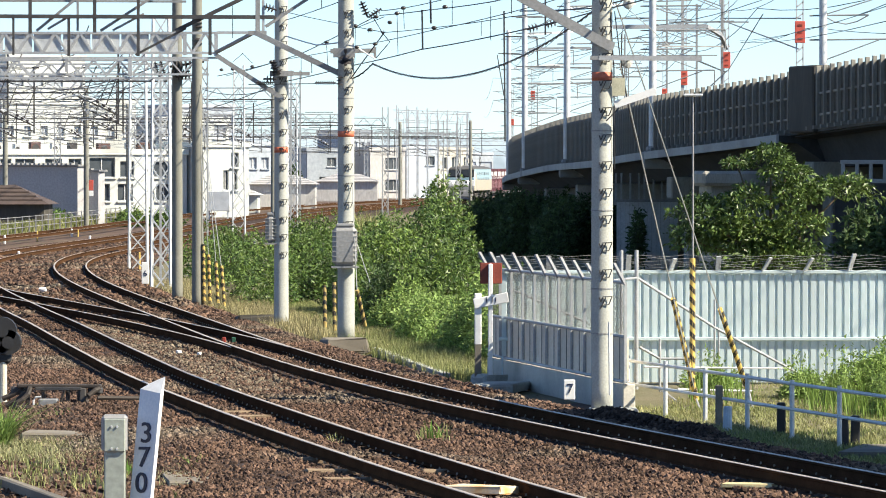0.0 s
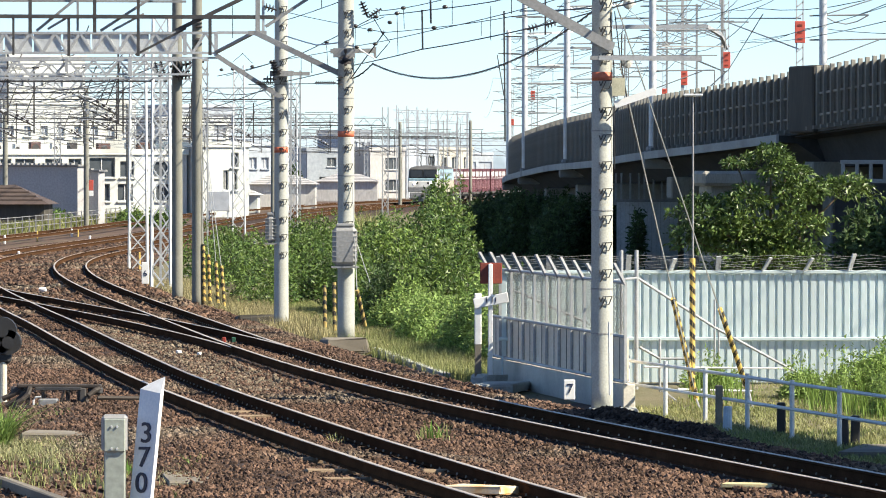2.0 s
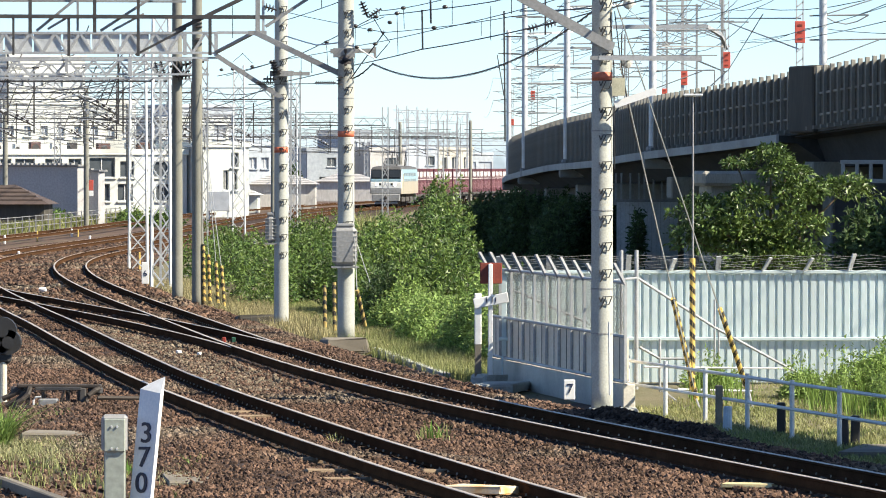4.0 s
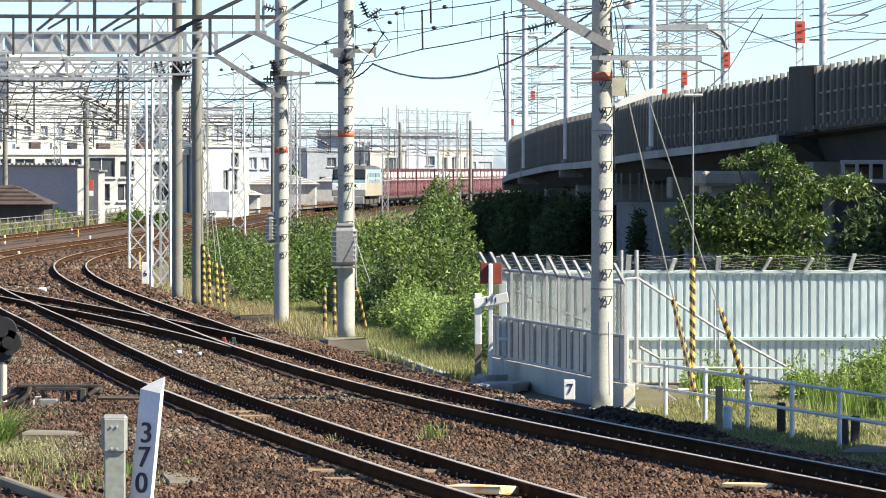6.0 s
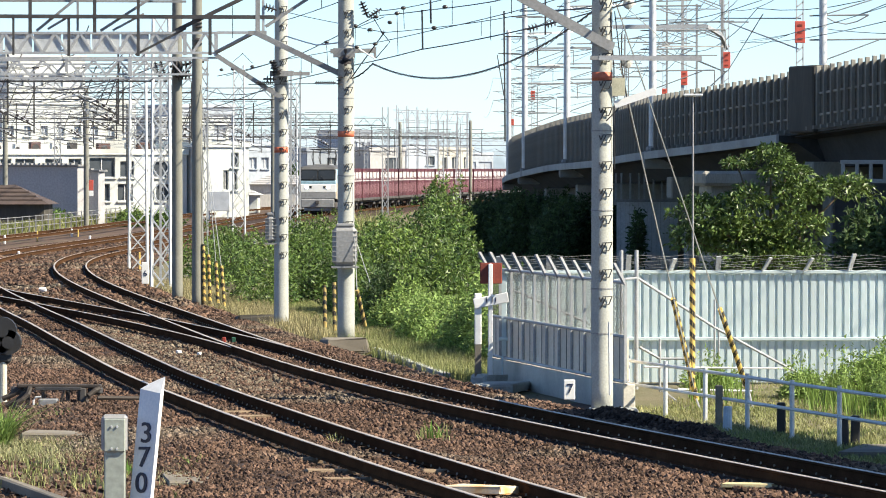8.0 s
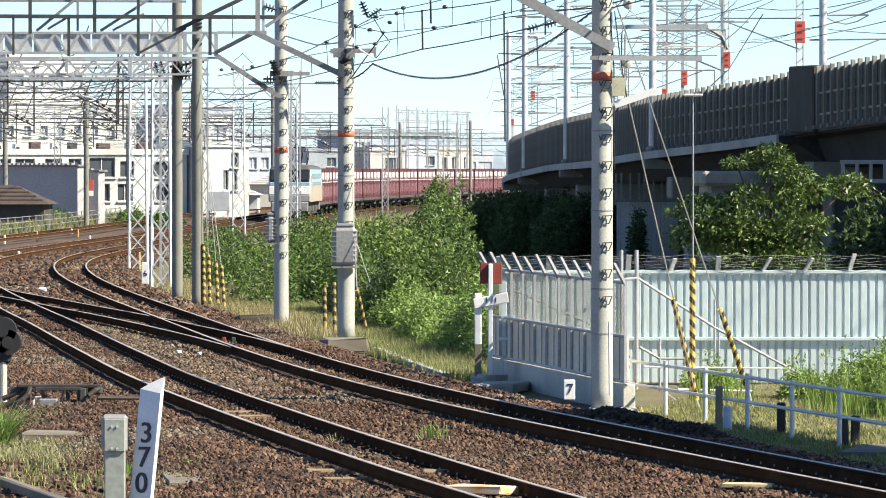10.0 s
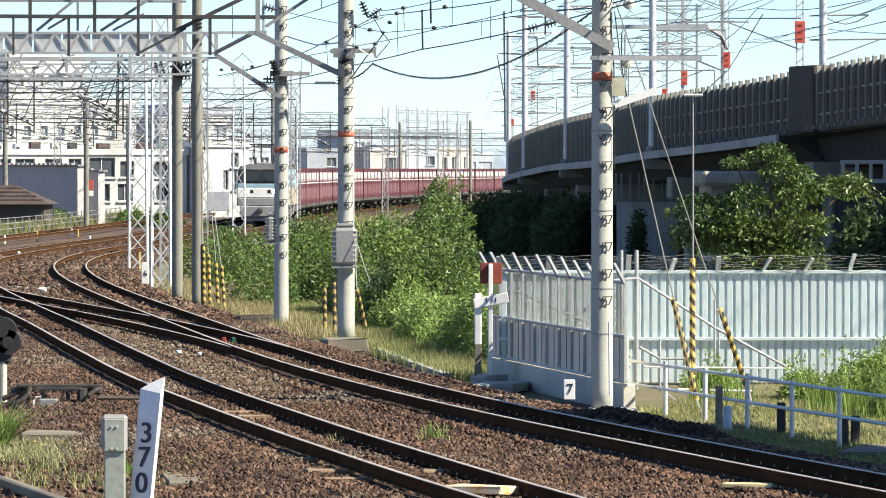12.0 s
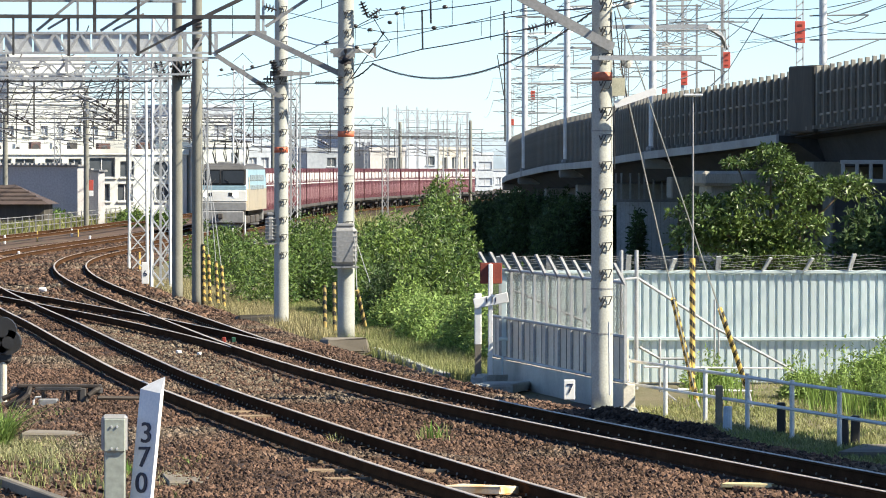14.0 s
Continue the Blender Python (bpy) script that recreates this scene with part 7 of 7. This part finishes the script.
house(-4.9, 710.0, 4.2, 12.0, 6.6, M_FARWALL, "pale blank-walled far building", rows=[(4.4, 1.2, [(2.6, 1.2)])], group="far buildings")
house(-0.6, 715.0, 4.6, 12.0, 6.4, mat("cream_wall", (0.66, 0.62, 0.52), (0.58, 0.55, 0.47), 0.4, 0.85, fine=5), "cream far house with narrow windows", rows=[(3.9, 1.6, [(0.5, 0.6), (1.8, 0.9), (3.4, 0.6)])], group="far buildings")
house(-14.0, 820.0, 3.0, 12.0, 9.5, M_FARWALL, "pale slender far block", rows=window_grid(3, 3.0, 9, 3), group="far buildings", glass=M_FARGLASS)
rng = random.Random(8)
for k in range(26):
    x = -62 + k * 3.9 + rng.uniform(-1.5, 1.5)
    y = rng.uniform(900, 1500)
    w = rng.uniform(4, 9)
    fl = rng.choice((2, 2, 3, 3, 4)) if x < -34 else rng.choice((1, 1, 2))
    house(x * y / 900, y, w, 10.0, 2.9 * fl + 0.6, M_FARWALL, "haze-tinted far town building with rows of windows", "town_building", rows=window_grid(3, w, 9, fl), group="far buildings", glass=M_FARGLASS)

# far ridge, with haze put into its pale blue colour
def build_ridge():
    n = 60
    vs = []
    for i in range(n + 1):
        a = radians(-30 + i)
        r = 3600.0
        h = 26 + 20 * noise.noise((i * 0.21, 0, 0)) + 9 * noise.noise((i * 0.9, 4, 0))
        vs += [(r * math.sin(a), r * math.cos(a), -0.5), (r * math.sin(a), r * math.cos(a), max(6, h)), (1.12 * r * math.sin(a), 1.12 * r * math.cos(a), -0.5)]
    fs = []
    for i in range(n):
        k = 3 * i
        fs += [(k, k + 3, k + 4, k + 1), (k + 1, k + 4, k + 5, k + 2)]
    tagged(new("far_hills", mesh_of("far_hills", vs, fs, mat("hazy_hill", (0.36, 0.44, 0.50), (0.33, 0.41, 0.47), 0.01, 0.95, fine=0.1, bump=0), True)), "low hills on the horizon, coloured blue for haze", "hills", kind="structure")


build_ridge()


def build_switchyard():
    """Dense pale steelwork of a far switchyard."""
    mem = []
    for i, x in enumerate(np.linspace(-5.6, 3.0, 8)):
        for y in (640.0, 668.0):
            mem.append(("post", (x, y, -0.4), (x, y, 11.2 - 0.12 * i), 0.14, M_GALV))
    for z in (6.5, 8.0, 9.4, 10.6):
        for y in (640.0, 668.0):
            mem.append(("beam", (-6.0, y, z), (3.4, y, z - 0.3), 0.10, M_GALV))
    for i in range(14):
        x = -5.8 + i * 0.66
        mem.append(("brace", (x, 640, 6.5 + (i % 2) * 1.5), (x + 0.66, 640, 8.0 - (i % 2) * 1.5), 0.08, M_GALV))
        mem.append(("brace", (x, 654, 9.4 + (i % 2) * 1.2), (x + 0.66, 654, 10.6 - (i % 2) * 1.2), 0.08, M_GALV))
        mem.append(("hanger", (x + 0.3, 650, 7.0), (x + 0.3, 650, 9.6), 0.06, M_GALV))
    frame_of("switchyard_steelwork", "dense pale steelwork of a far switchyard", mem, "steelwork")


build_switchyard()

# weathered poles on the outside of the bend
for x, y, h, b in ((-27.2, 330.0, 8.2, 2.2), (-22.5, 335.0, 9.0, 2.4), (-9.7, 560.0, 9.5, 3.0), (-4.2, 520.0, 8.5, 3.2), (-24.9, 420.0, 9.0, None), (-12.8, 400.0, 10.0, None), (2.9, 560.0, 9.0, None)):
    concrete_pole(x, y, h, 0.17, "weathered pole beyond the outer track", band=b, steps_from=0, dark=True)


def build_wire_fence():
    t = empty("wire_fence", Matrix(), "rusty wire fence along the outer track", "fence")
    pts = [beside(float(y), -12.4) for y in np.arange(262, 380, 4.0)]
    for x, y, _ in pts:
        bm = bmesh.new()
        bar(bm, (x, y, -0.4), (x, y, 0.75), 0.07)
        part("post", bm, M_GALV_DULL, t)
    for z in (0.1, 0.4, 0.7):
        put("wire", mesh_of("wire", *tube([(x, y, z) for x, y, _ in pts], 0.022, 4), M_GALV_DULL), t)


build_wire_fence()
blades("bank_weeds", [(*beside(float(y), -13.3)[:2], -0.4, 0.8, 3.0, 260) for y in np.arange(262, 400, 4.0)], 0.7, 0.04, M_BLADE, 41, "weeds along the wire fence")
shrub(-25.3, 345.0, 3.0, 5.0, 1.1, 1500, "low weeds by the wire fence", 42, size=0.11, lumps=5)
shrub(-20.0, 360.0, 4.5, 5.0, 1.2, 2000, "low weeds by the wire fence", 43, size=0.11, lumps=6)
blades("reeds", [(-2.55, 184.0, -0.4, 0.5, 4.0, 1500)], 2.05, 0.022, M_BLADE, 45, "pale tall reeds behind the scrub")
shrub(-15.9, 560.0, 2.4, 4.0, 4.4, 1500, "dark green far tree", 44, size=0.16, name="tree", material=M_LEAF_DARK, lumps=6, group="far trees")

# boards and cabinets
t = empty("equipment_cabinet", pose(-16.9, 400.0, -0.4), "pale grey equipment cabinet on legs", "cabinet")
bm = bmesh.new()
box(bm, 0, 0, 1.45, 1.7, 0.8, 1.5, 0.04)
part("casing", bm, M_GALV, t)
for x in (-0.7, 0.7):
    bm = bmesh.new()
    bar(bm, (x, 0, 0), (x, 0, 0.75), 0.1)
    part("leg", bm, M_GALV, t)
t = empty("advert_board", pose(-23.45, 352.0, 1.2), "red and white board on the wall corner", "sign")
bm = bmesh.new()
box(bm, 0, 0, 1.2, 0.55, 0.1, 0.7, 0.02)
part("red_panel", bm, M_RED, t)
bm = bmesh.new()
box(bm, 0, 0, 0.65, 0.55, 0.1, 0.35, 0.02)
part("white_panel", bm, M_WHITE, t)


M_SCREEN = mat("grimy_screen_sheet", (0.50, 0.52, 0.53), (0.42, 0.44, 0.45), 0.8, 0.8, fine=10)


def build_infill_wall():
    """Dark wall added for the shade under the viaduct, closing its far side, and sheeting."""
    ys = [float(v) for v in np.arange(111, 420, 3.0)]
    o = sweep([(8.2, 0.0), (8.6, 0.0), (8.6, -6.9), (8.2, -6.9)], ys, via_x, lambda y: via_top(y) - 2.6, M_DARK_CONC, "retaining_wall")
    tagged(o, "dark wall added under the viaduct to stand for shade", "wall", kind="structure")
    t = empty("sheet_screen", pose(6.7, 205.0, -0.4), "shaded pale sheet screen under the viaduct", "fence")
    for k in range(14):
        bm = bmesh.new()
        box(bm, 0.08 + k * 0.17, 0.02 * (k % 2), 1.3, 0.16, 0.03, 2.6)
        part("slat", bm, M_SCREEN, t)
    bm = bmesh.new()
    box(bm, 1.2, -0.03, 2.64, 2.5, 0.1, 0.1)
    part("cap_rail", bm, M_GALV_DULL, t)


build_infill_wall()


def build_under_viaduct():
    """Pale abutment, slim posts and a short white railing seen beneath the deck."""
    t = empty("abutment", pose(9.85, 176.0, -0.4, 0, 0, 8), "pale concrete abutment head beneath the viaduct deck", "abutment", kind="structure")
    bm = bmesh.new()
    box(bm, 0, 0, 1.9, 2.5, 1.6, 3.8, 0.12)
    box(bm, 0, -0.2, 3.55, 3.0, 2.0, 0.5, 0.1)
    part("head", bm, M_RIB, t)
    t = empty("post_fence", pose(6.4, 207.0, 2.2), "row of slim pale posts beneath the viaduct", "fence")
    for k in range(9):
        bm = bmesh.new()
        box(bm, 0.3 * k + 0.05 * math.sin(k * 2.1), 0.1 * (k % 3), 0.55, 0.07, 0.07, 1.1)
        part("post", bm, M_EDGE, t)
    bm = bmesh.new()
    box(bm, 1.2, 0.1, -0.05, 2.9, 0.3, 0.2, 0.02)
    part("sill", bm, M_RIB, t)
    t = empty("railing", pose(12.05, 160.0, 2.65), "short white steel railing beside the viaduct", "railing")
    for k in range(5):
        bm = bmesh.new()
        box(bm, k * 0.42, 0, 0.72, 0.11, 0.08, 0.6, 0.01)
        part("post", bm, M_EDGE, t)
    for z in (0.45, 1.02):
        bm = bmesh.new()
        box(bm, 0.84, -0.03, z, 1.85, 0.06, 0.12, 0.01)
        part("rail", bm, M_EDGE, t)
    # plinth takes the soffit's colour, darkened for shade
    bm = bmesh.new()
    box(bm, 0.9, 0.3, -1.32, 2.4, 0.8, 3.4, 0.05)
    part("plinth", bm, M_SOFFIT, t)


build_under_viaduct()


def tree(x, y, h, blobs, count, size, label, seed, material):
    """A tree with a tapered trunk, limbs into each clump, and ragged leaf clumps (dx, y, z, rx, ry, rz)."""
    t = empty("tree", pose(x, y, -0.4), label, "tree")
    bm = bmesh.new()
    rod(bm, (0, 0, 0), (0.1, 0, h * 0.5), 0.13, 0.08, 10)
    part("trunk", bm, M_STEM, t)
    for bx, by, bz, rx, ry, rz in blobs:
        bm = bmesh.new()
        rod(bm, (0.06, 0, h * 0.3), (bx * 0.5, by * 0.5, (h * 0.3 + bz) / 2 + 0.2), 0.05, 0.035, 6)
        rod(bm, (bx * 0.5, by * 0.5, (h * 0.3 + bz) / 2 + 0.2), (bx, by, bz), 0.035, 0.012, 6)
        part("limb", bm, M_STEM, t)
    leaves("crown", blobs, count, size, material, seed, t, droop=0.5, floor=0.2)


tree(7.4, 120.0, 4.4, [(-0.3, -0.6, 2.3, 0.9, 0.4, 0.5), (0.6, -0.6, 2.5, 0.8, 0.4, 0.5), (-1.2, -0.5, 2.5, 0.7, 0.4, 0.45), (0.15, -0.7, 1.6, 1.2, 0.4, 0.6), (0.0, 0, 4.1, 0.5, 0.6, 0.3), (0.35, 0, 3.75, 0.6, 0.7, 0.3), (-0.75, 0, 3.95, 0.38, 0.5, 0.16), (-1.5, 0.3, 2.9, 0.7, 0.8, 0.35), (-0.6, 0, 3.0, 0.7, 0.8, 0.45), (0.6, 0, 3.2, 0.6, 0.8, 0.4), (1.6, 0.2, 3.3, 0.75, 0.7, 0.4), (-1.7, 0, 2.2, 0.55, 0.7, 0.5), (-0.8, 0.4, 2.1, 0.9, 0.9, 0.5), (0.2, 0, 1.9, 0.9, 0.9, 0.45), (-0.4, 0.5, 1.2, 1.6, 0.8, 0.6)], 15000, 0.06, "broad-leaved tree with drooping leaves before the viaduct", 51, M_LEAF_TREE)
shrub(12.2, 152.0, 3.6, 5.0, 2.9, 6000, "ivy-clad bush coloured darker for the viaduct's shade", 52, material=M_LEAF_DARK, size=0.09)
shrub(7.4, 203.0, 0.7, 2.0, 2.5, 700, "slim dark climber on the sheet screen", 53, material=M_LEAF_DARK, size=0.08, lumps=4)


motions()
